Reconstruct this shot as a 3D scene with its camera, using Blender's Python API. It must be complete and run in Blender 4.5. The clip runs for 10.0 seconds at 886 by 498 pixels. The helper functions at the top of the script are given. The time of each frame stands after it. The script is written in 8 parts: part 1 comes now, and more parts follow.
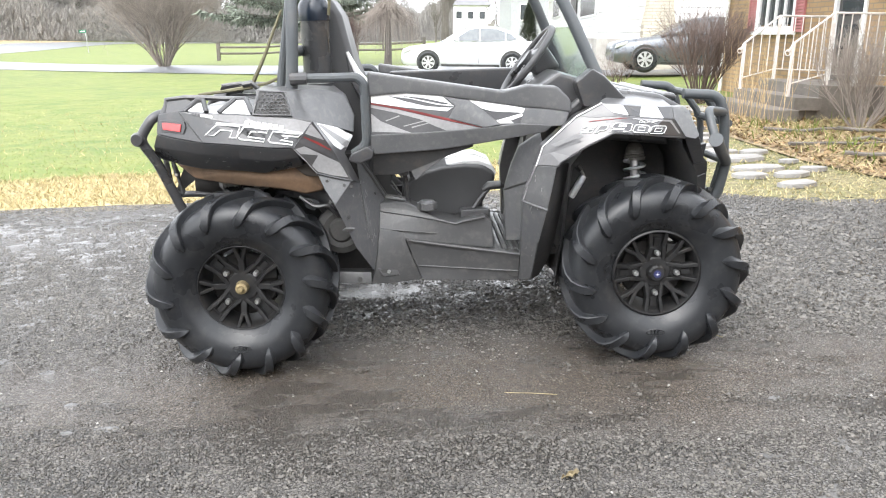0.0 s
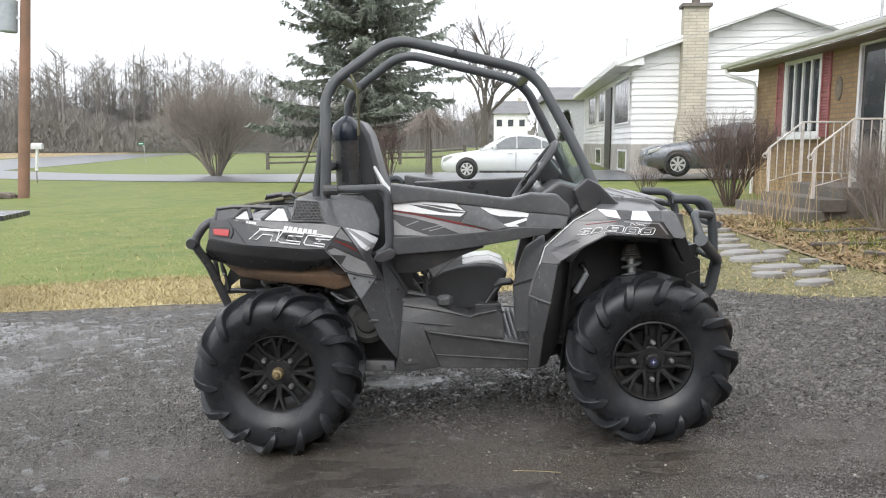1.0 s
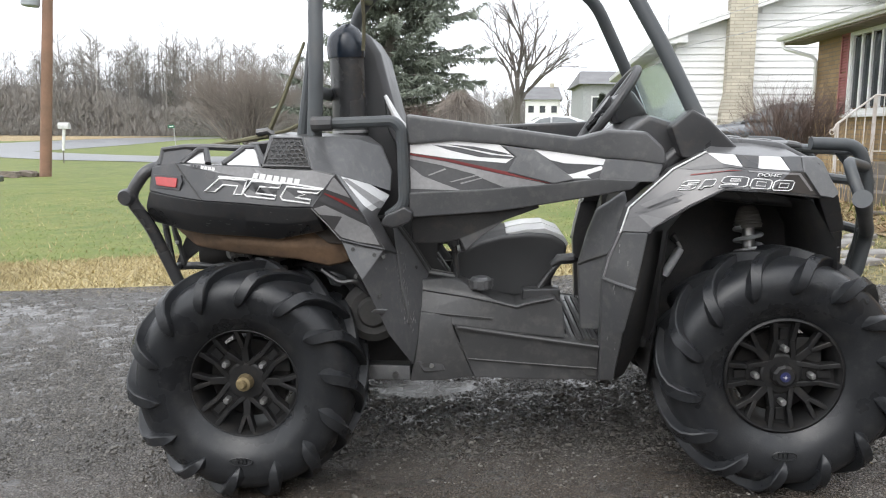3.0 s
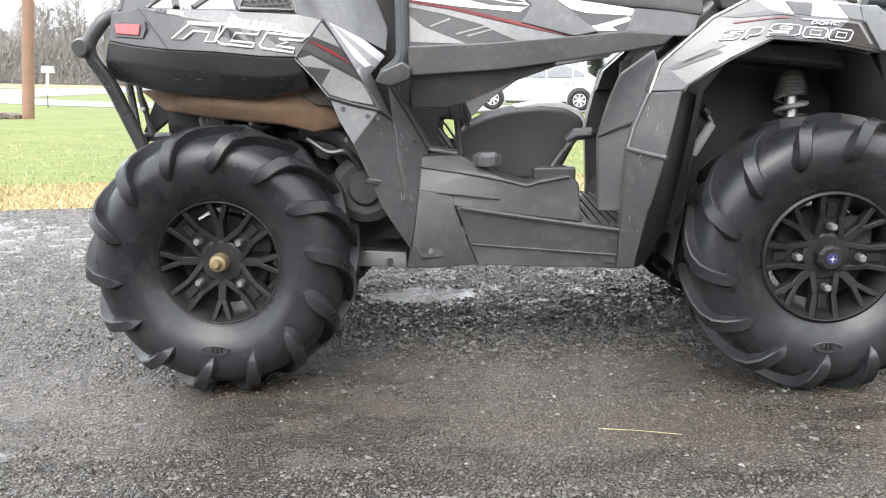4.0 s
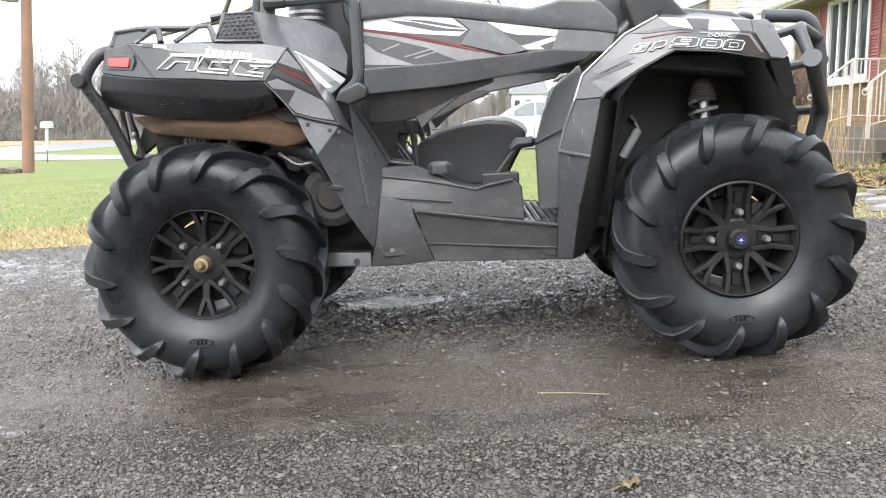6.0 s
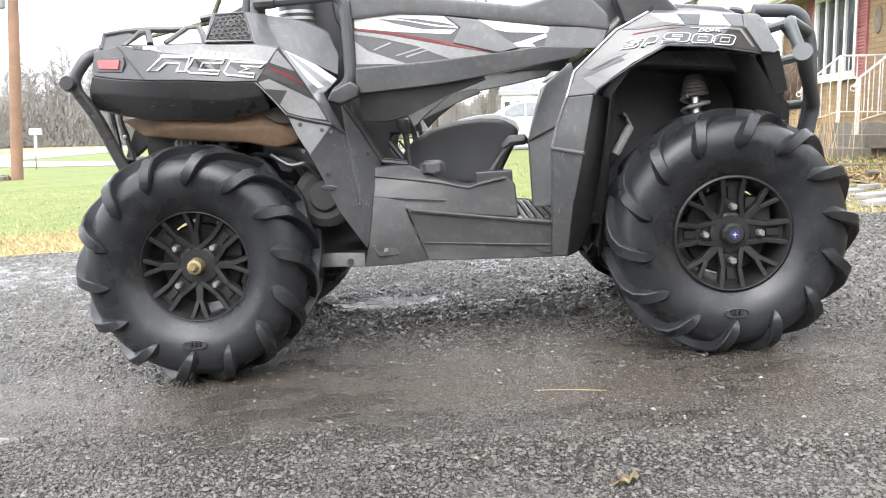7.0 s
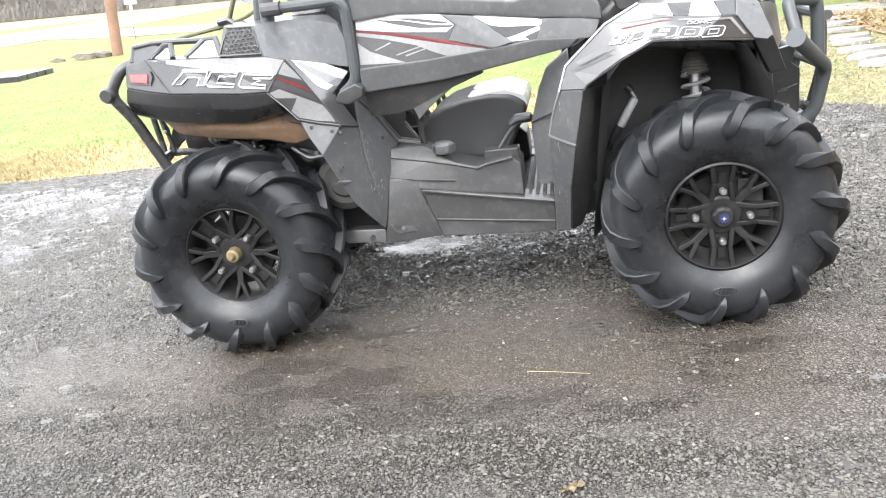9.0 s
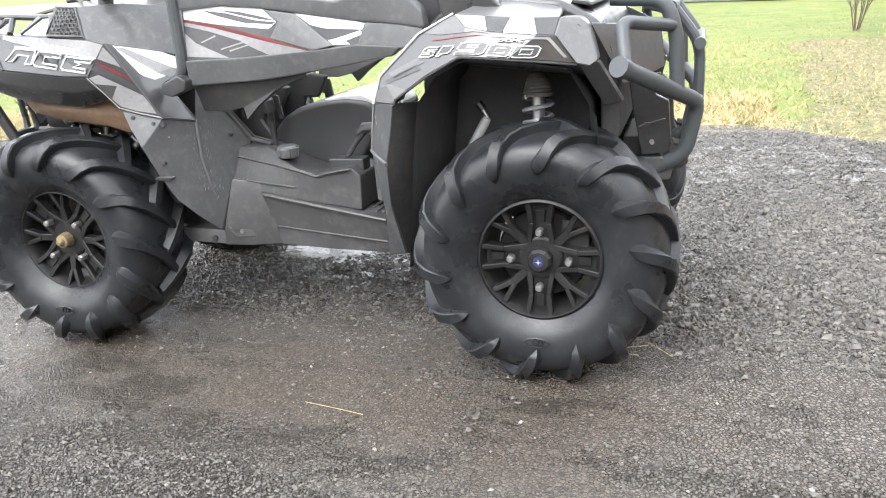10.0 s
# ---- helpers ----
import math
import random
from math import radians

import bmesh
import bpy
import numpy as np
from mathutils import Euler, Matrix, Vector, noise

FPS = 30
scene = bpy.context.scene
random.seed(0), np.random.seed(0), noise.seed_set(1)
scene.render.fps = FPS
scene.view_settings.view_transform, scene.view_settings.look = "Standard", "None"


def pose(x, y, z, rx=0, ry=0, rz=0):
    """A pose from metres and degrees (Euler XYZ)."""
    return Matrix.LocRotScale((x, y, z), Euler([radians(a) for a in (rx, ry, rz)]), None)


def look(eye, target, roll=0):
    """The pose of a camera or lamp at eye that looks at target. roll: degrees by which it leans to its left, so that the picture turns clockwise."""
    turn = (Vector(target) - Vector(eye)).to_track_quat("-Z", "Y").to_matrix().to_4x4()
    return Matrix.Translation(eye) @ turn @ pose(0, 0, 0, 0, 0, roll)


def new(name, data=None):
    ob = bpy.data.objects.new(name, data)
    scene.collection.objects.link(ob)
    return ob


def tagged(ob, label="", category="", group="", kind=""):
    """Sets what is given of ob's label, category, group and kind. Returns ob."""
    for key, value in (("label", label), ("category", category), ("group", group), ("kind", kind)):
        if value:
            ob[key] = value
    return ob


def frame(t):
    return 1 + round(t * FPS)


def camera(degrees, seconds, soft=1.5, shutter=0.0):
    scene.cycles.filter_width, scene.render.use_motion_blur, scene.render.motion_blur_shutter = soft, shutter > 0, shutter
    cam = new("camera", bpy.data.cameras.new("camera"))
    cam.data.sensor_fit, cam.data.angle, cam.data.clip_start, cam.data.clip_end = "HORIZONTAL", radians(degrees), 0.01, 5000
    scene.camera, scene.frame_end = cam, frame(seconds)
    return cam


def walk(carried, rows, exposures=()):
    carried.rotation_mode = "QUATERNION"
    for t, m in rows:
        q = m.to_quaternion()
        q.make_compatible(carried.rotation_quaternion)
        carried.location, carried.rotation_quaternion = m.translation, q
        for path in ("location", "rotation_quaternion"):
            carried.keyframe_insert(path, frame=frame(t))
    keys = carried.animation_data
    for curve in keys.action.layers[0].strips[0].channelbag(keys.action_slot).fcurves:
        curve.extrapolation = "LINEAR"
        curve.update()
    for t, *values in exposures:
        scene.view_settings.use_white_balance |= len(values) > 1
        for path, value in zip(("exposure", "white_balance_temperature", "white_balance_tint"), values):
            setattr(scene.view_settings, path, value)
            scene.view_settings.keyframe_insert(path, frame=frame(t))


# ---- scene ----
cam = camera(58.2, 10.0, soft=1.1)
PATH = [
    (0, (0.634, -3.42, 1.271), (0.704, -1.489, 0.755), 0.8),
    (0.5, (0.729, -3.657, 1.304), (0.751, -1.671, 1.075), 4.0),
    (1, (0.741, -3.78, 1.309), (0.703, -1.798, 1.046), 0.0),
    (1.5, (0.775, -3.708, 1.304), (0.726, -1.729, 1.023), -0.2),
    (2, (0.835, -3.572, 1.257), (0.738, -1.606, 0.899), 0.1),
    (2.2, (0.815, -3.462, 1.207), (0.723, -1.508, 0.789), 0.7),
    (3.3, (0.684, -2.585, 1.016), (0.568, -0.607, 0.749), 0.5),
    (3.5, (0.684, -2.515, 0.931), (0.56, -0.549, 0.587), 2.6),
    (4, (0.658, -2.563, 0.819), (0.575, -0.605, 0.417), 1.3),
    (4.5, (0.657, -2.683, 0.827), (0.637, -0.733, 0.381), 1.4),
    (5, (0.745, -2.783, 0.806), (0.639, -0.801, 0.56), 2.2),
    (5.5, (0.79, -2.832, 0.768), (0.739, -0.857, 0.459), 0.9),
    (5.7, (0.793, -2.85, 0.751), (0.728, -0.875, 0.444), 0.2),
    (6.8, (0.809, -2.836, 0.731), (0.728, -0.857, 0.453), -1.7),
    (7, (0.791, -2.843, 0.729), (0.726, -0.866, 0.435), -1.4),
    (7.5, (0.823, -2.841, 0.77), (0.77, -0.87, 0.432), -1.9),
    (8, (0.822, -2.86, 0.946), (0.601, -0.93, 0.472), -4.9),
    (8.5, (0.872, -2.895, 1.046), (0.695, -1.012, 0.397), -3.6),
    (9, (1.108, -2.917, 1.178), (0.781, -1.056, 0.522), -5.4),
    (9.5, (1.393, -2.689, 1.19), (1.046, -0.819, 0.57), -3.9),
    (10, (1.898, -2.529, 1.154), (1.33, -0.73, 0.489), -1.5),
]
EXPOSURE = [(0.0, 1.45), (0.5, 1.1), (1.0, 0.45), (1.5, 0.1), (2.0, 0.18), (3.5, 0.85), (4.0, 1.44), (4.5, 1.7), (5.0, 1.65), (5.5, 1.12), (7.0, 1.5), (7.5, 1.52), (8.0, 1.6), (8.5, 1.62), (9.0, 1.85), (9.5, 1.75), (10.0, 1.65)]
walk(cam, [(t, look(eye, target, roll)) for t, eye, target, roll in PATH], EXPOSURE)

# ---------------------------------------------------------------- world, light
SLOPE = 2.5                      # the driveway rises towards the vehicle's nose
S = math.tan(radians(SLOPE))


def gz(x, y=0.0):
    """Height of the terrain."""
    return 0.9 * math.tanh(S * x / 0.9)


world = bpy.data.worlds.new("overcast")
scene.world = world
world.use_nodes = True
wn = world.node_tree
wbg = wn.nodes["Background"]
wsky = wn.nodes.new("ShaderNodeTexSky")
wsky.sky_type, wsky.sun_disc = "NISHITA", False
wsky.sun_elevation, wsky.sun_rotation = radians(48), radians(200)
wsky.air_density, wsky.dust_density, wsky.ozone_density = 1.0, 6.0, 1.0
whs = wn.nodes.new("ShaderNodeHueSaturation")
whs.inputs["Saturation"].default_value = 0.12
wmix = wn.nodes.new("ShaderNodeMix")
wmix.data_type = "RGBA"
wmix.inputs["Factor"].default_value = 0.72
wmix.inputs["B"].default_value = (9.5, 9.85, 10.5, 1)      # the even cloud deck
wn.links.new(wsky.outputs[0], whs.inputs["Color"])
wn.links.new(whs.outputs[0], wmix.inputs["A"])
wn.links.new(wmix.outputs["Result"], wbg.inputs["Color"])
wbg.inputs["Strength"].default_value = 0.165

sun = new("sun", bpy.data.lights.new("sun", "SUN"))
sun.data.energy, sun.data.angle, sun.data.color = 0.6, radians(40), (1, 0.97, 0.93)
sun.matrix_world = look((-3, -8, 12), (0, 0, 0))


# ---------------------------------------------------------------- materials
def mat(name, c1, c2=None, rough=0.5, metal=0.0, scale=6.0, fine=90.0, bump=0.1, dist=0.004, dirt=None, dirt_amt=0.0,
        rough2=None, coat=0.0, spec=0.5, island=0.0, obj_rand=0.0, grain=0.1, dscale=0.0):
    """A surface with a broad mottle between two colours, a fine grain, an optional dirt film and fine relief."""
    m = bpy.data.materials.new(name)
    m.use_nodes = True
    t = m.node_tree
    b = t.nodes["Principled BSDF"]
    N, L = t.nodes.new, t.links.new
    co = N("ShaderNodeTexCoord")
    n1 = N("ShaderNodeTexNoise")
    n1.inputs["Scale"].default_value, n1.inputs["Detail"].default_value = scale, 6
    L(co.outputs["Object"], n1.inputs["Vector"])
    n2 = N("ShaderNodeTexNoise")
    n2.inputs["Scale"].default_value, n2.inputs["Detail"].default_value = fine, 4
    L(co.outputs["Object"], n2.inputs["Vector"])
    r1 = N("ShaderNodeMapRange")
    r1.inputs["From Min"].default_value, r1.inputs["From Max"].default_value = 0.35, 0.65
    L(n1.outputs["Fac"], r1.inputs["Value"])
    mx = N("ShaderNodeMix")
    mx.data_type = "RGBA"
    c2 = c2 or tuple(v * 0.75 for v in c1)
    mx.inputs["A"].default_value, mx.inputs["B"].default_value = (*c1, 1), (*c2, 1)
    L(r1.outputs["Result"], mx.inputs["Factor"])
    out = mx.outputs["Result"]
    g = N("ShaderNodeMapRange")
    g.inputs["From Min"].default_value, g.inputs["From Max"].default_value = 0.3, 0.7
    g.inputs["To Min"].default_value, g.inputs["To Max"].default_value = 1 - grain, 1 + grain
    L(n2.outputs["Fac"], g.inputs["Value"])
    hs = N("ShaderNodeHueSaturation")
    L(out, hs.inputs["Color"])
    val = g.outputs["Result"]
    for amt, node, sock in ((island, "ShaderNodeNewGeometry", "Random Per Island"), (obj_rand, "ShaderNodeObjectInfo", "Random")):
        if amt:
            gi = N(node)
            mr = N("ShaderNodeMapRange")
            mr.inputs["To Min"].default_value, mr.inputs["To Max"].default_value = 1 - amt, 1 + amt
            L(gi.outputs[sock], mr.inputs["Value"])
            mu = N("ShaderNodeMath")
            mu.operation = "MULTIPLY"
            L(val, mu.inputs[0])
            L(mr.outputs["Result"], mu.inputs[1])
            val = mu.outputs[0]
    L(val, hs.inputs["Value"])
    out = hs.outputs["Color"]
    if dirt:
        n3 = N("ShaderNodeTexNoise")
        n3.inputs["Scale"].default_value, n3.inputs["Detail"].default_value = dscale or scale * 2.3, 10
        n3.inputs["Roughness"].default_value = 0.7
        L(co.outputs["Object"], n3.inputs["Vector"])
        r3 = N("ShaderNodeMapRange")
        r3.inputs["From Min"].default_value, r3.inputs["From Max"].default_value = 0.5, 0.72
        r3.inputs["To Max"].default_value = dirt_amt
        L(n3.outputs["Fac"], r3.inputs["Value"])
        md = N("ShaderNodeMix")
        md.data_type = "RGBA"
        md.inputs["B"].default_value = (*dirt, 1)
        L(r3.outputs["Result"], md.inputs["Factor"])
        L(out, md.inputs["A"])
        out = md.outputs["Result"]
    L(out, b.inputs["Base Color"])
    rr = N("ShaderNodeMapRange")
    rr.inputs["To Min"].default_value, rr.inputs["To Max"].default_value = rough, rough2 if rough2 is not None else min(1, rough + 0.15)
    L(r1.outputs["Result"], rr.inputs["Value"])
    L(rr.outputs["Result"], b.inputs["Roughness"])
    b.inputs["Metallic"].default_value = metal
    b.inputs["Coat Weight"].default_value = coat
    b.inputs["Coat Roughness"].default_value = 0.12
    b.inputs["Specular IOR Level"].default_value = spec
    if bump:
        bp = N("ShaderNodeBump")
        bp.inputs["Strength"].default_value, bp.inputs["Distance"].default_value = bump, dist
        L(n2.outputs["Fac"], bp.inputs["Height"])
        L(bp.outputs["Normal"], b.inputs["Normal"])
    return m


def ground_mat(name, cols, scales, rough, bump, dist, wet=None, stain=None, puddles=(), amp=(0.55, 1.5), plates=None):
    """Ground cover: three colours mixed by noises of two sizes and a cell pattern; wet: (low roughness, threshold) of puddled patches."""
    m = bpy.data.materials.new(name)
    m.use_nodes = True
    t = m.node_tree
    b = t.nodes["Principled BSDF"]
    N, L = t.nodes.new, t.links.new
    co = N("ShaderNodeTexCoord")
    big, mid, cell = N("ShaderNodeTexNoise"), N("ShaderNodeTexNoise"), N("ShaderNodeTexVoronoi")
    for nd, s in ((big, scales[0]), (mid, scales[1]), (cell, scales[2])):
        nd.inputs["Scale"].default_value = s
        L(co.outputs["Object"], nd.inputs["Vector"])
    big.inputs["Detail"].default_value, mid.inputs["Detail"].default_value = 8, 8
    mid.inputs["Roughness"].default_value = 0.7
    a, c = N("ShaderNodeMix"), N("ShaderNodeMix")
    a.data_type = c.data_type = "RGBA"
    r = N("ShaderNodeMapRange")
    r.inputs["From Min"].default_value, r.inputs["From Max"].default_value = 0.38, 0.62
    L(big.outputs["Fac"], r.inputs["Value"])
    r2 = N("ShaderNodeMapRange")
    r2.inputs["From Min"].default_value, r2.inputs["From Max"].default_value = 0.4, 0.65
    L(mid.outputs["Fac"], r2.inputs["Value"])
    a.inputs["A"].default_value, a.inputs["B"].default_value = (*cols[0], 1), (*cols[1], 1)
    L(r.outputs["Result"], a.inputs["Factor"])
    L(a.outputs["Result"], c.inputs["A"])
    c.inputs["B"].default_value = (*cols[2], 1)
    L(r2.outputs["Result"], c.inputs["Factor"])
    hs = N("ShaderNodeHueSaturation")
    sp = N("ShaderNodeSeparateColor")
    L(cell.outputs["Color"], sp.inputs["Color"])
    v = N("ShaderNodeMapRange")
    v.inputs["To Min"].default_value, v.inputs["To Max"].default_value = amp
    L(sp.outputs["Red"], v.inputs["Value"])
    L(v.outputs["Result"], hs.inputs["Value"])
    base = c.outputs["Result"]

    def blob(cx, cy, rx, ry, soft):
        """1 inside an uneven oval patch, 0 outside."""
        mp = N("ShaderNodeMapping")
        mp.inputs["Location"].default_value = (-cx / rx, -cy / ry, 0)
        mp.inputs["Scale"].default_value = (1 / rx, 1 / ry, 0)
        L(co.outputs["Object"], mp.inputs["Vector"])
        ln = N("ShaderNodeVectorMath")
        ln.operation = "LENGTH"
        L(mp.outputs["Vector"], ln.inputs[0])
        wob = N("ShaderNodeTexNoise")
        wob.inputs["Scale"].default_value, wob.inputs["Detail"].default_value = 2.6, 7
        L(co.outputs["Object"], wob.inputs["Vector"])
        ad = N("ShaderNodeMath")
        ad.operation = "MULTIPLY_ADD"
        ad.inputs[1].default_value = 1.5
        L(wob.outputs["Fac"], ad.inputs[0])
        L(ln.outputs["Value"], ad.inputs[2])
        mr = N("ShaderNodeMapRange")
        mr.inputs["From Min"].default_value, mr.inputs["From Max"].default_value = 1.75 + soft, 1.75 - soft
        L(ad.outputs[0], mr.inputs["Value"])
        return mr.outputs["Result"]

    if stain:
        st = N("ShaderNodeMix")
        st.data_type = "RGBA"
        st.inputs["B"].default_value = (*stain[0], 1)
        L(blob(*stain[1]), st.inputs["Factor"])
        L(base, st.inputs["A"])
        base = st.outputs["Result"]
    L(base, hs.inputs["Color"])
    L(hs.outputs["Color"], b.inputs["Base Color"])
    b.inputs["Roughness"].default_value = rough
    hgt = N("ShaderNodeMath")
    hgt.operation = "ADD"
    L(mid.outputs["Fac"], hgt.inputs[0])
    L(cell.outputs["Distance"], hgt.inputs[1])
    bp = N("ShaderNodeBump")
    bp.inputs["Strength"].default_value, bp.inputs["Distance"].default_value = bump, dist
    height = hgt.outputs[0]
    if plates:
        # tightly packed angular stones: flat tops, with the shadow in the gaps painted dark
        wv = N("ShaderNodeTexNoise")
        wv.inputs["Scale"].default_value, wv.inputs["Detail"].default_value = plates[0] * 0.8, 3
        L(co.outputs["Object"], wv.inputs["Vector"])
        dv = N("ShaderNodeVectorMath")
        dv.operation = "MULTIPLY_ADD"
        dv.inputs[1].default_value = (0.8 / plates[0],) * 3
        L(wv.outputs["Color"], dv.inputs[0])
        L(co.outputs["Object"], dv.inputs[2])
        ed, ce = N("ShaderNodeTexVoronoi"), N("ShaderNodeTexVoronoi")
        ed.feature = "DISTANCE_TO_EDGE"
        for nd in (ed, ce):
            nd.inputs["Scale"].default_value = plates[0]
            L(dv.outputs[0], nd.inputs["Vector"])
        sepc = N("ShaderNodeSeparateColor")
        L(ce.outputs["Color"], sepc.inputs["Color"])
        top = N("ShaderNodeMapRange")
        top.interpolation_type = "SMOOTHSTEP"
        top.inputs["From Min"].default_value, top.inputs["From Max"].default_value = 0.0, 0.22
        L(ed.outputs["Distance"], top.inputs["Value"])
        hs2 = N("ShaderNodeMath")
        hs2.operation = "MULTIPLY_ADD"
        hs2.inputs[1].default_value = 0.5
        L(sepc.outputs["Green"], hs2.inputs[0])
        L(top.outputs["Result"], hs2.inputs[2])
        mul = N("ShaderNodeMath")
        mul.operation = "MULTIPLY_ADD"
        mul.inputs[1].default_value = 0.25
        L(mid.outputs["Fac"], mul.inputs[0])
        L(hs2.outputs[0], mul.inputs[2])
        lump = N("ShaderNodeTexNoise")
        lump.inputs["Scale"].default_value, lump.inputs["Detail"].default_value, lump.inputs["Roughness"].default_value = 17.0, 5, 0.7
        L(co.outputs["Object"], lump.inputs["Vector"])
        lm = N("ShaderNodeMath")
        lm.operation = "MULTIPLY_ADD"
        lm.inputs[1].default_value = 2.2
        L(lump.outputs["Fac"], lm.inputs[0])
        L(mul.outputs[0], lm.inputs[2])
        height = lm.outputs[0]
        shade = N("ShaderNodeMapRange")
        shade.inputs["To Min"].default_value, shade.inputs["To Max"].default_value = plates[1], 1.0
        L(top.outputs["Result"], shade.inputs["Value"])
        vm = N("ShaderNodeMath")
        vm.operation = "MULTIPLY"
        vr = N("ShaderNodeMapRange")
        vr.inputs["To Min"].default_value, vr.inputs["To Max"].default_value = 0.75, 1.3
        L(sepc.outputs["Red"], vr.inputs["Value"])
        L(shade.outputs["Result"], vm.inputs[0])
        L(vr.outputs["Result"], vm.inputs[1])
        L(vm.outputs[0], hs.inputs["Value"])
    L(height, bp.inputs["Height"])
    L(bp.outputs["Normal"], b.inputs["Normal"])
    if wet:
        w = N("ShaderNodeTexNoise")
        w.inputs["Scale"].default_value, w.inputs["Detail"].default_value = wet[2], 5
        mp = N("ShaderNodeMapping")
        mp.inputs["Location"].default_value = (wet[3], wet[4], 0)
        mp.inputs["Scale"].default_value = (0.55, 1.0, 1.0)
        L(co.outputs["Object"], mp.inputs["Vector"])
        L(mp.outputs["Vector"], w.inputs["Vector"])
        wr = N("ShaderNodeMapRange")
        wr.inputs["From Min"].default_value, wr.inputs["From Max"].default_value = wet[1] - 0.055, wet[1] + 0.055
        wr.inputs["To Min"].default_value, wr.inputs["To Max"].default_value = rough, wet[0]
        # the film breaks up into small streaks
        w2 = N("ShaderNodeTexNoise")
        w2.inputs["Scale"].default_value, w2.inputs["Detail"].default_value, w2.inputs["Roughness"].default_value = 7.5, 7, 0.65
        mp2 = N("ShaderNodeMapping")
        mp2.inputs["Scale"].default_value = (0.4, 1.0, 1.0)
        L(co.outputs["Object"], mp2.inputs["Vector"])
        L(mp2.outputs["Vector"], w2.inputs["Vector"])
        br = N("ShaderNodeMath")
        br.operation = "MULTIPLY_ADD"
        br.inputs[1].default_value = 0.8
        L(w2.outputs["Fac"], br.inputs[0])
        sub = N("ShaderNodeMath")
        sub.operation = "ADD"
        sub.inputs[1].default_value = -0.4
        L(w.outputs["Fac"], sub.inputs[0])
        L(sub.outputs[0], br.inputs[2])
        fac = br.outputs[0]
        for pd in puddles:
            sm = N("ShaderNodeMath")
            sm.operation = "MULTIPLY_ADD"
            sm.inputs[1].default_value = 0.10
            L(blob(*pd), sm.inputs[0])
            L(fac, sm.inputs[2])
            fac = sm.outputs[0]
        L(fac, wr.inputs["Value"])
        L(wr.outputs["Result"], b.inputs["Roughness"])
        ws = N("ShaderNodeMapRange")
        ws.inputs["From Min"].default_value, ws.inputs["From Max"].default_value = wet[1] - 0.055, wet[1] + 0.055
        ws.inputs["To Min"].default_value, ws.inputs["To Max"].default_value = bump, bump * 0.45
        L(fac, ws.inputs["Value"])
        L(ws.outputs["Result"], bp.inputs["Strength"])
    return m


BROWN_DUST = (0.16, 0.13, 0.10)
M_BLACK = mat("wet black plastic", (0.034, 0.035, 0.037), (0.046, 0.046, 0.048), 0.24, rough2=0.42, fine=420, bump=0.1, dist=0.0008, coat=0.3, dirt=BROWN_DUST, dirt_amt=0.22, dscale=28)
M_GREY = mat("scuffed wet grey plastic", (0.078, 0.079, 0.082), (0.098, 0.098, 0.100), 0.30, rough2=0.46, scale=5, fine=420, bump=0.12, dist=0.0008, coat=0.3, dirt=(0.24, 0.23, 0.21), dirt_amt=0.30, dscale=34)
# Grey plastic darkened: shade on sill and seat box sits in its colour.
M_SILL = mat("scuffed grey plastic, shade-darkened", (0.041, 0.041, 0.042), (0.055, 0.055, 0.056), 0.38, rough2=0.52, scale=5, fine=420, bump=0.12, dist=0.0008, coat=0.15, dirt=(0.17, 0.16, 0.145), dirt_amt=0.30, dscale=26)
# Base lifted to hold lens haze in the colour; the brown film is dust.
M_LINER = mat("haze-lifted dusty liner", (0.045, 0.045, 0.045), (0.06, 0.059, 0.057), 0.6, fine=120, bump=0.1, dirt=BROWN_DUST, dirt_amt=0.2)
M_PAINT = mat("titanium paint", (0.054, 0.053, 0.055), (0.070, 0.068, 0.069), 0.26, metal=0.2, scale=3, fine=900, bump=0, coat=0.8, dirt=BROWN_DUST, dirt_amt=0.2, grain=0.04)
M_WHITE = mat("white paint", (0.72, 0.72, 0.72), (0.6, 0.6, 0.6), 0.28, bump=0, coat=0.5, dirt=BROWN_DUST, dirt_amt=0.15, grain=0.03)
M_RED = mat("red decal", (0.19, 0.022, 0.02), (0.14, 0.02, 0.02), 0.35, bump=0)
M_DECAL_DK = mat("dark decal", (0.055, 0.055, 0.058), (0.075, 0.075, 0.077), 0.3, bump=0)
M_DECAL_GR = mat("grey decal", (0.22, 0.218, 0.22), (0.28, 0.275, 0.275), 0.32, bump=0)
M_DECAL_MD = mat("mid-grey decal", (0.085, 0.084, 0.086), (0.105, 0.103, 0.104), 0.28, bump=0, coat=0.5)
M_LETTER = mat("white decal", (0.80, 0.79, 0.78), (0.72, 0.72, 0.71), 0.35, bump=0, grain=0.03)
M_RUBBER = mat("tyre rubber", (0.0125, 0.0135, 0.0155), (0.022, 0.0235, 0.026), 0.22, rough2=0.42, spec=0.4, scale=7, fine=260, bump=0.22, dist=0.002, dirt=(0.065, 0.064, 0.062), dirt_amt=0.45, dscale=24)
M_RIM = mat("satin black alloy", (0.010, 0.010, 0.0105), (0.016, 0.016, 0.0165), 0.38, rough2=0.5, metal=0.0, bump=0, spec=0.4, dirt=BROWN_DUST, dirt_amt=0.12, dscale=30)
M_TUBE = mat("black powder-coated tube", (0.055, 0.061, 0.066), (0.070, 0.077, 0.081), 0.36, fine=500, bump=0.1, dist=0.0006, dirt=BROWN_DUST, dirt_amt=0.15)
M_DISC = mat("dark rusty steel", (0.03, 0.027, 0.025), (0.02, 0.018, 0.017), 0.55, metal=0.3, bump=0.1)
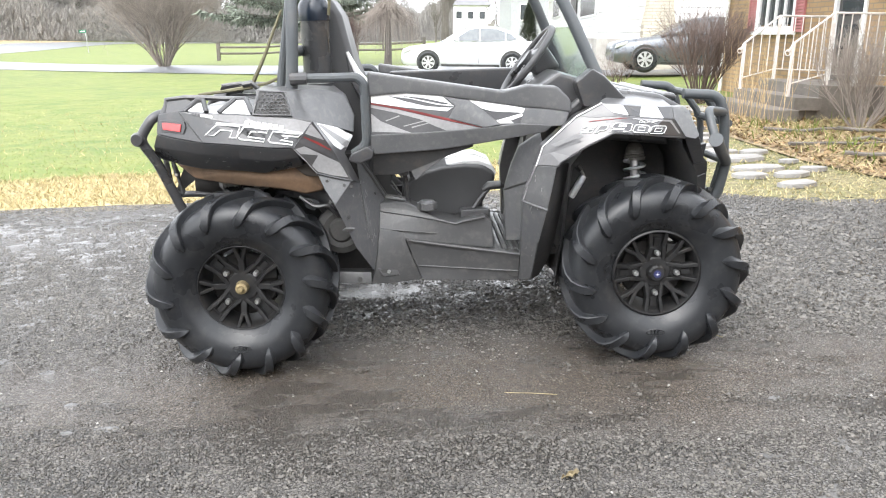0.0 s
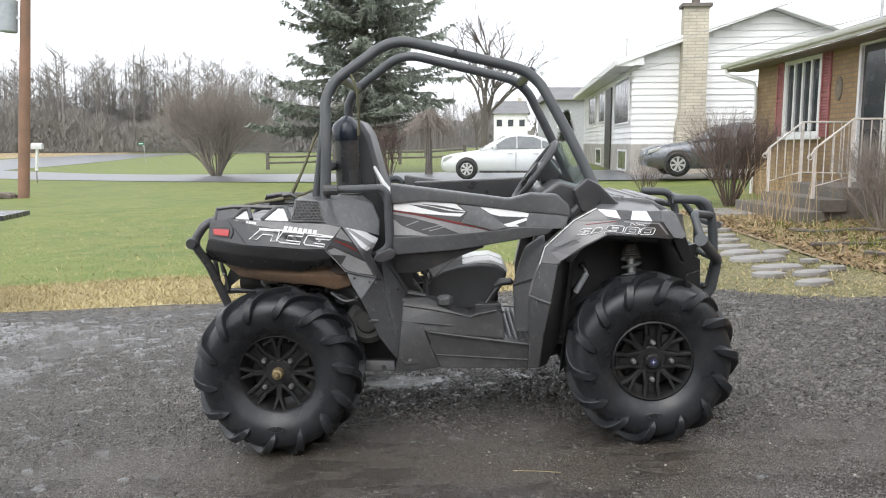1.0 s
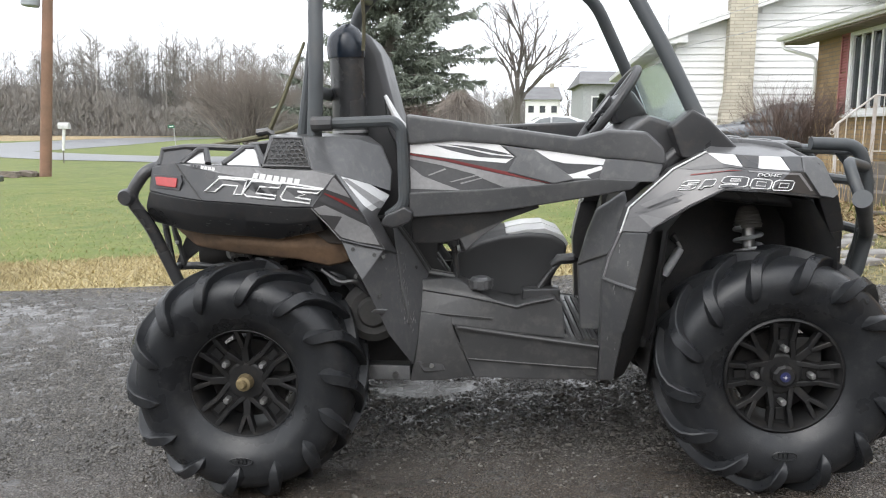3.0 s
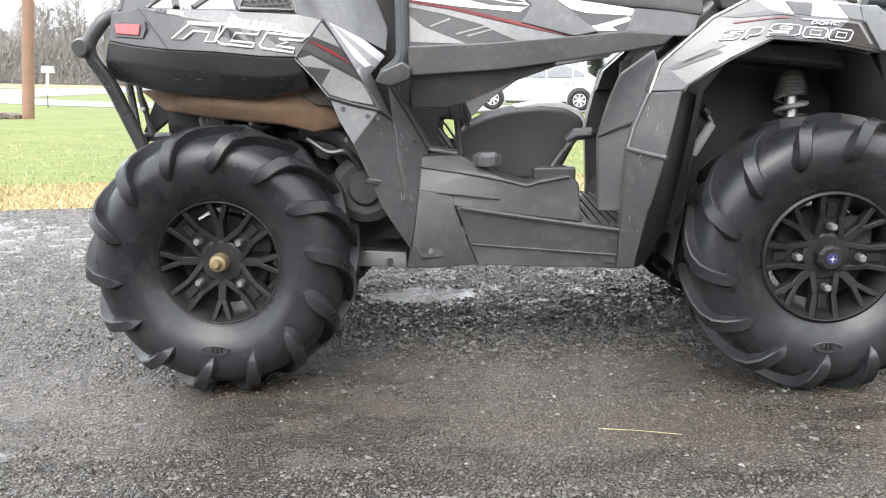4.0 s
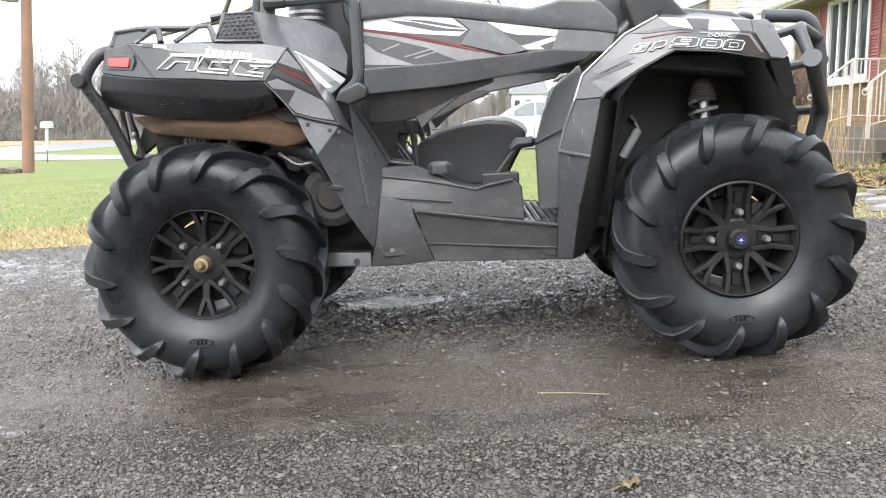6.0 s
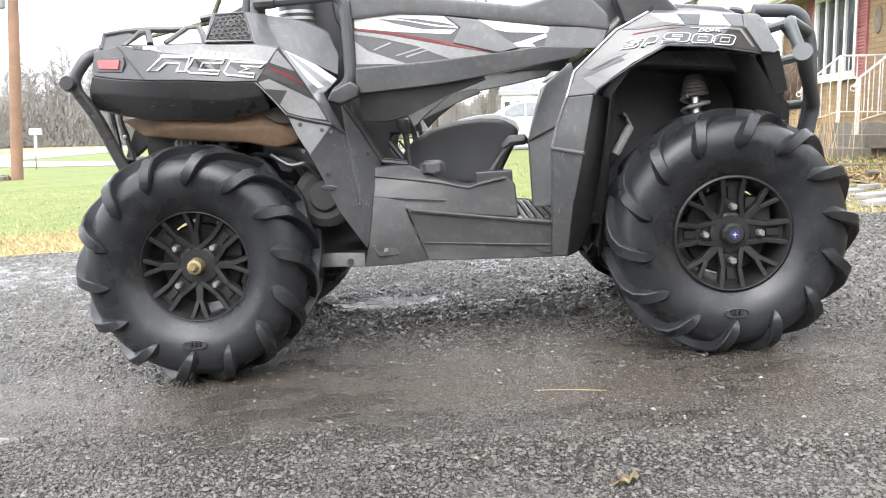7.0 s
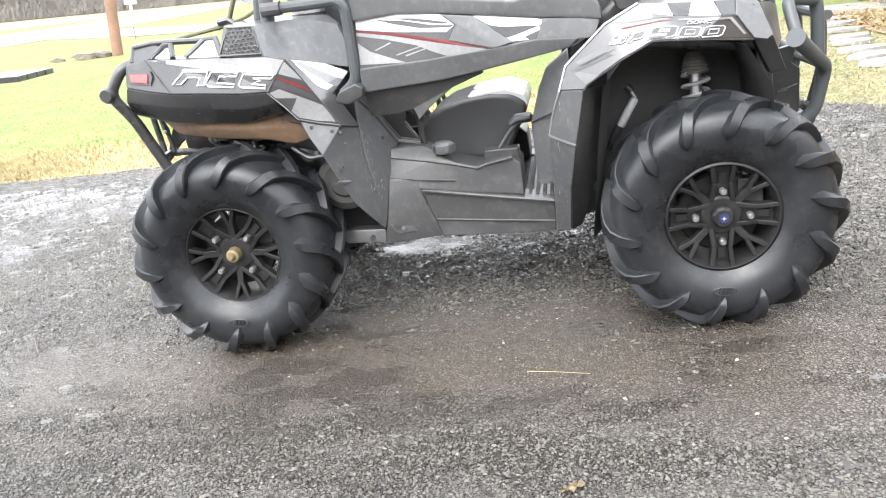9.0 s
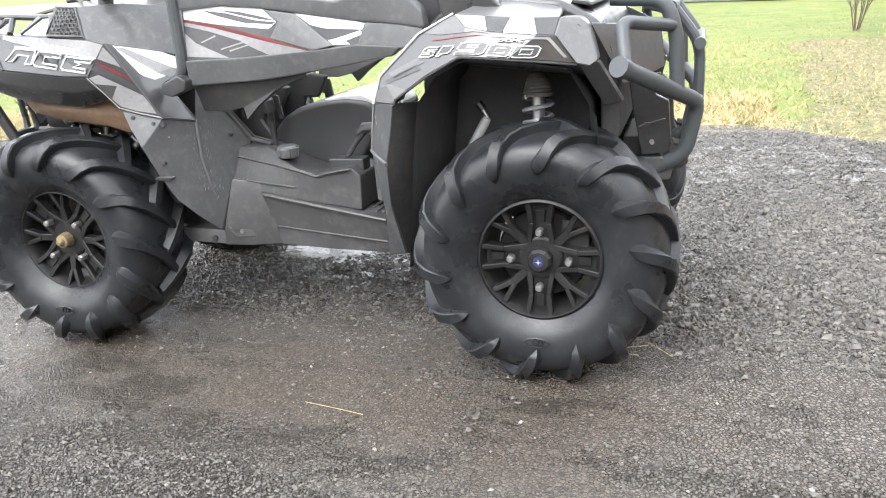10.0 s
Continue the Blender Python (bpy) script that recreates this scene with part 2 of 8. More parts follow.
M_STEEL = mat("zinc steel", (0.55, 0.55, 0.54), (0.4, 0.4, 0.4), 0.32, metal=0.9, bump=0.05)
M_ALLOY = mat("pale satin alloy", (0.80, 0.80, 0.79), (0.7, 0.7, 0.69), 0.4, metal=0.0, bump=0.05)
M_BRASS = mat("tarnished brass", (0.42, 0.33, 0.17), (0.3, 0.24, 0.14), 0.4, metal=0.7, bump=0.05)
M_HEAT = mat("tan heat shield", (0.19, 0.115, 0.066), (0.13, 0.085, 0.053), 0.7, bump=0.1, dirt=(0.04, 0.035, 0.03), dirt_amt=0.6)
M_VINYL = mat("black vinyl", (0.045, 0.045, 0.047), (0.06, 0.06, 0.061), 0.36, fine=500, bump=0.15, dist=0.001)
M_BOOT = mat("dusty rubber boot", (0.11, 0.105, 0.095), (0.15, 0.14, 0.125), 0.6, fine=200, bump=0.1, dirt=(0.22, 0.2, 0.17), dirt_amt=0.3)
# Near-black copy of the plastic: the shaded interior is put into its colour.
M_GUARD = mat("shade-black moulded guard", (0.020, 0.020, 0.021), (0.028, 0.028, 0.028), 0.5, fine=300, bump=0.1, dist=0.001)
M_PALEBOOT = mat("pale dusty boot", (0.36, 0.355, 0.34), (0.27, 0.265, 0.25), 0.55, scale=30, fine=200, bump=0.1)
M_SOOT = mat("sooty brown plate", (0.07, 0.055, 0.045), (0.05, 0.042, 0.036), 0.6, bump=0.1)
M_WELL = mat("black wheel well liner", (0.034, 0.034, 0.035), (0.046, 0.045, 0.044), 0.45, scale=5, fine=160, bump=0.1, dirt=BROWN_DUST, dirt_amt=0.3, dscale=14)
M_LAMP = mat("red tail lens", (0.5, 0.05, 0.05), (0.42, 0.04, 0.04), 0.18, bump=0, coat=0.6)
M_BLUE = mat("blue enamel", (0.03, 0.036, 0.12), (0.025, 0.03, 0.10), 0.25, bump=0)
M_STRAP = mat("tan strap", (0.16, 0.15, 0.09), (0.12, 0.11, 0.07), 0.8, bump=0.2)
M_GRAVEL = ground_mat("wet gravel", ((0.098, 0.092, 0.085), (0.068, 0.063, 0.058), (0.126, 0.118, 0.109)), (0.55, 52.0, 110.0), 0.34, 1.0, 0.010, wet=(0.06, 0.515, 0.9, 3.1, 1.4),
                      stain=((0.089, 0.073, 0.058), (0.9, -0.68, 1.7, 0.45, 0.6)),
                      puddles=((-0.78, -0.28, 0.75, 0.36, 0.5), (-1.3, -0.2, 1.1, 0.9, 0.4), (0.52, 0.43, 0.28, 0.12, 0.3), (2.9, 0.2, 0.9, 0.9, 0.4), (-2.5, 1.4, 2.5, 0.8, 0.4), (-0.6, -0.5, 0.6, 0.35, 0.4), (-1.2, 1.6, 1.2, 0.4, 0.4), (2.7, -0.9, 0.9, 0.6, 0.4), (2.3, 1.3, 1.0, 0.5, 0.4)), plates=(92.0, 0.46))
M_WATER = mat("thin rainwater on gravel", (0.060, 0.056, 0.051), (0.040, 0.037, 0.034), 0.18, rough2=0.34, scale=9, fine=55, bump=0.6, dist=0.004, spec=0.5)
M_LAWN = ground_mat("lawn", ((0.104, 0.142, 0.015), (0.072, 0.113, 0.011), (0.158, 0.168, 0.036)), (0.35, 2.0, 30.0), 0.75, 0.3, 0.02, amp=(0.85, 1.15))
M_STRAWG = ground_mat("dead grass verge", ((0.38, 0.31, 0.155), (0.30, 0.245, 0.115), (0.43, 0.37, 0.205)), (0.7, 9.0, 50.0), 0.8, 0.6, 0.02)
M_WORN = ground_mat("worn olive ground", ((0.138, 0.127, 0.050), (0.108, 0.115, 0.033), (0.185, 0.158, 0.085)), (1.3, 9.0, 40.0), 0.75, 0.8, 0.02)
M_BED = ground_mat("leaf litter bed", ((0.24, 0.17, 0.095), (0.16, 0.12, 0.07), (0.34, 0.26, 0.15)), (1.1, 7.0, 28.0), 0.8, 0.9, 0.03)
M_ASPH = ground_mat("wet asphalt", ((0.10, 0.105, 0.115), (0.085, 0.09, 0.1), (0.13, 0.135, 0.14)), (0.08, 2.0, 30.0), 0.33, 0.3, 0.005)
M_FIELD = ground_mat("dry field", ((0.34, 0.25, 0.13), (0.26, 0.19, 0.10), (0.40, 0.32, 0.19)), (0.05, 0.6, 6.0), 0.85, 0.8, 0.2)
M_STONE = mat("pale flagstone", (0.28, 0.272, 0.26), (0.19, 0.182, 0.174), 0.36, scale=3, fine=40, bump=0.3, dist=0.006, dirt=(0.12, 0.1, 0.07), dirt_amt=0.5)
M_PEBBLE = mat("gravel stones", (0.066, 0.061, 0.054), (0.096, 0.088, 0.077), 0.13, rough2=0.36, scale=1.3, fine=300, bump=0.15, island=0.6)
M_PALE = mat("pale pebbles", (0.27, 0.26, 0.24), (0.19, 0.18, 0.16), 0.4, scale=3, bump=0, island=0.5)
M_BLADE = mat("grass blades", (0.098, 0.140, 0.015), (0.130, 0.158, 0.026), 0.8, scale=0.35, bump=0, island=0.1)
M_DRYBLADE = mat("dead grass blades", (0.44, 0.365, 0.195), (0.35, 0.29, 0.15), 0.7, scale=1.2, bump=0, island=0.3)
M_LEAF = mat("dead leaves", (0.26, 0.17, 0.085), (0.17, 0.115, 0.06), 0.7, scale=3, bump=0, island=0.5)
M_LEAFTAN = mat("tan leaf", (0.17, 0.135, 0.075), (0.115, 0.09, 0.05), 0.7, scale=40, bump=0)
M_BARK = mat("bare bark", (0.115, 0.10, 0.088), (0.155, 0.14, 0.125), 0.85, scale=3, fine=30, bump=0.4, dist=0.02)
M_TWIG = mat("red-brown twigs", (0.10, 0.07, 0.06), (0.14, 0.10, 0.085), 0.8, scale=3, bump=0, island=0.3)
M_STALK = mat("dry stalks", (0.45, 0.34, 0.19), (0.32, 0.23, 0.13), 0.8, scale=3, bump=0, island=0.3)
# Woods and needles paled: distance haze is put into their colours.
M_WOOD = mat("haze-paled far woods", (0.205, 0.195, 0.18), (0.25, 0.235, 0.217), 0.9, scale=0.05, fine=3, bump=0, island=0.25)
M_NEEDLE = mat("haze-paled spruce needles", (0.165, 0.190, 0.152), (0.205, 0.228, 0.182), 0.7, scale=0.6, fine=6, bump=0, island=0.4)
M_CEDAR = mat("dark evergreen", (0.045, 0.055, 0.038), (0.06, 0.07, 0.05), 0.7, scale=0.6, fine=6, bump=0, island=0.4)
M_POLE = mat("weathered pole", (0.26, 0.145, 0.10), (0.20, 0.125, 0.09), 0.8, scale=1.5, fine=25, bump=0.4, dist=0.02)
M_SIDING = mat("white siding", (0.78, 0.78, 0.77), (0.7, 0.7, 0.69), 0.5, scale=0.7, fine=20, bump=0.05, obj_rand=0.04, grain=0.03)
M_CONC = mat("grey concrete", (0.165, 0.147, 0.128), (0.12, 0.107, 0.093), 0.7, scale=1.5, fine=30, bump=0.3, dirt=(0.08, 0.07, 0.05), dirt_amt=0.5)
M_FOUND = mat("pale block wall", (0.42, 0.40, 0.36), (0.33, 0.31, 0.28), 0.7, scale=1.5, fine=30, bump=0.2, dirt=(0.16, 0.14, 0.11), dirt_amt=0.4)
M_SHINGLE = mat("grey shingles", (0.15, 0.15, 0.155), (0.2, 0.2, 0.205), 0.8, scale=0.8, fine=9, bump=0.4, dist=0.02)
M_TRIM = mat("white trim", (0.76, 0.76, 0.75), (0.68, 0.68, 0.67), 0.45, bump=0.05, grain=0.03)
M_SHUTTER = mat("faded red shutter", (0.38, 0.14, 0.135), (0.31, 0.115, 0.11), 0.5, bump=0.05)
M_CARGLASS = mat("car glass", (0.16, 0.175, 0.185), (0.12, 0.13, 0.14), 0.08, bump=0, spec=0.8, grain=0.02)
# Pale soffit browned: the eave's shade is put into its colour.
M_SOFFIT = mat("shade-brown soffit", (0.2, 0.16, 0.125), (0.16, 0.13, 0.1), 0.6, bump=0.05)
M_GLASS = mat("dark window glass", (0.03, 0.035, 0.04), (0.05, 0.055, 0.06), 0.06, bump=0, spec=0.8)
M_RAIL = mat("white iron rail", (0.64, 0.61, 0.58), (0.52, 0.48, 0.44), 0.5, bump=0.1, dirt=(0.3, 0.16, 0.08), dirt_amt=0.3, grain=0.03)
M_CARWHITE = mat("silver-white car paint", (0.60, 0.615, 0.63), (0.56, 0.575, 0.59), 0.22, bump=0, coat=0.6, grain=0.03)
M_CARGREY = mat("grey car paint", (0.10, 0.11, 0.125), (0.12, 0.13, 0.14), 0.24, metal=0.5, bump=0, coat=0.6, grain=0.03)
M_HUBCAP = mat("silver wheel cover", (0.62, 0.62, 0.63), (0.5, 0.5, 0.51), 0.35, metal=0.5, bump=0)
M_GREENSIGN = mat("green sign", (0.03, 0.22, 0.12), (0.03, 0.18, 0.1), 0.4, bump=0)
M_TWIGS = mat("fine grey-brown twigs", (0.22, 0.19, 0.165), (0.26, 0.225, 0.195), 0.85, scale=3, bump=0, island=0.3)
M_DOOR = mat("dark screen door", (0.035, 0.033, 0.033), (0.05, 0.047, 0.045), 0.35, bump=0.05)


def brick_mat(name, c1, c2, mortar, w, h, axis):
    """Brick courses too small to build singly; axis: which way the wall runs, 'x' or 'y'."""
    m = bpy.data.materials.new(name)
    m.use_nodes = True
    t = m.node_tree
    b = t.nodes["Principled BSDF"]
    N, L = t.nodes.new, t.links.new
    co, sx, cb = N("ShaderNodeTexCoord"), N("ShaderNodeSeparateXYZ"), N("ShaderNodeCombineXYZ")
    L(co.outputs["Object"], sx.inputs[0])
    L(sx.outputs["X" if axis == "x" else "Y"], cb.inputs["X"])
    L(sx.outputs["Z"], cb.inputs["Y"])
    br = N("ShaderNodeTexBrick")
    br.inputs["Scale"].default_value = 1.0
    br.inputs["Brick Width"].default_value, br.inputs["Row Height"].default_value = w, h
    br.inputs["Mortar Size"].default_value = h * 0.12
    br.inputs["Color1"].default_value, br.inputs["Color2"].default_value, br.inputs["Mortar"].default_value = (*c1, 1), (*c2, 1), (*mortar, 1)
    L(cb.outputs[0], br.inputs["Vector"])
    n = N("ShaderNodeTexNoise")
    n.inputs["Scale"].default_value, n.inputs["Detail"].default_value = 2.5, 6
    L(co.outputs["Object"], n.inputs["Vector"])
    r = N("ShaderNodeMapRange")
    r.inputs["To Min"].default_value, r.inputs["To Max"].default_value = 0.65, 1.35
    L(n.outputs["Fac"], r.inputs["Value"])
    hs = N("ShaderNodeHueSaturation")
    L(r.outputs["Result"], hs.inputs["Value"])
    L(br.outputs["Color"], hs.inputs["Color"])
    L(hs.outputs["Color"], b.inputs["Base Color"])
    b.inputs["Roughness"].default_value = 0.75
    bp = N("ShaderNodeBump")
    bp.inputs["Strength"].default_value, bp.inputs["Distance"].default_value = 0.6, 0.01
    bp.invert = True
    L(br.outputs["Fac"], bp.inputs["Height"])
    L(bp.outputs["Normal"], b.inputs["Normal"])
    return m


M_BRICK = brick_mat("yellow-brown brick", (0.32, 0.21, 0.105), (0.25, 0.16, 0.08), (0.19, 0.145, 0.10), 0.25, 0.078, "y")
M_BRICK_X = brick_mat("yellow-brown brick gable", (0.32, 0.21, 0.105), (0.25, 0.16, 0.08), (0.19, 0.145, 0.10), 0.25, 0.078, "x")
M_CHIM = brick_mat("tan chimney stone", (0.54, 0.495, 0.40), (0.45, 0.41, 0.33), (0.34, 0.31, 0.25), 0.5, 0.1, "x")

mg = bpy.data.materials.new("clear polycarbonate")
mg.use_nodes = True
gb = mg.node_tree.nodes["Principled BSDF"]
gb.inputs["Base Color"].default_value = (0.75, 0.88, 0.86, 1)
gb.inputs["Transmission Weight"].default_value, gb.inputs["Roughness"].default_value = 1.0, 0.12
gb.inputs["IOR"].default_value = 1.2
M_CLEAR = mg


# ---------------------------------------------------------------- mesh helpers
class Geo:
    """Collects faces for one mesh."""

    def __init__(self):
        self.v, self.f = [], []

    def add(self, v, f):
        n = len(self.v)
        self.v += [tuple(p) for p in v]
        self.f += [tuple(i + n for i in q) for q in f]
        return self

    def box(self, x0, x1, y0, y1, z0, z1):
        v = [(x, y, z) for z in (z0, z1) for y in (y0, y1) for x in (x0, x1)]
        return self.add(v, [(0, 2, 3, 1), (4, 5, 7, 6), (0, 1, 5, 4), (2, 6, 7, 3), (0, 4, 6, 2), (1, 3, 7, 5)])

    def prism(self, poly, y0, y1, top=None):
        """A polygon in x and z, drawn out from y0 to y1; top: the polygon at y1, where it differs."""
        n = len(poly)
        top = top or poly
        v = [(x, y0, z) for x, z in poly] + [(x, y1, z) for x, z in top]
        area = sum(poly[i][0] * poly[(i + 1) % n][1] - poly[(i + 1) % n][0] * poly[i][1] for i in range(n))
        f = [tuple(range(n)), tuple(range(2 * n - 1, n - 1, -1))] + [(i, i + n, (i + 1) % n + n, (i + 1) % n) for i in range(n)]
        if (area < 0) == (y1 > y0):
            f = [q[::-1] for q in f]
        return self.add(v, f)

    def tube(self, pts, r, n=8, closed=False, ends=True):
        pts = [Vector(p) for p in pts]
        m = len(pts)
        rs = r if isinstance(r, (list, tuple)) else [r] * m
        tang = []
        for i in range(m):
            a = pts[(i - 1) % m] if closed or i > 0 else pts[i]
            b = pts[(i + 1) % m] if closed or i < m - 1 else pts[i]
            tang.append((b - a).normalized())
        side = tang[0].orthogonal().normalized()
        v, f = [], []
        for i, p in enumerate(pts):
            side = (side - tang[i] * side.dot(tang[i])).normalized()
            up = tang[i].cross(side)
            v += [p + (side * math.cos(2 * math.pi * k / n) + up * math.sin(2 * math.pi * k / n)) * rs[i] for k in range(n)]
        for i in range(m if closed else m - 1):
            j = (i + 1) % m
            f += [(i * n + k, i * n + (k + 1) % n, j * n + (k + 1) % n, j * n + k) for k in range(n)]
        if ends and not closed:
            f += [tuple(range(n - 1, -1, -1)), tuple((m - 1) * n + k for k in range(n))]
        return self.add(v, f)

    def lathe(self, prof, n=48, c=(0, 0, 0), closed=True):
        """A profile of (radius, y) turned about an axis along y through c."""
        m = len(prof)
        v = [(c[0] + r * math.sin(2 * math.pi * k / n), c[1] + y, c[2] + r * math.cos(2 * math.pi * k / n)) for k in range(n) for r, y in prof]
        f = []
        for k in range(n):
            j = (k + 1) % n
            for i in range(m if closed else m - 1):
                i2 = (i + 1) % m
                f.append((k * m + i, j * m + i, j * m + i2, k * m + i2))
        return self.add(v, f)

    def mesh(self, name, bevel=0.0, seg=2, smooth=35, weld=False):
        me = bpy.data.meshes.new(name)
        me.from_pydata(self.v, [], self.f)
        if bevel or weld:
            bm = bmesh.new()
            bm.from_mesh(me)
            if weld:
                bmesh.ops.remove_doubles(bm, verts=bm.verts, dist=1e-5)
            bmesh.ops.recalc_face_normals(bm, faces=bm.faces)
            if bevel:
                edges = [e for e in bm.edges if len(e.link_faces) == 2 and e.calc_face_angle(0) > radians(20)]
                bmesh.ops.bevel(bm, geom=edges, offset=bevel, segments=seg, affect="EDGES", profile=0.5, clamp_overlap=True)
            bm.to_mesh(me)
            bm.free()
        me.update()
        if smooth:
            me.shade_smooth()
            me.set_sharp_from_angle(angle=radians(smooth))
        return me


def part(name, geo, material, parent=None, label="", bevel=0.0, smooth=35, seg=2):
    """Links a Geo (or a ready mesh) as one mesh object under a thing or a part."""
    me = geo.mesh(name, bevel, seg, smooth) if isinstance(geo, Geo) else geo
    if material is not None:
        me.materials.clear()
        me.materials.append(material)
    ob = new(name, me)
    if bevel and smooth:
        wn_mod = ob.modifiers.new("even_faces", "WEIGHTED_NORMAL")
        wn_mod.keep_sharp = True
    if parent is not None:
        ob.parent = parent
    return tagged(ob, label)


def thing(name, m, label, category, group="", kind=""):
    ob = new(name)
    ob.empty_display_size = 0.2
    ob.matrix_world = m
    return tagged(ob, label, category, group, kind)


def rounded(pts, rad, n=5):
    """A polyline with its corners rounded off."""
    pts = [Vector(p) for p in pts]
    out = [pts[0]]
    for a, b, c in zip(pts, pts[1:], pts[2:]):
        r = min(rad, (a - b).length * 0.45, (c - b).length * 0.45)
        p, q = b + (a - b).normalized() * r, b + (c - b).normalized() * r
        out += [p * (1 - t) ** 2 + b * 2 * t * (1 - t) + q * t * t for t in [k / n for k in range(n + 1)]]
    return out + [pts[-1]]


def lettering(text, size, m, material, parent, name="lettering", thick=0.0015, shear=0.25, stretch=1.0, fat=0.0):
    """Raised letters in the built-in font, in the plane of x and z, read from -y."""
    cu = bpy.data.curves.new(name, "FONT")
    cu.body, cu.size, cu.shear, cu.extrude, cu.offset = text, size, shear, thick, fat
    tmp = bpy.data.objects.new(name, cu)
    me = bpy.data.meshes.new_from_object(tmp)
    bpy.data.objects.remove(tmp)
    me.transform(Matrix.Diagonal((stretch, 1, 1, 1)))
    me.transform(m @ pose(0, 0, 0, 90, 0, 0))
    me.materials.clear()
    me.materials.append(material)
    ob = new(name, me)
    ob.parent = parent
    return ob


rnd = random.Random(7)

# ---------------------------------------------------------------- the off-road vehicle
utv = thing("utility_vehicle", pose(0, 0, 0, 0, -SLOPE, 0),
            "grey and black single-seat off-road utility vehicle parked on wet gravel", "off-road vehicle")


def mirrored(pts, s):
    return [(x, y * s, z) for x, y, z in pts]


LATCH = [(0.420, 0.806), (0.436, 0.834), (0.494, 0.858), (0.519, 0.840), (0.513, 0.812), (0.461, 0.793)]


LUGS = 14


def tyre_geo(half):
    g = Geo()
    k = half / 0.125
    side = [(0.164, 0.082), (0.172, 0.090), (0.182, 0.097), (0.196, 0.108), (0.222, 0.122), (0.262, 0.127), (0.293, 0.121), (0.315, 0.104), (0.327, 0.074), (0.332, 0.035)]
    prof = [(r, -y * k) for r, y in side] + [(0.333, 0)] + [(r, y * k) for r, y in reversed(side)]
    prof += [(0.156, 0.07 * k), (0.156, -0.07 * k)]
    g.lathe(prof, 84)
    return g


def lug_geo(half, s):
    """One curved mud paddle: a pointed foot on the sidewall, a tall shoulder, then a sweep ahead over the crown."""
    k = half / 0.125
    # turn, radius, depth, way of rising (outward, sideways), half width, height
    path = [(-3.6, 0.240, -0.1240, .0, -1, .0015, .003), (-2.6, 0.249, -0.1254, .04, -1, .0075, .016), (-1.4, 0.261, -0.1262, .10, -1, .0135, .023), (0.0, 0.276, -0.1250, .25, -1, .0165, .026),
            (1.8, 0.293, -0.1190, .50, -.85, .0165, .029), (4.2, 0.309, -0.1060, .75, -.62, .0175, .033), (7.4, 0.320, -0.0880, .90, -.38, .0185, .032),
            (11.5, 0.328, -0.0640, .98, -.15, .0185, .028), (16.5, 0.332, -0.0350, 1, 0, .0180, .025), (22.0, 0.333, -0.0040, 1, 0, .0175, .023), (27.5, 0.332, 0.0260, 1, 0, .0150, .021)]
    cross = ((-2.1, -.004), (-1.45, .20), (-1.08, .80), (-.92, 1.0), (.74, .98), (.92, .84), (.86, .35), (1.0, -.004))
    v, f = [], []
    c = len(cross)
    for th, r, y, nr, ny, w, h in path:
        for dw, up in cross:
            lift = h * up if up > 0 else up
            rr, yy = r + nr * lift, (y * k + ny * lift) * s
            a = radians(th) + dw * w / r
            v.append((rr * math.sin(a), yy, rr * math.cos(a)))
    m = len(path)
    for i in range(m - 1):
        for q in range(c - 1):
            f.append((i * c + q, i * c + q + 1, i * c + q + c + 1, i * c + q + c))
    f += [tuple(range(c - 1, -1, -1)), tuple((m - 1) * c + q for q in range(c))]
    if s < 0:
        f = [q[::-1] for q in f]
    return Geo().add(v, f)


def rim_geo(lug_turn):
    g = Geo()
    g.lathe([(0.166, -0.090), (0.170, -0.086), (0.158, -0.074), (0.150, -0.03), (0.140, 0.03), (0.160, 0.085), (0.168, 0.092),
             (0.163, 0.096), (0.152, 0.088), (0.133, 0.03), (0.142, -0.03), (0.149, -0.068), (0.156, -0.082), (0.161, -0.092)], 64)
    g.lathe([(0.0, -0.066), (0.052, -0.066), (0.060, -0.062), (0.064, -0.035), (0.0, -0.035)], 32, closed=False)

    def bar(a, r0, r1, o0, o1, w0, w1, y0, y1, depth):
        c, s = math.cos(a), math.sin(a)
        v = []
        for r, o, w, y in ((r0, o0, w0, y0), (r1, o1, w1, y1)):
            for dw, dy in ((-1, 0), (1, 0), (1.25, depth), (-1.25, depth)):
                t = o + dw * w
                v.append((r * s + t * c, y + dy, r * c - t * s))
        g2[0].add(v, [(0, 1, 5, 4), (1, 2, 6, 5), (2, 3, 7, 6), (3, 0, 4, 7), (3, 2, 1, 0), (4, 5, 6, 7)])

    g2 = [Geo()]
    spokes = []
    for q in range(4):
        a = radians(lug_turn + 90 * q)
        # broad spoke: a sunk web between two raised edges that part towards the rim
        bar(a, 0.045, 0.152, 0, 0, 0.020, 0.024, -0.056, -0.064, 0.02)
        for s in (-1, 1):
            bar(a, 0.040, 0.100, s * 0.031, s * 0.0235, 0.0075, 0.0065, -0.066, -0.076, 0.03)
            bar(a, 0.100, 0.157, s * 0.0235, s * 0.031, 0.0065, 0.0070, -0.076, -0.087, 0.03)
        bar(a, 0.100, 0.135, 0, 0, 0.011, 0.012, -0.066, -0.070, 0.02)
        spokes.append(g2[0])
        g2[0] = Geo()
        # slim forked spoke between two broad ones
        bar(a + radians(45), 0.050, 0.112, 0, 0, 0.0115, 0.0105, -0.064, -0.074, 0.025)
        for s in (-1, 1):
            bar(a + radians(45), 0.104, 0.157, s * 0.004, s * 0.022, 0.0068, 0.0068, -0.074, -0.086, 0.024)
        spokes.append(g2[0])
        g2[0] = Geo()
    return g, spokes


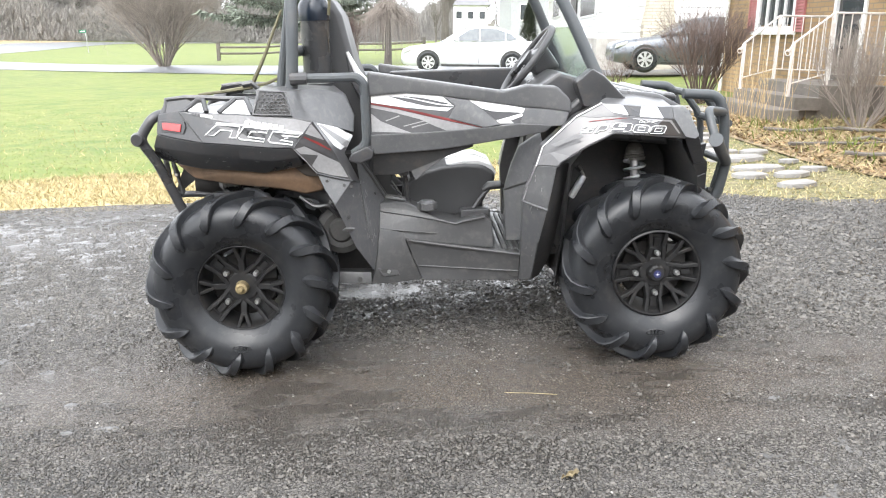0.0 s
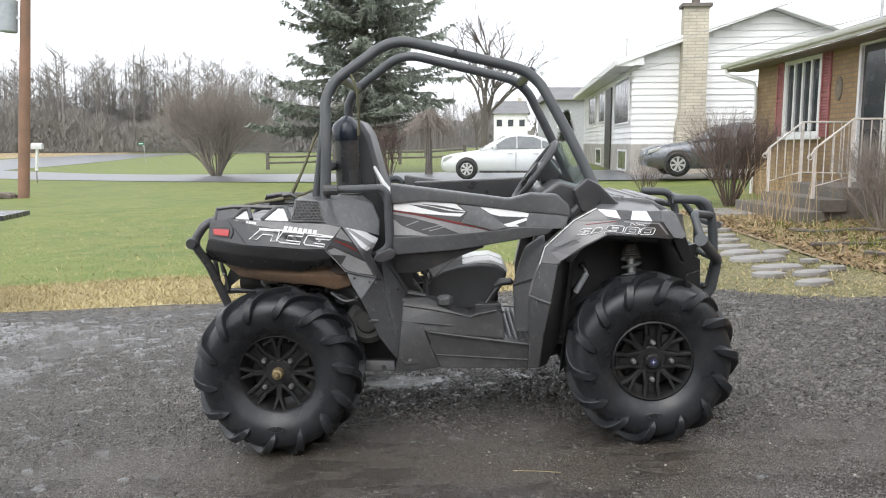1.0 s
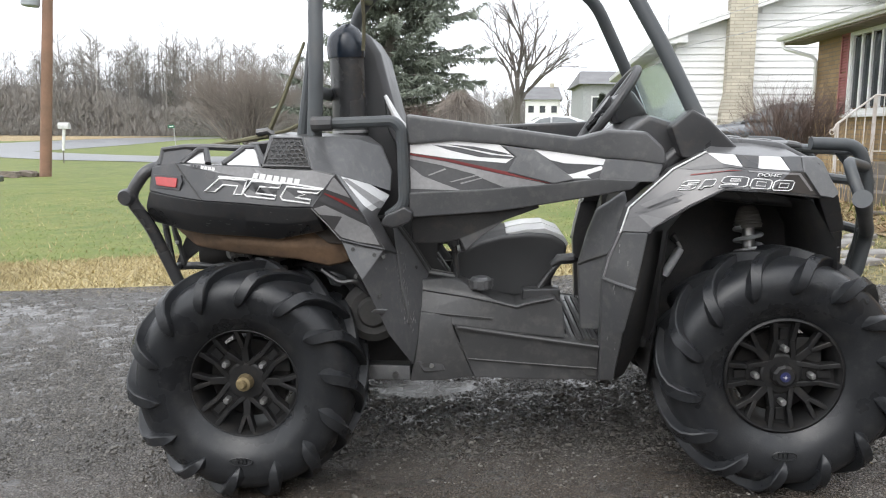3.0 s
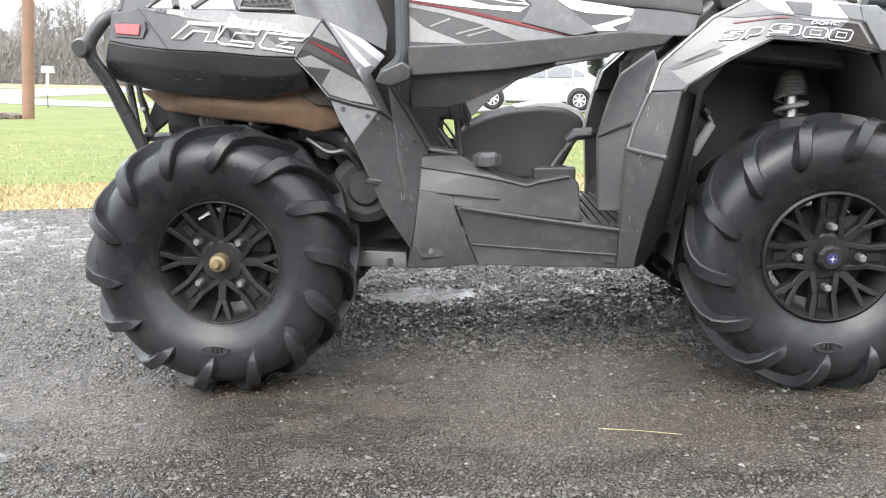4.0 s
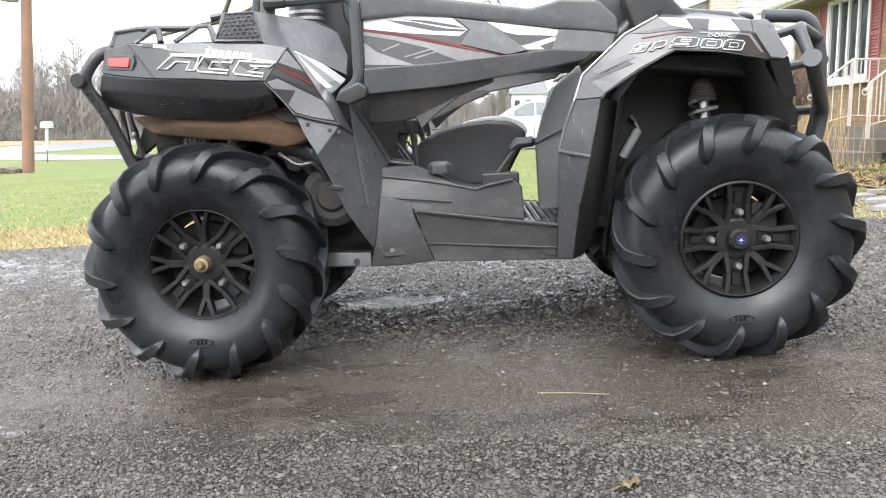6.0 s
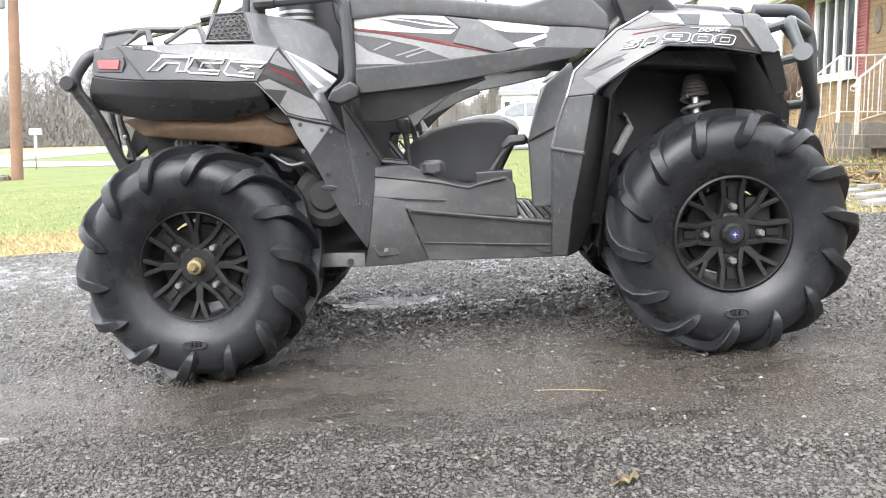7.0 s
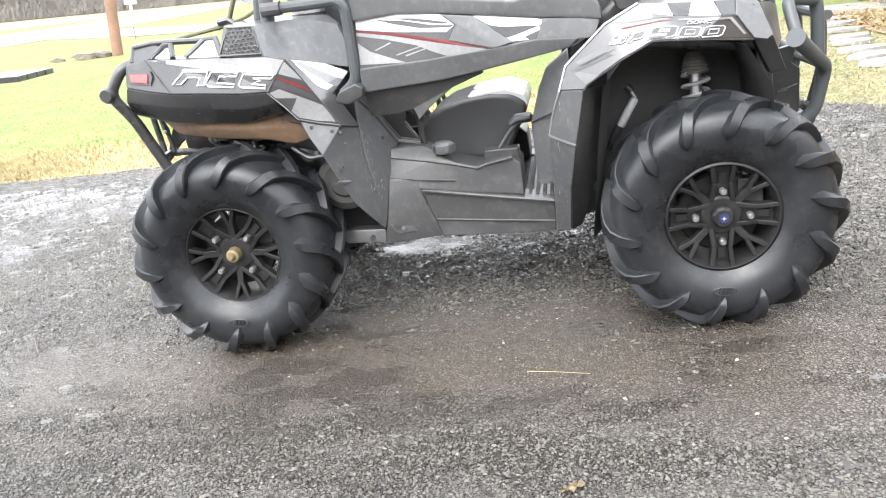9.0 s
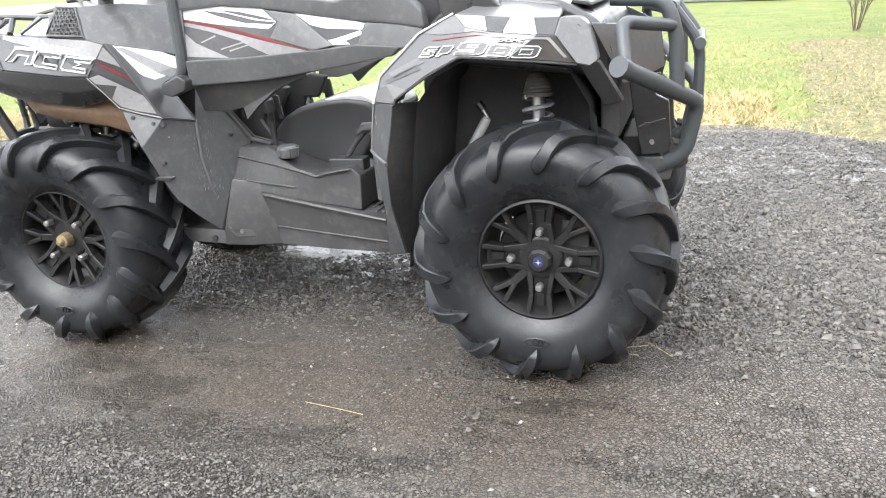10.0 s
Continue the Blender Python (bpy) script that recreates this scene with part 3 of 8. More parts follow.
def make_wheel(x, s, half, front):
    """One wheel: the rim carries its tyre, nuts, cap and brake disc."""
    yc = 0.61 - half - 0.005
    turn = 0 if front else 45
    lug_turn = 3.5 if front else 5.0
    rim_mesh, spokes = rim_geo(turn)
    rim = part("wheel", rim_mesh, M_RIM, utv, "satin black alloy wheel with twin spokes", bevel=0.0015, seg=1)
    m = pose(x, -yc, 0.35)
    if s > 0:
        m = pose(x, yc, 0.35, 0, 0, 180)
    m = m @ pose(0, 0, 0, 0, 1.5 if front else 2, 0)
    rim.matrix_local = m
    tyre = part("tyre", tyre_geo(half), M_RUBBER, utv, "deep-lugged black mud tyre", smooth=40)
    tyre.matrix_local = m
    for sg in (1, -1):
        first = part("tread_lug", lug_geo(half, sg), M_RUBBER, tyre, smooth=32)
        for j in range(LUGS):
            lug = first if j == 0 else new("tread_lug", first.data)
            lug.parent = tyre
            lug.matrix_local = pose(0, 0, 0, 0, 360 / LUGS * (j + (0.5 if sg < 0 else 0)) + lug_turn, 0)
    for sp_geo in spokes:
        part("spoke", sp_geo, M_RIM, rim, bevel=0.0015, seg=1)
    ring = [(0.034 * math.cos(radians(18 * q)) , -0.1285 * half / 0.125, -0.222 + 0.0125 * math.sin(radians(18 * q))) for q in range(20)]
    part("oval_mark", Geo().tube(ring, 0.0022, 5, closed=True), M_RUBBER, tyre)
    for q in (-0.012, 0.0, 0.012):
        part("mark_bar", Geo().box(q - 0.0035, q + 0.0035, -0.1290 * half / 0.125, -0.12 * half / 0.125, -0.228, -0.216), M_RUBBER, tyre)
    for q in range(4):
        a = radians(turn + 90 * q)
        g = Geo().lathe([(0, -0.096), (0.007, -0.096), (0.0108, -0.09), (0.0108, -0.066), (0, -0.066)], 6, (0.078 * math.sin(a), 0, 0.078 * math.cos(a)), closed=False)
        part("lug_nut", g, M_STEEL, rim, "bright zinc lug nut", smooth=20)
    if front:
        g = Geo().lathe([(0, -0.098), (0.026, -0.098), (0.033, -0.09), (0.035, -0.068), (0, -0.068)], 10, closed=False)
        part("hub_cap", g, M_RIM, rim, "black hub cap", smooth=25)
        g = Geo().lathe([(0, -0.1), (0.014, -0.1), (0.015, -0.097), (0, -0.097)], 20, closed=False)
        part("cap_badge", g, M_BLUE, rim, "blue round badge")
        g = Geo()
        for q in range(4):
            a = radians(45 * q)
            c, sn = math.cos(a), math.sin(a)
            L = 0.010 if q % 2 == 0 else 0.005
            g.add([(L * sn, -0.1015, L * c), (0.0014 * c, -0.1015, -0.0014 * sn), (-L * sn, -0.1015, -L * c), (-0.0014 * c, -0.1015, 0.0014 * sn)], [(0, 1, 2, 3)])
        part("cap_star", g, M_LETTER, rim, "small white star", smooth=0)
    else:
        g = Geo().lathe([(0, -0.115), (0.008, -0.115), (0.012, -0.108), (0.014, -0.1), (0.022, -0.098), (0.024, -0.085), (0.026, -0.07), (0, -0.07)], 12, closed=False)
        part("axle_nut", g, M_BRASS, rim, "tarnished brass axle nut", smooth=25)
    g = Geo().lathe([(0.0, -0.022), (0.118, -0.022), (0.124, -0.016), (0.124, -0.004), (0, -0.004)], 40, closed=False)
    part("brake_disc", g, M_DISC, rim, "dark worn brake disc")
    g = Geo().box(0.05, 0.125, -0.03, 0.02, 0.02, 0.1)
    part("brake_caliper", g, M_LINER, rim, bevel=0.006)
    return rim


for sd in (-1, 1):
    make_wheel(1.562, sd, 0.122, True)
    make_wheel(0.0, sd, 0.138, False)

# chassis, skid plate, arms and axles
g = Geo().prism([(0.20, 0.30), (0.42, 0.275), (1.16, 0.275), (1.42, 0.36), (1.70, 0.46), (1.66, 0.60), (1.40, 0.56), (1.1, 0.36), (0.55, 0.40), (0.25, 0.55), (-0.05, 0.58), (-0.1, 0.45)], -0.2, 0.2)
part("skid_plate", g, M_LINER, utv, "black underbody and skid plate", bevel=0.01)
part("engine", Geo().box(-0.05, 0.45, -0.22, 0.22, 0.46, 0.80), M_LINER, utv, "dark engine and gearbox block", bevel=0.02)
part("front_gearcase", Geo().box(1.30, 1.60, -0.16, 0.16, 0.5, 0.86), M_LINER, utv, bevel=0.02)
for s in (-1, 1):
    for x, zs in ((1.562, 0.35), (0.0, 0.35)):
        front = x > 1
        inn = 0.17
        for dz, dx in ((-0.09, 0.10), (-0.09, -0.10), (0.08, 0.09), (0.08, -0.09)):
            g = Geo().tube([(x + dx * 1.4, s * inn, zs + dz + 0.11), (x + dx * 0.3, s * 0.40, zs + dz * 0.8)], 0.014, 8)
            part("suspension_arm", g, M_TUBE, utv)
        g = Geo().tube([(x, s * 0.15, zs + 0.06), (x, s * 0.24, zs + 0.045), (x, s * 0.42, zs)], [0.03, 0.02, 0.02], 10)
        part("drive_shaft", g, M_LINER, utv)
        g = Geo().lathe([(0, -0.02), (0.045, -0.02), (0.05, 0.0), (0.05, 0.06), (0, 0.06)], 16, (x, s * 0.40 - 0.02, zs), closed=False)
        part("wheel_carrier", g, M_LINER, utv)
    # shocks: boot, rod and coil spring
    for xt, zt, xb, zb, yt, yb in ((1.526, 0.815, 1.530, 0.45, 0.33, 0.37), (0.06, 0.83, 0.03, 0.42, 0.30, 0.34)):
        ax = Vector((xb - xt, s * (yb - yt), zb - zt))
        top = Vector((xt, s * yt, zt))
        shock = part("shock_absorber", Geo().tube([top, top + ax * 0.01, top + ax * 0.05, top + ax * 0.10, top + ax * 0.155, top + ax * 0.16, top + ax * 0.185], [0.012, 0.022, 0.031, 0.036, 0.038, 0.040, 0.040], 18), M_BOOT, utv, "coil-over shock with dusty black boot")
        part("damper_rod", Geo().tube([top + ax * 0.17, top + ax * 0.55, top + ax * 0.56, top + ax], [0.018, 0.018, 0.024, 0.024], 12), M_STEEL, shock, "polished damper rod")
        u = ax.normalized()
        e1 = u.orthogonal().normalized()
        e2 = u.cross(e1)
        pts = [top + ax * (0.18 + 0.66 * k / 84) + (e1 * math.cos(k * 2 * math.pi / 12) + e2 * math.sin(k * 2 * math.pi / 12)) * 0.039 for k in range(85)]
        part("coil_spring", Geo().tube(pts, 0.0065, 6), mat("silver spring", (0.5, 0.51, 0.52), (0.42, 0.42, 0.43), 0.35, metal=0.4, bump=0), shock, "silver-grey coil spring")
        for k in range(5):
            c = top + ax * (0.04 + 0.027 * k)
            part("boot_ring", Geo().tube([c, c + u * 0.003, c + u * 0.006], [0.027 + 0.0032 * k, 0.0325 + 0.0028 * k, 0.030 + 0.003 * k], 18), M_BOOT, shock)

# --- faceted body shells: corners are (x, outward distance, z), mirrored to each side
def shell(verts, faces, s, thick=0.02):
    """A moulded panel of facets that share their corners, with an inner side and closed rims."""
    used = sorted({i for f in faces for i in f})
    at = {i: k for k, i in enumerate(used)}
    verts, faces = [verts[i] for i in used], [tuple(at[i] for i in f) for f in faces]
    n = len(verts)
    g = Geo()
    g.v = [(x, s * w, z) for x, w, z in verts] + [(x, s * (w - thick), z) for x, w, z in verts]
    rim = {}
    for f in faces:
        g.f += [tuple(f), tuple(i + n for i in reversed(f))]
        for a, b in zip(f, tuple(f[1:]) + (f[0],)):
            rim[a, b] = 1
    g.f += [(b, a, a + n, b + n) for a, b in rim if (b, a) not in rim]
    return g


def triangles(verts, faces):
    return [[verts[i] for i in (f[0], f[k], f[k + 1])] for f in faces for k in range(1, len(f) - 1)]


def plane_of(tri):
    """w = a + b x + c z through three corners."""
    (x0, w0, z0), (x1, w1, z1), (x2, w2, z2) = tri
    d = (x1 - x0) * (z2 - z0) - (x2 - x0) * (z1 - z0)
    if abs(d) < 1e-9:
        return None
    b = ((w1 - w0) * (z2 - z0) - (w2 - w0) * (z1 - z0)) / d
    c = ((x1 - x0) * (w2 - w0) - (x2 - x0) * (w1 - w0)) / d
    return w0 - b * x0 - c * z0, b, c, d


def lay(x, z, sh):
    """Outward distance of a shell at x and z."""
    best = None
    for tri in triangles(*sh):
        p = plane_of(tri)
        if not p:
            continue
        worst = 0.0
        for k in range(3):
            (xa, _, za), (xb, _, zb) = tri[k], tri[(k + 1) % 3]
            e = ((xb - xa) * (z - za) - (x - xa) * (zb - za)) * (1 if p[3] > 0 else -1) / math.hypot(xb - xa, zb - za)
            worst = min(worst, e)
        if best is None or worst > best[0]:
            best = (worst, p[0] + p[1] * x + p[2] * z)
    return best[1]


def decal(poly, sh, s, off=0.0015):
    """A flat sticker in x and z that follows the facets of a shell."""
    g = Geo()
    for tri in triangles(*sh):
        p = plane_of(tri)
        if not p:
            continue
        cur = list(poly)
        sign = 1 if p[3] > 0 else -1
        for k in range(3):
            (xa, _, za), (xb, _, zb) = tri[k], tri[(k + 1) % 3]
            side = lambda q: sign * ((xb - xa) * (q[1] - za) - (q[0] - xa) * (zb - za))
            nxt = []
            for i, q in enumerate(cur):
                r = cur[i - 1]
                dq, dr = side(q), side(r)
                if (dq >= 0) != (dr >= 0):
                    t = dr / (dr - dq)
                    nxt.append((r[0] + (q[0] - r[0]) * t, r[1] + (q[1] - r[1]) * t))
                if dq >= 0:
                    nxt.append(q)
            cur = nxt
            if len(cur) < 3:
                break
        if len(cur) >= 3:
            area = sum(cur[i - 1][0] * cur[i][1] - cur[i][0] * cur[i - 1][1] for i in range(len(cur)))
            if (area > 0) == (s > 0):
                cur = cur[::-1]
            if abs(area) > 1e-7:
                g.add([(x, s * (p[0] + p[1] * x + p[2] * z + off), z) for x, z in cur], [tuple(range(len(cur)))])
    return g


def outline(shape, sh, s, box4, off):
    """Letter outline in a slanted frame given by its corners: bottom left, bottom right, top left, top right."""
    bl, br, tl, tr = box4
    out = []
    for u, v in shape:
        x = (bl[0] * (1 - u) + br[0] * u) * (1 - v) + (tl[0] * (1 - u) + tr[0] * u) * v
        z = (bl[1] * (1 - u) + br[1] * u) * (1 - v) + (tl[1] * (1 - u) + tr[1] * u) * v
        out.append((x, s * (lay(x, z, sh) + off), z))
    return out


def seam(pts, s, r=0.003):
    return Geo().tube([(x, s * w, z) for x, w, z in pts], r, 6)


# rear body: side panel, tucked skirt, faceted fender, cowl
U_TOP = [(-0.260, .470, .995), (-0.180, .488, 1.005), (-0.079, .512, .998), (0.066, .540, .990), (0.248, .553, .975), (0.309, .558, .960)]
U_LOW = [(0.274, .560, .918), (0.239, .572, .869), (0.155, .578, .873), (0.042, .574, .886), (-0.087, .551, .896), (-0.183, .515, .909), (-0.268, .485, .926)]
SIDE = (U_TOP + U_LOW, [(0, 1, 10, 11, 12), (1, 2, 9, 10), (2, 3, 8, 9), (3, 4, 7, 8), (4, 5, 6, 7)])
SKIRT = ([U_LOW[k] for k in (6, 5, 4, 3, 2, 1)]
         + [(-0.288, .472, .878), (-0.183, .502, .865), (-0.105, .524, .852), (0.041, .545, .834), (0.160, .553, .822), (0.254, .552, .832)]
         + [(-0.298, .430, .832), (-0.200, .440, .803), (-0.125, .455, .789), (0.014, .470, .779), (0.109, .478, .768), (0.258, .515, .795)],
         [(k, k + 1, k + 7, k + 6) for k in (0, 1, 2, 3, 4)] + [(k, k + 1, k + 7, k + 6) for k in (6, 7, 8, 9, 10)])
FENDER = ([(0.309, .558, .960), (0.274, .560, .918), (0.239, .572, .869), (0.275, .562, .824), (0.311, .545, .773), (0.368, .533, .755), (0.433, .521, .739),
           (0.372, .544, .853), (0.450, .390, .708), (0.405, .452, .828), (0.430, .322, .878), (0.383, .400, .919)],
          [(0, 1, 2, 7), (2, 3, 4, 7), (4, 5, 6, 7), (7, 6, 8, 9), (0, 7, 11), (7, 9, 10), (7, 10, 11)])
COWL = ([(0.095, .546, .988), (0.243, .551, .975), (0.309, .554, .960), (0.383, .400, .919), (0.432, .322, .892), (0.111, .497, 1.075), (0.222, .535, 1.066),
         (0.277, .405, 1.067), (0.345, .345, 1.055), (0.405, .270, 1.030), (0.436, .290, .950), (0.120, .30, 1.085), (0.350, .22, 1.068)],
        [(0, 1, 6, 5), (1, 2, 7, 6), (2, 3, 8, 7), (3, 4, 10, 9, 8), (5, 6, 7, 11), (7, 8, 12, 11), (8, 9, 12)])
FAIRING = ([(0.311, .542, .770), (0.368, .530, .752), (0.433, .517, .736), (0.451, .388, .705), (0.335, .550, .712), (0.369, .556, .653), (0.404, .546, .569),
            (0.433, .515, .482), (0.462, .468, .420), (0.491, .400, .351), (0.467, .410, .600), (0.484, .402, .484), (0.503, .372, .415),
            (0.436, .335, .811), (0.484, .255, .714), (0.535, .212, .611), (0.513, .325, .506)],
           [(0, 1, 4), (1, 2, 5, 4), (2, 3, 10, 6, 5), (6, 10, 11, 7), (7, 11, 12, 8), (8, 12, 9), (3, 13, 14), (3, 14, 10), (10, 14, 15), (10, 15, 16, 11), (11, 16, 12)])
SILL = ([(0.513, .333, .506), (0.612, .322, .492), (0.618, .326, .455), (0.654, .328, .351), (0.679, .346, .293), (0.571, .357, .286), (0.472, .363, .287), (0.491, .385, .351), (0.503, .368, .415)],
        [(0, 1, 2, 8), (8, 2, 3, 7), (7, 3, 4, 5, 6)])
STEP = ([(0.617, .338, .458), (0.848, .366, .426), (1.068, .393, .396), (1.066, .381, .324), (0.856, .357, .338), (0.654, .334, .351), (1.116, .374, .283), (0.858, .366, .288), (0.679, .352, .293), (0.634, .322, .440)],
        [(0, 1, 4, 5), (1, 2, 3, 4), (5, 4, 7, 8), (4, 3, 6, 7), (0, 5, 9)])
BOX = ([(0.503, .265, .597), (0.626, .265, .597), (0.668, .285, .579), (0.748, .322, .537), (0.819, .33, .518), (0.851, .33, .529), (0.936, .33, .543), (0.965, .322, .517),
        (0.969, .345, .411), (0.742, .335, .438), (0.621, .328, .456), (0.505, .322, .500), (0.503, .276, .570), (0.667, .308, .548)],
       [(0, 1, 2, 13, 12), (12, 13, 10, 11), (13, 3, 9, 10), (2, 3, 13), (3, 4, 5, 9), (5, 6, 7, 8, 9)])
part("rear_body", Geo().prism([(-0.25, 0.83), (-0.235, 0.965), (-0.20, 0.99), (-0.12, 0.995), (0.02, 0.99), (0.10, 0.98), (0.30, 0.95), (0.36, 0.90), (0.37, 0.80), (0.24, 0.81), (-0.14, 0.80)], -0.44, 0.44), M_BLACK, utv, "black moulded rear body and cargo deck", bevel=0.018, seg=3)
BADGE = ([(-0.078, .922), (-0.033, .958), (0.050, .950), (0.037, .911), (0.013, .913), (0.022, .935), (-0.020, .940), (-0.046, .921)],
         [(0.040, .916), (0.064, .948), (0.152, .937), (0.146, .926), (0.090, .932), (0.077, .914), (0.138, .905), (0.134, .896), (0.052, .906)],
         [(0.151, .901), (0.168, .930), (0.242, .920), (0.269, .918), (0.256, .908), (0.199, .915), (0.222, .906), (0.192, .899), (0.237, .891), (0.234, .881), (0.157, .893)])
for s in (-1, 1):
    pan = part("side_panel", shell(*SIDE, s, 0.05), M_BLACK, utv, "black side panel with silver graphics", bevel=0.004)
    part("rear_skirt", shell(*SKIRT, s, 0.04), M_BLACK, utv, "black lower rear skirt, tucked under", bevel=0.006)
    random.seed(5)
    for k in range(16):
        bx, bz = random.uniform(-0.10, 0.21), random.gauss(0.822, 0.014)
        dx, dz = random.uniform(0.002, 0.014), random.uniform(0.0006, 0.0022)
        part("scratch", decal([(bx, bz), (bx + dx, bz - 0.1 * dx), (bx + dx, bz - 0.1 * dx + dz), (bx, bz + dz)], SKIRT, s, 0.003), M_DECAL_GR, utv, smooth=0)
    fen = part("rear_fender", shell(*FENDER, s, 0.02), M_PAINT, utv, "gloss titanium-grey faceted rear fender", bevel=0.002)
    part("facet_seam", seam([(0.309, .559, .960), (0.372, .545, .853), (0.433, .522, .739)], s, 0.0028), M_DECAL_DK, fen)
    part("facet_seam", seam([(0.309, .559, .960), (0.274, .561, .918), (0.239, .573, .869)], s, 0.0025), M_DECAL_DK, fen)
    part("bright_edge", seam([(0.237, .573, .866), (0.275, .563, .822), (0.311, .546, .771)], s, 0.0016), M_DECAL_GR, fen)
    part("fender_edge", seam([(0.311, .546, .771), (0.368, .534, .753), (0.433, .522, .737), (0.451, .391, .706)], s, 0.004), M_BLACK, fen)
    for nm, m, poly, off in (
            ("white_facet", M_WHITE, [(0.320, .953), (0.383, .921), (0.427, .886), (0.430, .868), (0.406, .832), (0.375, .868)], .0015),
            ("grey_stripe", M_DECAL_GR, [(0.333, .945), (0.424, .858), (0.413, .843), (0.325, .945)], .0024),
            # pale patches put the sky's reflection into the fender's colour
            ("light_facet", M_DECAL_GR, [(0.304, .953), (0.281, .919), (0.352, .889)], .0015),
            ("light_facet", M_DECAL_GR, [(0.244, .866), (0.275, .874), (0.397, .805), (0.421, .750), (0.362, .762), (0.315, .778)], .0015),
            ("red_stripe", M_RED, [(0.277, .909), (0.324, .887), (0.368, .856), (0.365, .854), (0.316, .882), (0.275, .906)], .0022),
            ("dark_stripe", M_DECAL_DK, [(0.277, .903), (0.324, .876), (0.375, .838), (0.382, .821), (0.315, .860), (0.253, .891)], .0018)):
        part(nm, decal(poly, FENDER, s, off), m, fen, smooth=0)
    for nm, m, poly, off in (
            ("silver_band", M_DECAL_GR, [(-0.165, 1.003), (-0.10, .998), (0.064, .987), (0.248, .971), (0.305, .957), (0.278, .921), (0.205, .935), (0.06, .955), (-0.045, .975)], .0015),
            ("white_stripe", M_LETTER, [(0.276, .917), (0.205, .931), (0.06, .952), (-0.04, .962), (-0.035, .966), (0.06, .957), (0.206, .936), (0.277, .922)], .0026)):
        part(nm, decal(poly, SIDE, s, off), m, pan, smooth=0)
    part("white_tooth", shell([(-0.150, .482, 1.006), (-0.118, .462, 1.034), (-0.096, .464, 1.034), (-0.078, .505, 1.000)], [(0, 1, 2, 3)], s, 0.02), M_WHITE, pan, "white rack tooth", bevel=0.002)
    part("white_tooth", shell([(-0.024, .512, .997), (0.026, .468, 1.040), (0.056, .468, 1.040), (0.086, .540, .990)], [(0, 1, 2, 3)], s, 0.02), M_WHITE, pan, "white rack tooth", bevel=0.002)
    part("crease", seam([(-0.180, .489, 1.004), (-0.087, .552, .897)], s, 0.0025), M_LINER, pan)
    lamp = part("tail_lamp", shell([(-0.242, .494, .968), (-0.165, .520, .962), (-0.170, .524, .934), (-0.238, .500, .942)], [(0, 1, 2, 3)], s, 0.03), M_LAMP, utv, "red tail lamp lens", bevel=0.003)
    part("lamp_bezel", shell([(-0.252, .484, .975), (-0.155, .516, .970), (-0.150, .523, .950), (-0.160, .523, .926), (-0.248, .493, .935)], [(0, 1, 2, 3, 4)], s, 0.02), M_DECAL_DK, lamp, bevel=0.002)
    for shape in BADGE:
        part("badge_fill", decal(shape, SIDE, s, 0.0028), M_DECAL_DK, pan, smooth=0)
        part("badge_outline", Geo().tube([(x, s * (lay(x, z, SIDE) + 0.0032), z) for x, z in shape], 0.0030, 5, closed=True), M_LETTER, pan, "white outline badge shape")
    for k in range(7):
        u = k / 7
        for box4, m in (([(0.066, .957), (0.208, .934), (0.070, .972), (0.210, .949)], M_LETTER), ([(-0.130, .992), (-0.048, .980), (-0.128, 1.001), (-0.048, .989)], M_DECAL_DK if k < 3 else M_LETTER)):
            q = outline([(u, 0), (u + 0.012, 1), (u + 0.122, 1), (u + 0.11, 0)], SIDE, s, box4, 0)
            part("badge_bar", decal([(x, z) for x, _, z in q], SIDE, s, 0.0034), m, pan, smooth=0)
    # upper cowl with its honeycomb vent
    cowl = part("rear_cowl", shell(*COWL, s, 0.03), M_GREY, utv, "grey plastic rear cowl beside the seat", bevel=0.006)
    # flat dark patch paints the shade of a hollow behind the mesh
    part("vent_recess", decal([(0.108, .996), (0.124, 1.066), (0.212, 1.060), (0.232, .985)], COWL, s, 0.001), M_LINER, cowl, smooth=0)
    vent = Geo()
    for r in range(7):
        for c in range(8):
            cx, cz = 0.112 + 0.0165 * c + (0.008 if r % 2 else 0), 0.992 + 0.0115 * r
            lo, hi = 0.110 + (cz - 0.99) * 0.2, 0.231 - (cz - 0.985) * 0.26
            if lo + 0.006 < cx < hi - 0.004 and cz < 1.064:
                hx = [(cx + 0.0088 * math.cos(radians(60 * q)), cz + 0.0066 * math.sin(radians(60 * q))) for q in range(6)]
                vent.tube([(x, s * (lay(x, z, COWL) + 0.003), z) for x, z in hx], 0.0018, 4, closed=True)
    part("vent_mesh", vent, M_GREY, cowl, "honeycomb vent mesh")
    part("vent_frame", Geo().tube([(x, s * (lay(x, z, COWL) + 0.002), z) for x, z in ((0.103, .993), (0.121, 1.070), (0.215, 1.064), (0.237, .982))], 0.0045, 6, closed=True), M_GREY, cowl)
    # cargo rail of the rear rack, moulded with openings
    for poly in ([(-0.235, .462, 1.000), (-0.232, .442, 1.044), (-0.159, .442, 1.051), (-0.097, .452, 1.049), (-0.012, .455, 1.043), (0.023, .462, 1.042), (0.061, .466, 1.042), (0.095, .52, .992)],
                 [(-0.16, .478, 1.004), (-0.116, .462, 1.040), (-0.092, .464, 1.040), (-0.074, .505, 1.000)], [(-0.028, .51, .998), (0.022, .468, 1.040)]):
        part("rack_rail", Geo().tube([(x, s * w, z) for x, w, z in poly], 0.0095, 8), M_BLACK, utv, "black moulded rack rail")
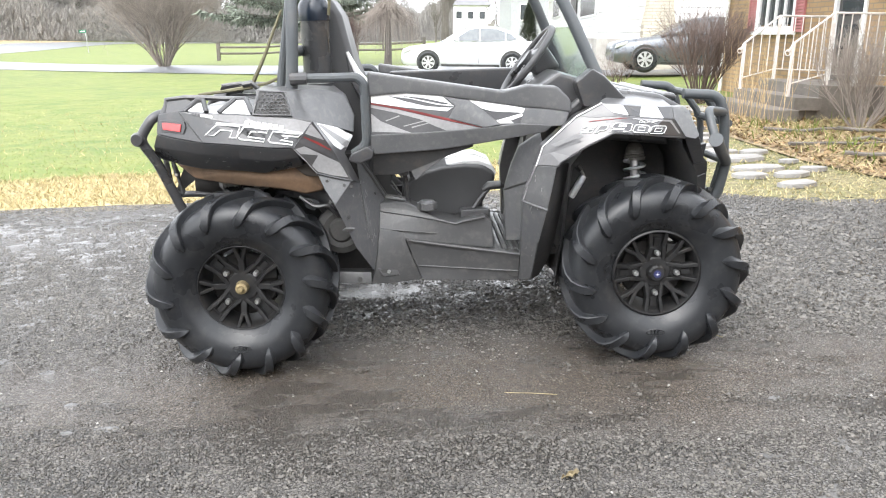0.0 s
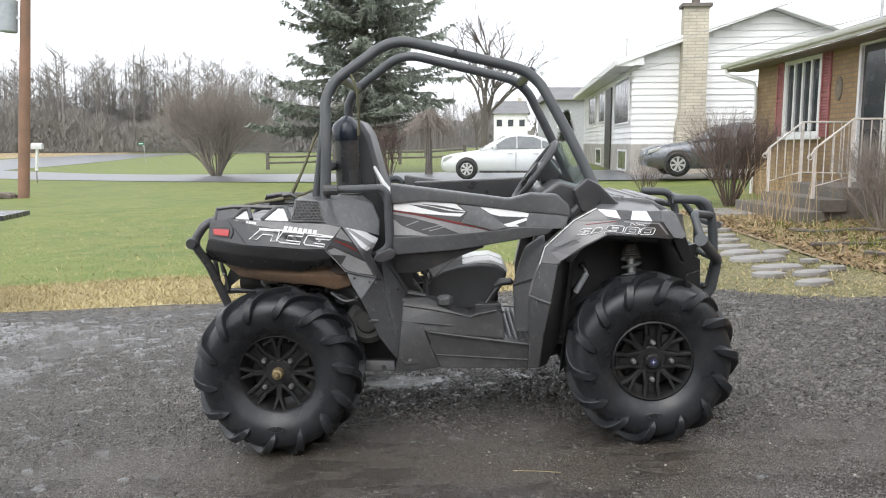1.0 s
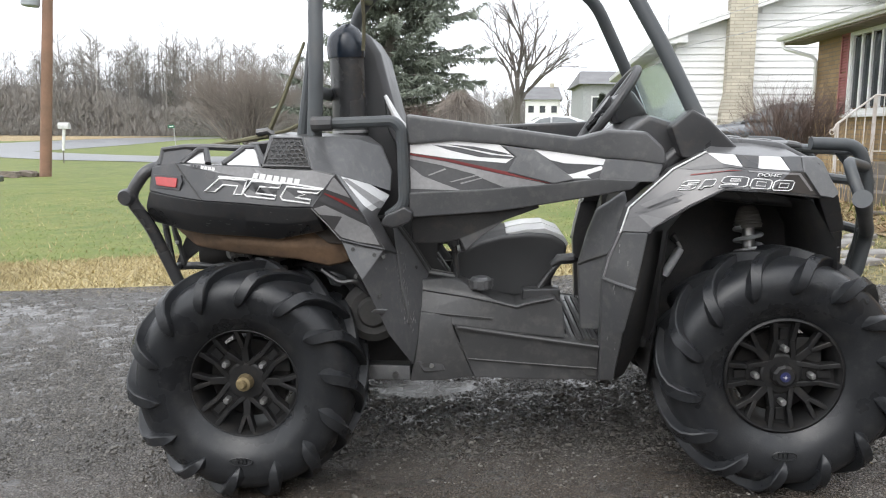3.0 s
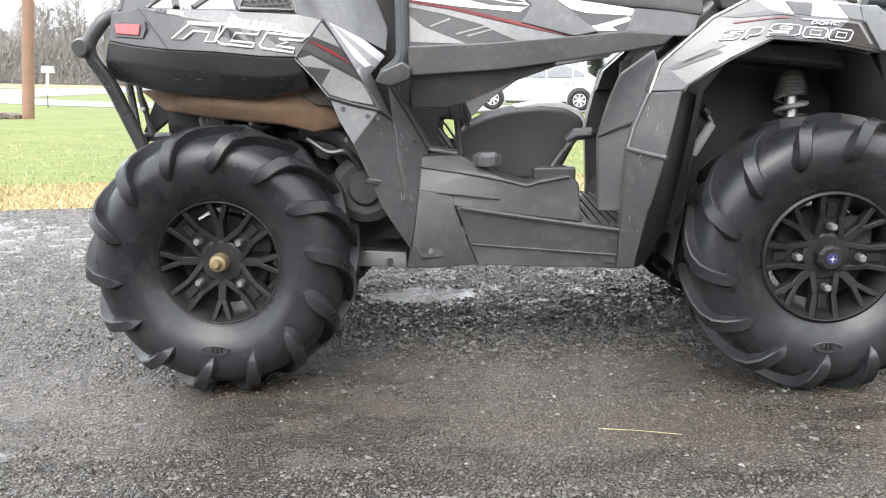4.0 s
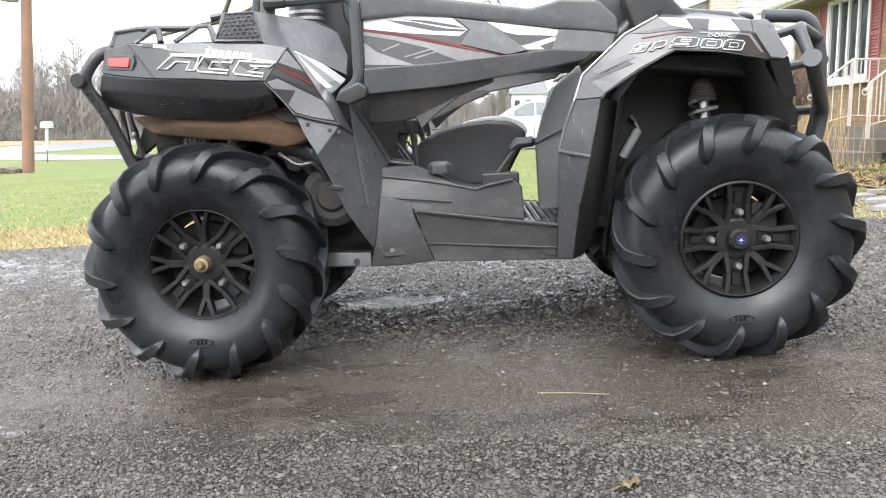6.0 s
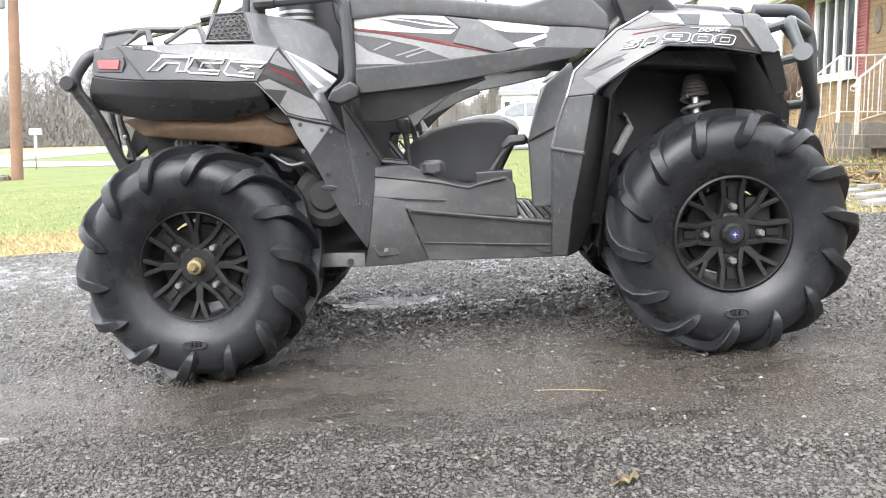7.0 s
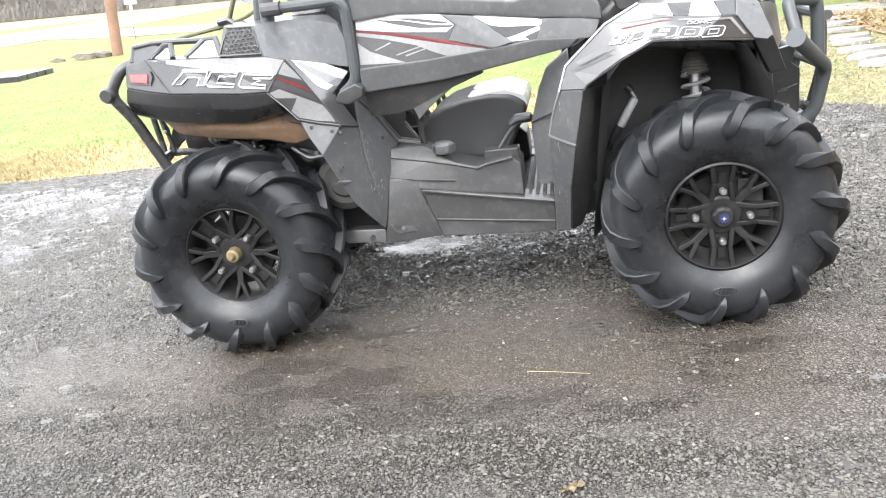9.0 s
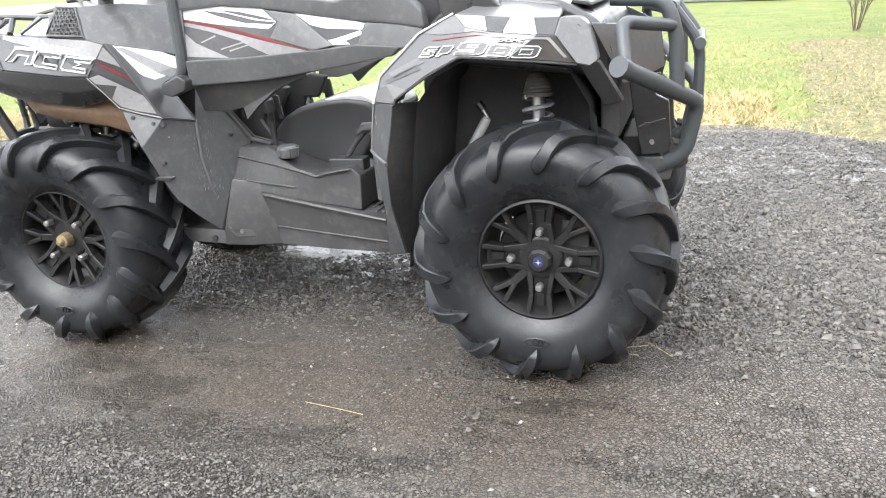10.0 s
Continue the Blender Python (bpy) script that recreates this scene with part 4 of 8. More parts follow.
    part("rack_side", shell([(-0.258, .466, .994), (-0.234, .446, 1.042), (-0.160, .446, 1.049), (-0.122, .460, 1.034), (-0.158, .482, 1.006), (-0.180, .484, 1.004)], [(0, 1, 2, 3, 4, 5)], s, 0.03), M_BLACK, utv, bevel=0.004)
    liner = Geo()
    arc = [(0.40 * math.cos(radians(a)), 0.36 + 0.42 * math.sin(radians(a))) for a in range(150, -1, -10)]
    liner.prism([(-0.22, 0.82)] + arc[1:] + [(0.46, 0.36), (0.46, 0.8)], s * 0.24, s * 0.28)
    part("wheel_arch_liner", liner, M_LINER, utv)
    part("heat_shield", shell([(-0.26, .34, .80), (-0.10, .425, .80), (0.105, .445, .79), (0.25, .45, .80), (0.34, .45, .77), (0.318, .448, .690), (0.251, .45, .678), (0.164, .445, .70), (-0.031, .425, .720), (-0.176, .385, .742),
                               (0.105, .462, .745), (-0.06, .442, .762), (0.26, .465, .735)],
                              [(0, 1, 11, 9), (1, 2, 10, 11), (2, 3, 12, 10), (3, 4, 5, 12), (12, 5, 6), (10, 12, 6, 7), (11, 10, 7, 8), (9, 11, 8)], s, 0.02), M_HEAT, utv, "tan scorched heat shield", bevel=0.012)
    part("soot_plate", shell([(0.20, .474, .80), (0.30, .474, .80), (0.33, .472, .745), (0.26, .476, .752)], [(0, 1, 2, 3)], s, 0.012), M_SOOT, utv, "sooty brown plate", bevel=0.005)
    # side plastics between the rear wheel and the footwell
    fair = part("side_fairing", shell(*FAIRING, s, 0.022), M_GREY, utv, "dusty grey side fairing with pale scuffs", bevel=0.005)
    part("fairing_flange", Geo().tube([(0.434, s * .340, .812), (0.486, s * .257, .714), (0.537, s * .213, .612), (0.622, s * .235, .598)], 0.007, 8), M_GREY, fair)
    part("flange_line", Geo().tube([(0.443, s * .332, .812), (0.494, s * .250, .714), (0.543, s * .208, .619), (0.622, s * .228, .606)], 0.005, 6), M_LINER, fair)
    part("fairing_lug", shell([(0.388, .556, .556), (0.402, .556, .566), (0.436, .522, .556), (0.420, .532, .544)], [(0, 1, 2, 3)], s, 0.02), M_GREY, fair, bevel=0.004)
    part("fairing_ridge", seam([(0.455, .392, .700), (0.469, .413, .600), (0.487, .405, .484)], s, 0.006), M_GREY, fair)
    for bx, bz in [(0.345, 0.742), (0.405, 0.722), (0.430, 0.715), (0.500, 0.640), (0.352, 0.665), (0.415, 0.600)]:
        gy = lay(bx, bz, FAIRING)
        part("push_rivet", Geo().tube([(bx, s * (gy - 0.01), bz), (bx, s * (gy + 0.004), bz)], 0.006, 8), M_LINER, fair)
    random.seed(41)
    marks = Geo()
    for k in range(80):
        q = random.random()
        px0 = 0.456 + 0.032 * q + random.gauss(0, 0.007)
        pz0 = 0.70 - 0.235 * q + random.uniform(-0.012, 0.012)
        gy = s * (lay(px0, pz0, FAIRING) + 0.004)
        h, w = random.uniform(0.0015, 0.006), random.uniform(0.0004, 0.0013)
        lean = random.uniform(-0.002, 0.003)
        marks.add([(px0 - w, gy, pz0 - h), (px0 + w, gy, pz0 - h), (px0 + w * 0.6 + lean, gy, pz0 + h), (px0 - w * 0.6 + lean, gy, pz0 + h)], [(0, 1, 2, 3) if s < 0 else (3, 2, 1, 0)])
    part("scuff_marks", marks, M_DECAL_GR, fair, "pale scratches", smooth=0)["kind"] = "stuff"
    # sill with its recessed step
    sill = part("sill", shell(*SILL, s, 0.12), M_SILL, utv, "scuffed grey plastic sill", bevel=0.006)
    part("sill_step", shell(*STEP, s, 0.12), M_SILL, sill, bevel=0.005)
    part("step_edge", seam([(0.632, .344, .455), (0.848, .368, .424), (1.066, .394, .395)], s, 0.006), M_SILL, sill)
    part("step_groove", seam([(0.662, .338, .350), (0.856, .360, .337), (1.062, .383, .324)], s, 0.003), M_SILL, sill)
    part("sill_bracket", shell([(0.500, .384, .358), (0.568, .350, .360), (0.588, .350, .316), (0.520, .366, .316)], [(0, 1, 2, 3)], s, 0.02), M_GREY, sill, bevel=0.004)
    part("bracket_recess", shell([(0.513, .380, .350), (0.562, .353, .352), (0.575, .353, .322), (0.528, .364, .322)], [(0, 1, 2, 3)], s, 0.01), M_LINER, sill, bevel=0.001)
    part("sill_bolt", Geo().tube([(0.545, s * .350, .337), (0.545, s * .368, .337)], 0.008, 6), M_STEEL, sill)
    part("sill_bracket", shell([(0.998, .374, .331), (1.057, .382, .330), (1.062, .378, .299), (1.031, .374, .299)], [(0, 1, 2, 3)], s, 0.01), M_LINER, sill, bevel=0.002)
    part("frame_rail", shell([(0.30, .34, .338), (0.475, .335, .330), (0.475, .350, .286), (0.31, .350, .292)], [(0, 1, 2, 3)], s, 0.06), M_GREY, utv, "grey frame rail end", bevel=0.005)
    part("rail_bolt", Geo().tube([(0.427, s * .33, .304), (0.427, s * .353, .304)], 0.010, 10), M_LINER, utv)
    # seat box beside the driver
    box = part("seat_box", shell(*BOX, s, 0.16), M_SILL, utv, "grey plastic seat box", bevel=0.007)
    part("seat_box_lip", seam([(0.503, .278, .569), (0.667, .311, .545), (0.748, .325, .530), (0.819, .334, .513), (0.851, .334, .523), (0.936, .334, .538)], s, 0.0035), M_SILL, box)
    part("seat_box_lip", seam([(0.507, .320, .504), (0.621, .330, .492), (0.742, .333, .479)], s, 0.003), M_SILL, box)
    # clutter between the wheel and the engine
    part("cvt_cover", Geo().lathe([(0, 0.0), (0.04, 0.0), (0.05, 0.012), (0.07, 0.008), (0.095, 0.02), (0.10, 0.06), (0, 0.06)] if s < 0 else [(0, 0.0), (0.07, 0.0), (0.095, -0.02), (0.10, -0.06), (0, -0.06)], 28, (0.37, s * 0.40, 0.52), closed=False), M_LINER, utv, "round black clutch cover")
    part("cvt_duct", Geo().tube(rounded(mirrored([(0.37, 0.36, 0.60), (0.30, 0.37, 0.68), (0.20, 0.36, 0.69)], s), 0.05), 0.04, 12), M_BLACK, utv)
    part("hose", Geo().tube(rounded(mirrored([(0.12, 0.30, 0.66), (0.20, 0.38, 0.67), (0.30, 0.37, 0.62), (0.33, 0.35, 0.52)], s), 0.06), 0.013, 8), M_BLACK, utv)
    part("hose", Geo().tube(rounded(mirrored([(-0.10, 0.30, 0.70), (-0.04, 0.35, 0.66), (0.04, 0.34, 0.64), (0.06, 0.30, 0.55)], s), 0.05), 0.011, 8), M_BLACK, utv)
    part("hose", Geo().tube(rounded(mirrored([(0.22, 0.40, 0.66), (0.28, 0.42, 0.62), (0.33, 0.42, 0.63), (0.36, 0.40, 0.58)], s), 0.04), 0.008, 8), M_BLACK, utv)
    part("bracket", Geo().prism([(0.22, 0.66), (0.30, 0.675), (0.31, 0.65), (0.27, 0.60), (0.24, 0.61)], s * 0.37, s * 0.385), M_TUBE, utv, bevel=0.003)
    part("muffler_can", Geo().tube(mirrored([(-0.20, 0.25, 0.70), (0.10, 0.25, 0.70)], s), 0.055, 16), M_DISC, utv, "dark rusty muffler")

# rear bumper tubes
for s in (-1, 1):
    part("rear_bumper_tube", Geo().tube(rounded([(-0.21, s * 0.42, 0.99), (-0.257, s * 0.44, 0.995), (-0.285, s * 0.465, 0.980), (-0.335, s * 0.480, 0.909), (-0.289, s * 0.45, 0.821), (-0.20, s * 0.40, 0.55)], 0.04), 0.0185, 12), M_BLACK, utv, "black tubular rear bumper")
    part("bumper_end_cap", Geo().lathe([(0, -0.012), (0.02, -0.012), (0.026, 0), (0.026, 0.02), (0, 0.02)], 14, (-0.335, s * 0.495, 0.909), closed=False), M_BLACK, utv)
part("tow_hitch", Geo().box(-0.30, -0.1, -0.04, 0.04, 0.50, 0.58), M_LINER, utv, bevel=0.006)
for s in (-1, 1):
    part("bumper_stay", Geo().tube([(-0.303, s * 0.30, 0.86), (-0.305, s * 0.30, 0.816), (-0.294, s * 0.30, 0.711), (-0.285, s * 0.31, 0.668)], 0.011, 8), M_BLACK, utv)
    part("hanging_strap", Geo().tube([(-0.280, s * 0.30, 0.86), (-0.275, s * 0.30, 0.785), (-0.266, s * 0.30, 0.75), (-0.262, s * 0.30, 0.735), (-0.249, s * 0.30, 0.672)], [0.008, 0.009, 0.012, 0.008, 0.011], 6), M_LINER, utv)
    part("strap_buckle", Geo().box(-0.272, -0.260, s * 0.30 - 0.014, s * 0.30 + 0.014, 0.742, 0.752), M_STEEL, utv, bevel=0.002)
    part("lower_stay", Geo().tube([(-0.245, s * 0.42, 0.672), (-0.272, s * 0.30, 0.668), (-0.215, s * 0.30, 0.668), (-0.12, s * 0.28, 0.66)], 0.013, 8), M_BLACK, utv)
    boot = part("shock_boot", Geo().tube([(-0.092, s * 0.33, 0.706), (-0.060, s * 0.335, 0.718), (-0.022, s * 0.34, 0.714)], [0.017, 0.020, 0.016], 14), M_PALEBOOT, utv, "pale dusty ribbed rubber boot")
    for q in range(5):
        c = Vector((-0.086 + 0.015 * q, s * (0.331 + 0.002 * q), 0.709 + 0.010 * math.sin(0.75 * q)))
        part("boot_ring", Geo().tube([c, c + Vector((0.004, 0, 0.001)), c + Vector((0.008, 0, 0.001))], [0.020, 0.0235, 0.020], 14), M_PALEBOOT, boot)

# roll cage
for s in (-1, 1):
    hoop = rounded(mirrored([(0.215, 0.42, 0.94), (0.24, 0.40, 1.30), (0.235, 0.34, 1.53), (0.535, 0.285, 1.735), (1.135, 0.285, 1.565), (1.275, 0.35, 1.28), (1.40, 0.41, 0.985)], s), 0.10, 6)
    part("roll_cage_hoop", Geo().tube(hoop, 0.0228, 16), M_TUBE, utv, "black steel roll cage hoop")
    part("cage_bolt", Geo().lathe([(0, -0.01), (0.008, -0.01), (0.01, 0), (0, 0)], 8, (0.80, s * 0.312, 1.665), closed=False), M_BLACK, utv)
    part("cage_brace", Geo().tube(mirrored([(0.245, 0.36, 1.47), (0.17, 0.36, 1.05)], s), 0.016, 10), M_TUBE, utv)
    part("cage_foot", Geo().prism([(1.27, 1.06), (1.33, 1.11), (1.38, 1.08), (1.47, 0.985), (1.45, 0.95), (1.30, 0.97)], s * 0.37, s * 0.445), M_BLACK, utv, "black cast cage bracket", bevel=0.01)
part("cage_cross_tube", Geo().tube([(0.30, -0.325, 1.575), (0.30, 0.325, 1.575)], 0.022, 12), M_TUBE, utv)
part("cage_cross_tube", Geo().tube([(1.12, -0.285, 1.565), (1.12, 0.285, 1.565)], 0.022, 12), M_TUBE, utv)
part("cage_cross_tube", Geo().tube([(0.235, -0.40, 1.20), (0.235, 0.40, 1.20)], 0.02, 12), M_TUBE, utv)

# side doors: upper beam, lower beam, post and graphic panel
DOORSIDE = ([(0.508, .445, 1.050), (0.780, .452, 1.034), (1.190, .447, .990), (1.190, .457, .905), (0.930, .474, .897), (0.727, .470, .888), (0.508, .461, .882), (0.750, .466, .955), (0.508, .452, .965)],
            [(0, 1, 7, 8), (1, 2, 4, 7), (2, 3, 4), (8, 7, 5, 6), (7, 4, 5)])
BEAM = ([(0.506, .470, .895), (0.727, .480, .899), (0.933, .484, .910), (1.057, .478, .919), (1.185, .468, .909), (1.157, .464, .884), (1.021, .468, .864), (0.872, .470, .844), (0.755, .470, .831), (0.506, .464, .820)],
        [(0, 1, 8, 9), (1, 2, 7, 8), (2, 3, 6, 7), (3, 4, 5, 6)])
for s in (-1, 1):
    door = part("side_door", Geo().prism([(0.505, 1.125), (1.0, 1.04), (1.09, 1.06), (1.20, 1.05), (1.25, 1.0), (1.255, 0.95), (1.17, 0.965), (1.06, 0.978), (0.78, 1.025), (0.645, 1.041), (0.505, 1.034)], s * 0.415, s * 0.464), M_GREY, utv, "black side door with graphic panel", bevel=0.012)
    part("lower_beam", shell(*BEAM, s, 0.03), M_GREY, door, bevel=0.006)
    part("under_beam", shell([(0.507, .452, .835), (0.655, .452, .835), (0.873, .455, .857), (0.890, .452, .838), (0.786, .448, .803), (0.712, .440, .753), (0.666, .436, .712), (0.649, .420, .747), (0.594, .415, .735), (0.509, .415, .738)], [(0, 1, 8, 9), (1, 2, 4, 7, 8), (2, 3, 4), (4, 5, 6, 7)], s, 0.025), M_WELL, door, "black inner panel below the door beam", bevel=0.004)
    part("strut_panel", shell([(0.777, .460, 1.026), (0.876, .460, 1.009), (0.991, .478, .919), (0.930, .482, .908), (0.796, .473, .946), (0.822, .462, .988), (0.880, .474, .955)], [(0, 1, 6, 5), (1, 2, 6), (2, 3, 6), (3, 4, 5, 6)], s, 0.02), M_GREY, door, bevel=0.004)
    part("strut_panel", shell([(1.081, .458, .976), (1.250, .455, .962), (1.229, .460, .903), (1.179, .466, .904), (1.060, .472, .917)], [(0, 1, 2, 3, 4)], s, 0.02), M_GREY, door, bevel=0.004)
    pan = part("door_panel", shell(*DOORSIDE, s, 0.012), M_DECAL_DK, door, "dark panel with white and red stripes", bevel=0.002)
    for nm, m, poly, off in (
            ("white_stripe", M_LETTER, [(0.514, 1.036), (0.645, 1.045), (0.776, 1.026), (0.818, .989), (0.793, .972), (0.633, .991), (0.514, 1.011)], .0015),
            ("dark_stripe", M_DECAL_DK, [(0.577, 1.033), (0.660, 1.021), (0.750, .998), (0.818, .989), (0.806, .984), (0.716, .992), (0.635, 1.013)], .0022),
            ("dark_stripe", M_DECAL_DK, [(0.624, 1.032), (0.701, 1.023), (0.783, 1.004), (0.815, .994), (0.774, .998), (0.701, 1.014)], .0022),
            ("red_stripe", M_RED, [(0.513, 1.010), (0.633, .988), (0.796, .947), (0.930, .914), (0.917, .909), (0.779, .942), (0.616, .984), (0.512, 1.005)], .0022),
            ("grey_stripe", M_DECAL_GR, [(0.512, 1.003), (0.616, .982), (0.779, .940), (0.908, .909), (0.793, .900), (0.745, .920), (0.697, .944), (0.599, .973), (0.512, .993)], .0015),
            ("grey_stripe", M_DECAL_GR, [(0.512, .972), (0.547, .943), (0.595, .923), (0.660, .897), (0.512, .906)], .0015),
            ("white_stripe", M_LETTER, [(0.874, 1.010), (1.053, .980), (1.085, .972), (1.073, .957), (0.962, .966), (0.921, .977)], .0015),
            ("white_stripe", M_LETTER, [(0.989, .936), (1.068, .955), (1.076, .946), (1.025, .930), (1.038, .920), (0.984, .922), (0.968, .933)], .0015),
            ("thin_stripe", M_DECAL_GR, [(0.564, .945), (0.615, .963), (0.618, .959), (0.567, .942)], .0015),
            ("thin_stripe", M_DECAL_GR, [(0.629, .924), (0.705, .941), (0.709, .938), (0.632, .921)], .0015),
            ("thin_stripe", M_DECAL_GR, [(0.658, .919), (0.721, .933), (0.724, .930), (0.661, .915)], .0015)):
        part(nm, decal(poly, DOORSIDE, s, off), m, pan, smooth=0)
    part("door_post", Geo().tube(rounded(mirrored([(0.235, 0.43, 1.105), (0.47, 0.462, 1.105), (0.492, 0.462, 1.08), (0.492, 0.462, 0.86), (0.44, 0.45, 0.825)], s), 0.03), 0.017, 10), M_TUBE, utv, "black tubular door post")
    part("post_clamp", Geo().tube(mirrored([(0.225, 0.445, 1.105), (0.285, 0.445, 1.105)], s), 0.022, 10), M_BLACK, utv)
    part("latch", Geo().prism(LATCH, s * 0.45, s * 0.50), M_BLACK, utv, "black door latch handle", bevel=0.008)

# seat, snorkel, controls
seat = part("seat_back", Geo().prism([(0.36, 0.70), (0.30, 1.05), (0.275, 1.36), (0.31, 1.405), (0.36, 1.40), (0.40, 1.33), (0.44, 1.15), (0.50, 0.98), (0.52, 0.70)], -0.15, 0.17), M_VINYL, utv, "black vinyl bucket seat back", bevel=0.035, seg=3)
part("seat_bolster", Geo().prism([(0.41, 1.20), (0.455, 1.10), (0.54, 1.02), (0.55, 0.94), (0.48, 0.96), (0.42, 1.08)], -0.22, -0.13), M_VINYL, seat, "seat bolster with white edge", bevel=0.02)
part("white_trim", Geo().tube([(0.418, -0.222, 1.19), (0.455, -0.222, 1.11), (0.53, -0.222, 1.03)], [0.006, 0.013, 0.006], 8), M_WHITE, seat)
cush = [(0.602, 0.570), (0.606, 0.635), (0.648, 0.676), (0.703, 0.705), (0.775, 0.722), (0.869, 0.730), (0.945, 0.722), (0.993, 0.690), (0.992, 0.655), (0.965, 0.610), (0.935, 0.556), (0.907, 0.506), (0.699, 0.521), (0.630, 0.545)]
cushion = part("seat_cushion", Geo().prism(cush, -0.18, 0.20), M_VINYL, utv, "black vinyl seat cushion with white trim", bevel=0.06, seg=4)
part("white_trim", Geo().prism([(0.790, 0.728), (0.857, 0.740), (0.923, 0.742), (0.984, 0.716), (1.000, 0.687), (0.990, 0.670), (0.921, 0.716), (0.828, 0.711)], -0.165, -0.02), M_WHITE, cushion, "white vinyl inset", bevel=0.006)
part("white_trim", Geo().prism([(0.790, 0.728), (0.857, 0.740), (0.923, 0.742), (0.984, 0.716), (1.000, 0.687), (0.990, 0.670), (0.921, 0.716), (0.828, 0.711)], 0.02, 0.16), M_WHITE, cushion, bevel=0.006)
for s in (-1, 1):
    # dark panel set where the shaded interior shows
    part("seat_side", Geo().prism([(0.470, 0.59), (0.478, 0.803), (0.669, 0.771), (0.625, 0.693), (0.572, 0.697), (0.561, 0.652), (0.605, 0.590)], s * 0.13, s * 0.16), M_GUARD, utv, "seat side guard blackened for the interior shade" if s < 0 else "", bevel=0.01)
    part("seat_lever", Geo().tube(rounded([(0.614, s * 0.22, .745), (0.623, s * 0.22, .69), (0.630, s * 0.225, .590)], 0.03), 0.010, 8), M_BLACK, utv)
    part("lever_grip", Geo().tube([(0.604, s * 0.22, .752), (0.618, s * 0.22, .735), (0.622, s * 0.22, .70)], [0.014, 0.022, 0.018], 10), M_VINYL, utv)
    part("belt_tongue", Geo().prism([(0.630, 0.754), (0.648, 0.751), (0.661, 0.676), (0.644, 0.676)], s * 0.195, s * 0.205), M_BLACK, utv, bevel=0.002)
    part("belt_stay", Geo().tube([(0.565, s * 0.185, .672), (0.605, s * 0.19, .612)], 0.0045, 6), M_GREY, utv)
snork = part("intake_snorkel", Geo().tube([(0.30, -0.22, 0.95), (0.30, -0.22, 1.30), (0.30, -0.22, 1.33)], [0.055, 0.055, 0.055], 24), M_BLACK, utv, "black upright intake snorkel")
for z in (1.075, 1.095):
    part("hose_clamp", Geo().tube([(0.30, -0.22, z), (0.30, -0.22, z + 0.009)], 0.058, 20), M_STEEL, snork, "silver hose clamp")
part("snorkel_cap", Geo().tube([(0.30, -0.22, 1.31), (0.30, -0.22, 1.35), (0.299, -0.22, 1.375), (0.297, -0.22, 1.395), (0.294, -0.22, 1.408), (0.29, -0.22, 1.414)], [0.06, 0.062, 0.057, 0.045, 0.027, 0.005], 24), mat("blue-black gloss cap", (0.012, 0.018, 0.028), (0.02, 0.026, 0.036), 0.12, bump=0), snork, "glossy blue-black cap")
part("shift_lever", Geo().tube([(0.875, -0.25, 0.53), (0.925, -0.25, 0.60), (0.965, -0.25, 0.645)], [0.011, 0.008, 0.01], 8), M_BLACK, utv, "black shift lever")
part("lever_knob", Geo().tube([(0.935, -0.25, 0.632), (0.96, -0.25, 0.65), (1.005, -0.25, 0.652), (1.02, -0.25, 0.645)], [0.01, 0.018, 0.017, 0.005], 10), M_BLACK, utv)
part("lever_bracket", Geo().box(0.84, 0.96, -0.28, -0.22, 0.50, 0.56), M_BLACK, utv, bevel=0.008)
flo = Geo().box(0.60, 1.30, -0.33, 0.33, 0.375, 0.40)
floor_pan = part("footwell", flo, M_SILL, utv, "ribbed grey footwell floor")
for k in range(9):
    part("floor_rib", Geo().box(0.955 + 0.024 * k, 0.967 + 0.024 * k, -0.33, 0.33, 0.3985, 0.408), M_LINER, floor_pan, bevel=0.002)
part("firewall", Geo().prism([(1.20, 0.40), (1.12, 0.62), (1.20, 0.88), (1.30, 0.98), (1.36, 0.98), (1.30, 0.40)], -0.20, 0.36), M_LINER, utv, bevel=0.01)
part("dashboard", Geo().prism([(1.14, 0.95), (1.13, 1.04), (1.22, 1.10), (1.40, 1.04), (1.36, 0.92)], -0.38, 0.38), M_BLACK, utv, "black dashboard", bevel=0.02)
part("instrument_pod", Geo().prism([(1.17, 1.07), (1.155, 1.16), (1.22, 1.19), (1.28, 1.10)], -0.10, 0.10), M_BLACK, utv, bevel=0.02)
wheel_ring = []
for k in range(28):
    a = 2 * math.pi * k / 28
    wheel_ring.append(Vector((0, 0.165 * math.cos(a), 0.165 * math.sin(a))))
m = pose(1.15, 0.0, 1.125, 0, 38, 0)
steer = part("steering_wheel", Geo().tube([m @ p for p in wheel_ring], 0.015, 10, closed=True), M_VINYL, utv, "black steering wheel")
for a in (90, 210, 330):
    part("spoke", Geo().tube([m @ Vector((0, 0, 0)), m @ Vector((0, 0.155 * math.cos(radians(a)), 0.155 * math.sin(radians(a))))], 0.011, 6), M_BLACK, steer)
part("steering_column", Geo().tube([m @ Vector((-0.02, 0, 0)), m @ Vector((0.02, 0, 0)), m @ Vector((0.03, 0, 0)), m @ Vector((0.2, 0, 0))], [0.045, 0.045, 0.022, 0.022], 12), M_BLACK, steer)
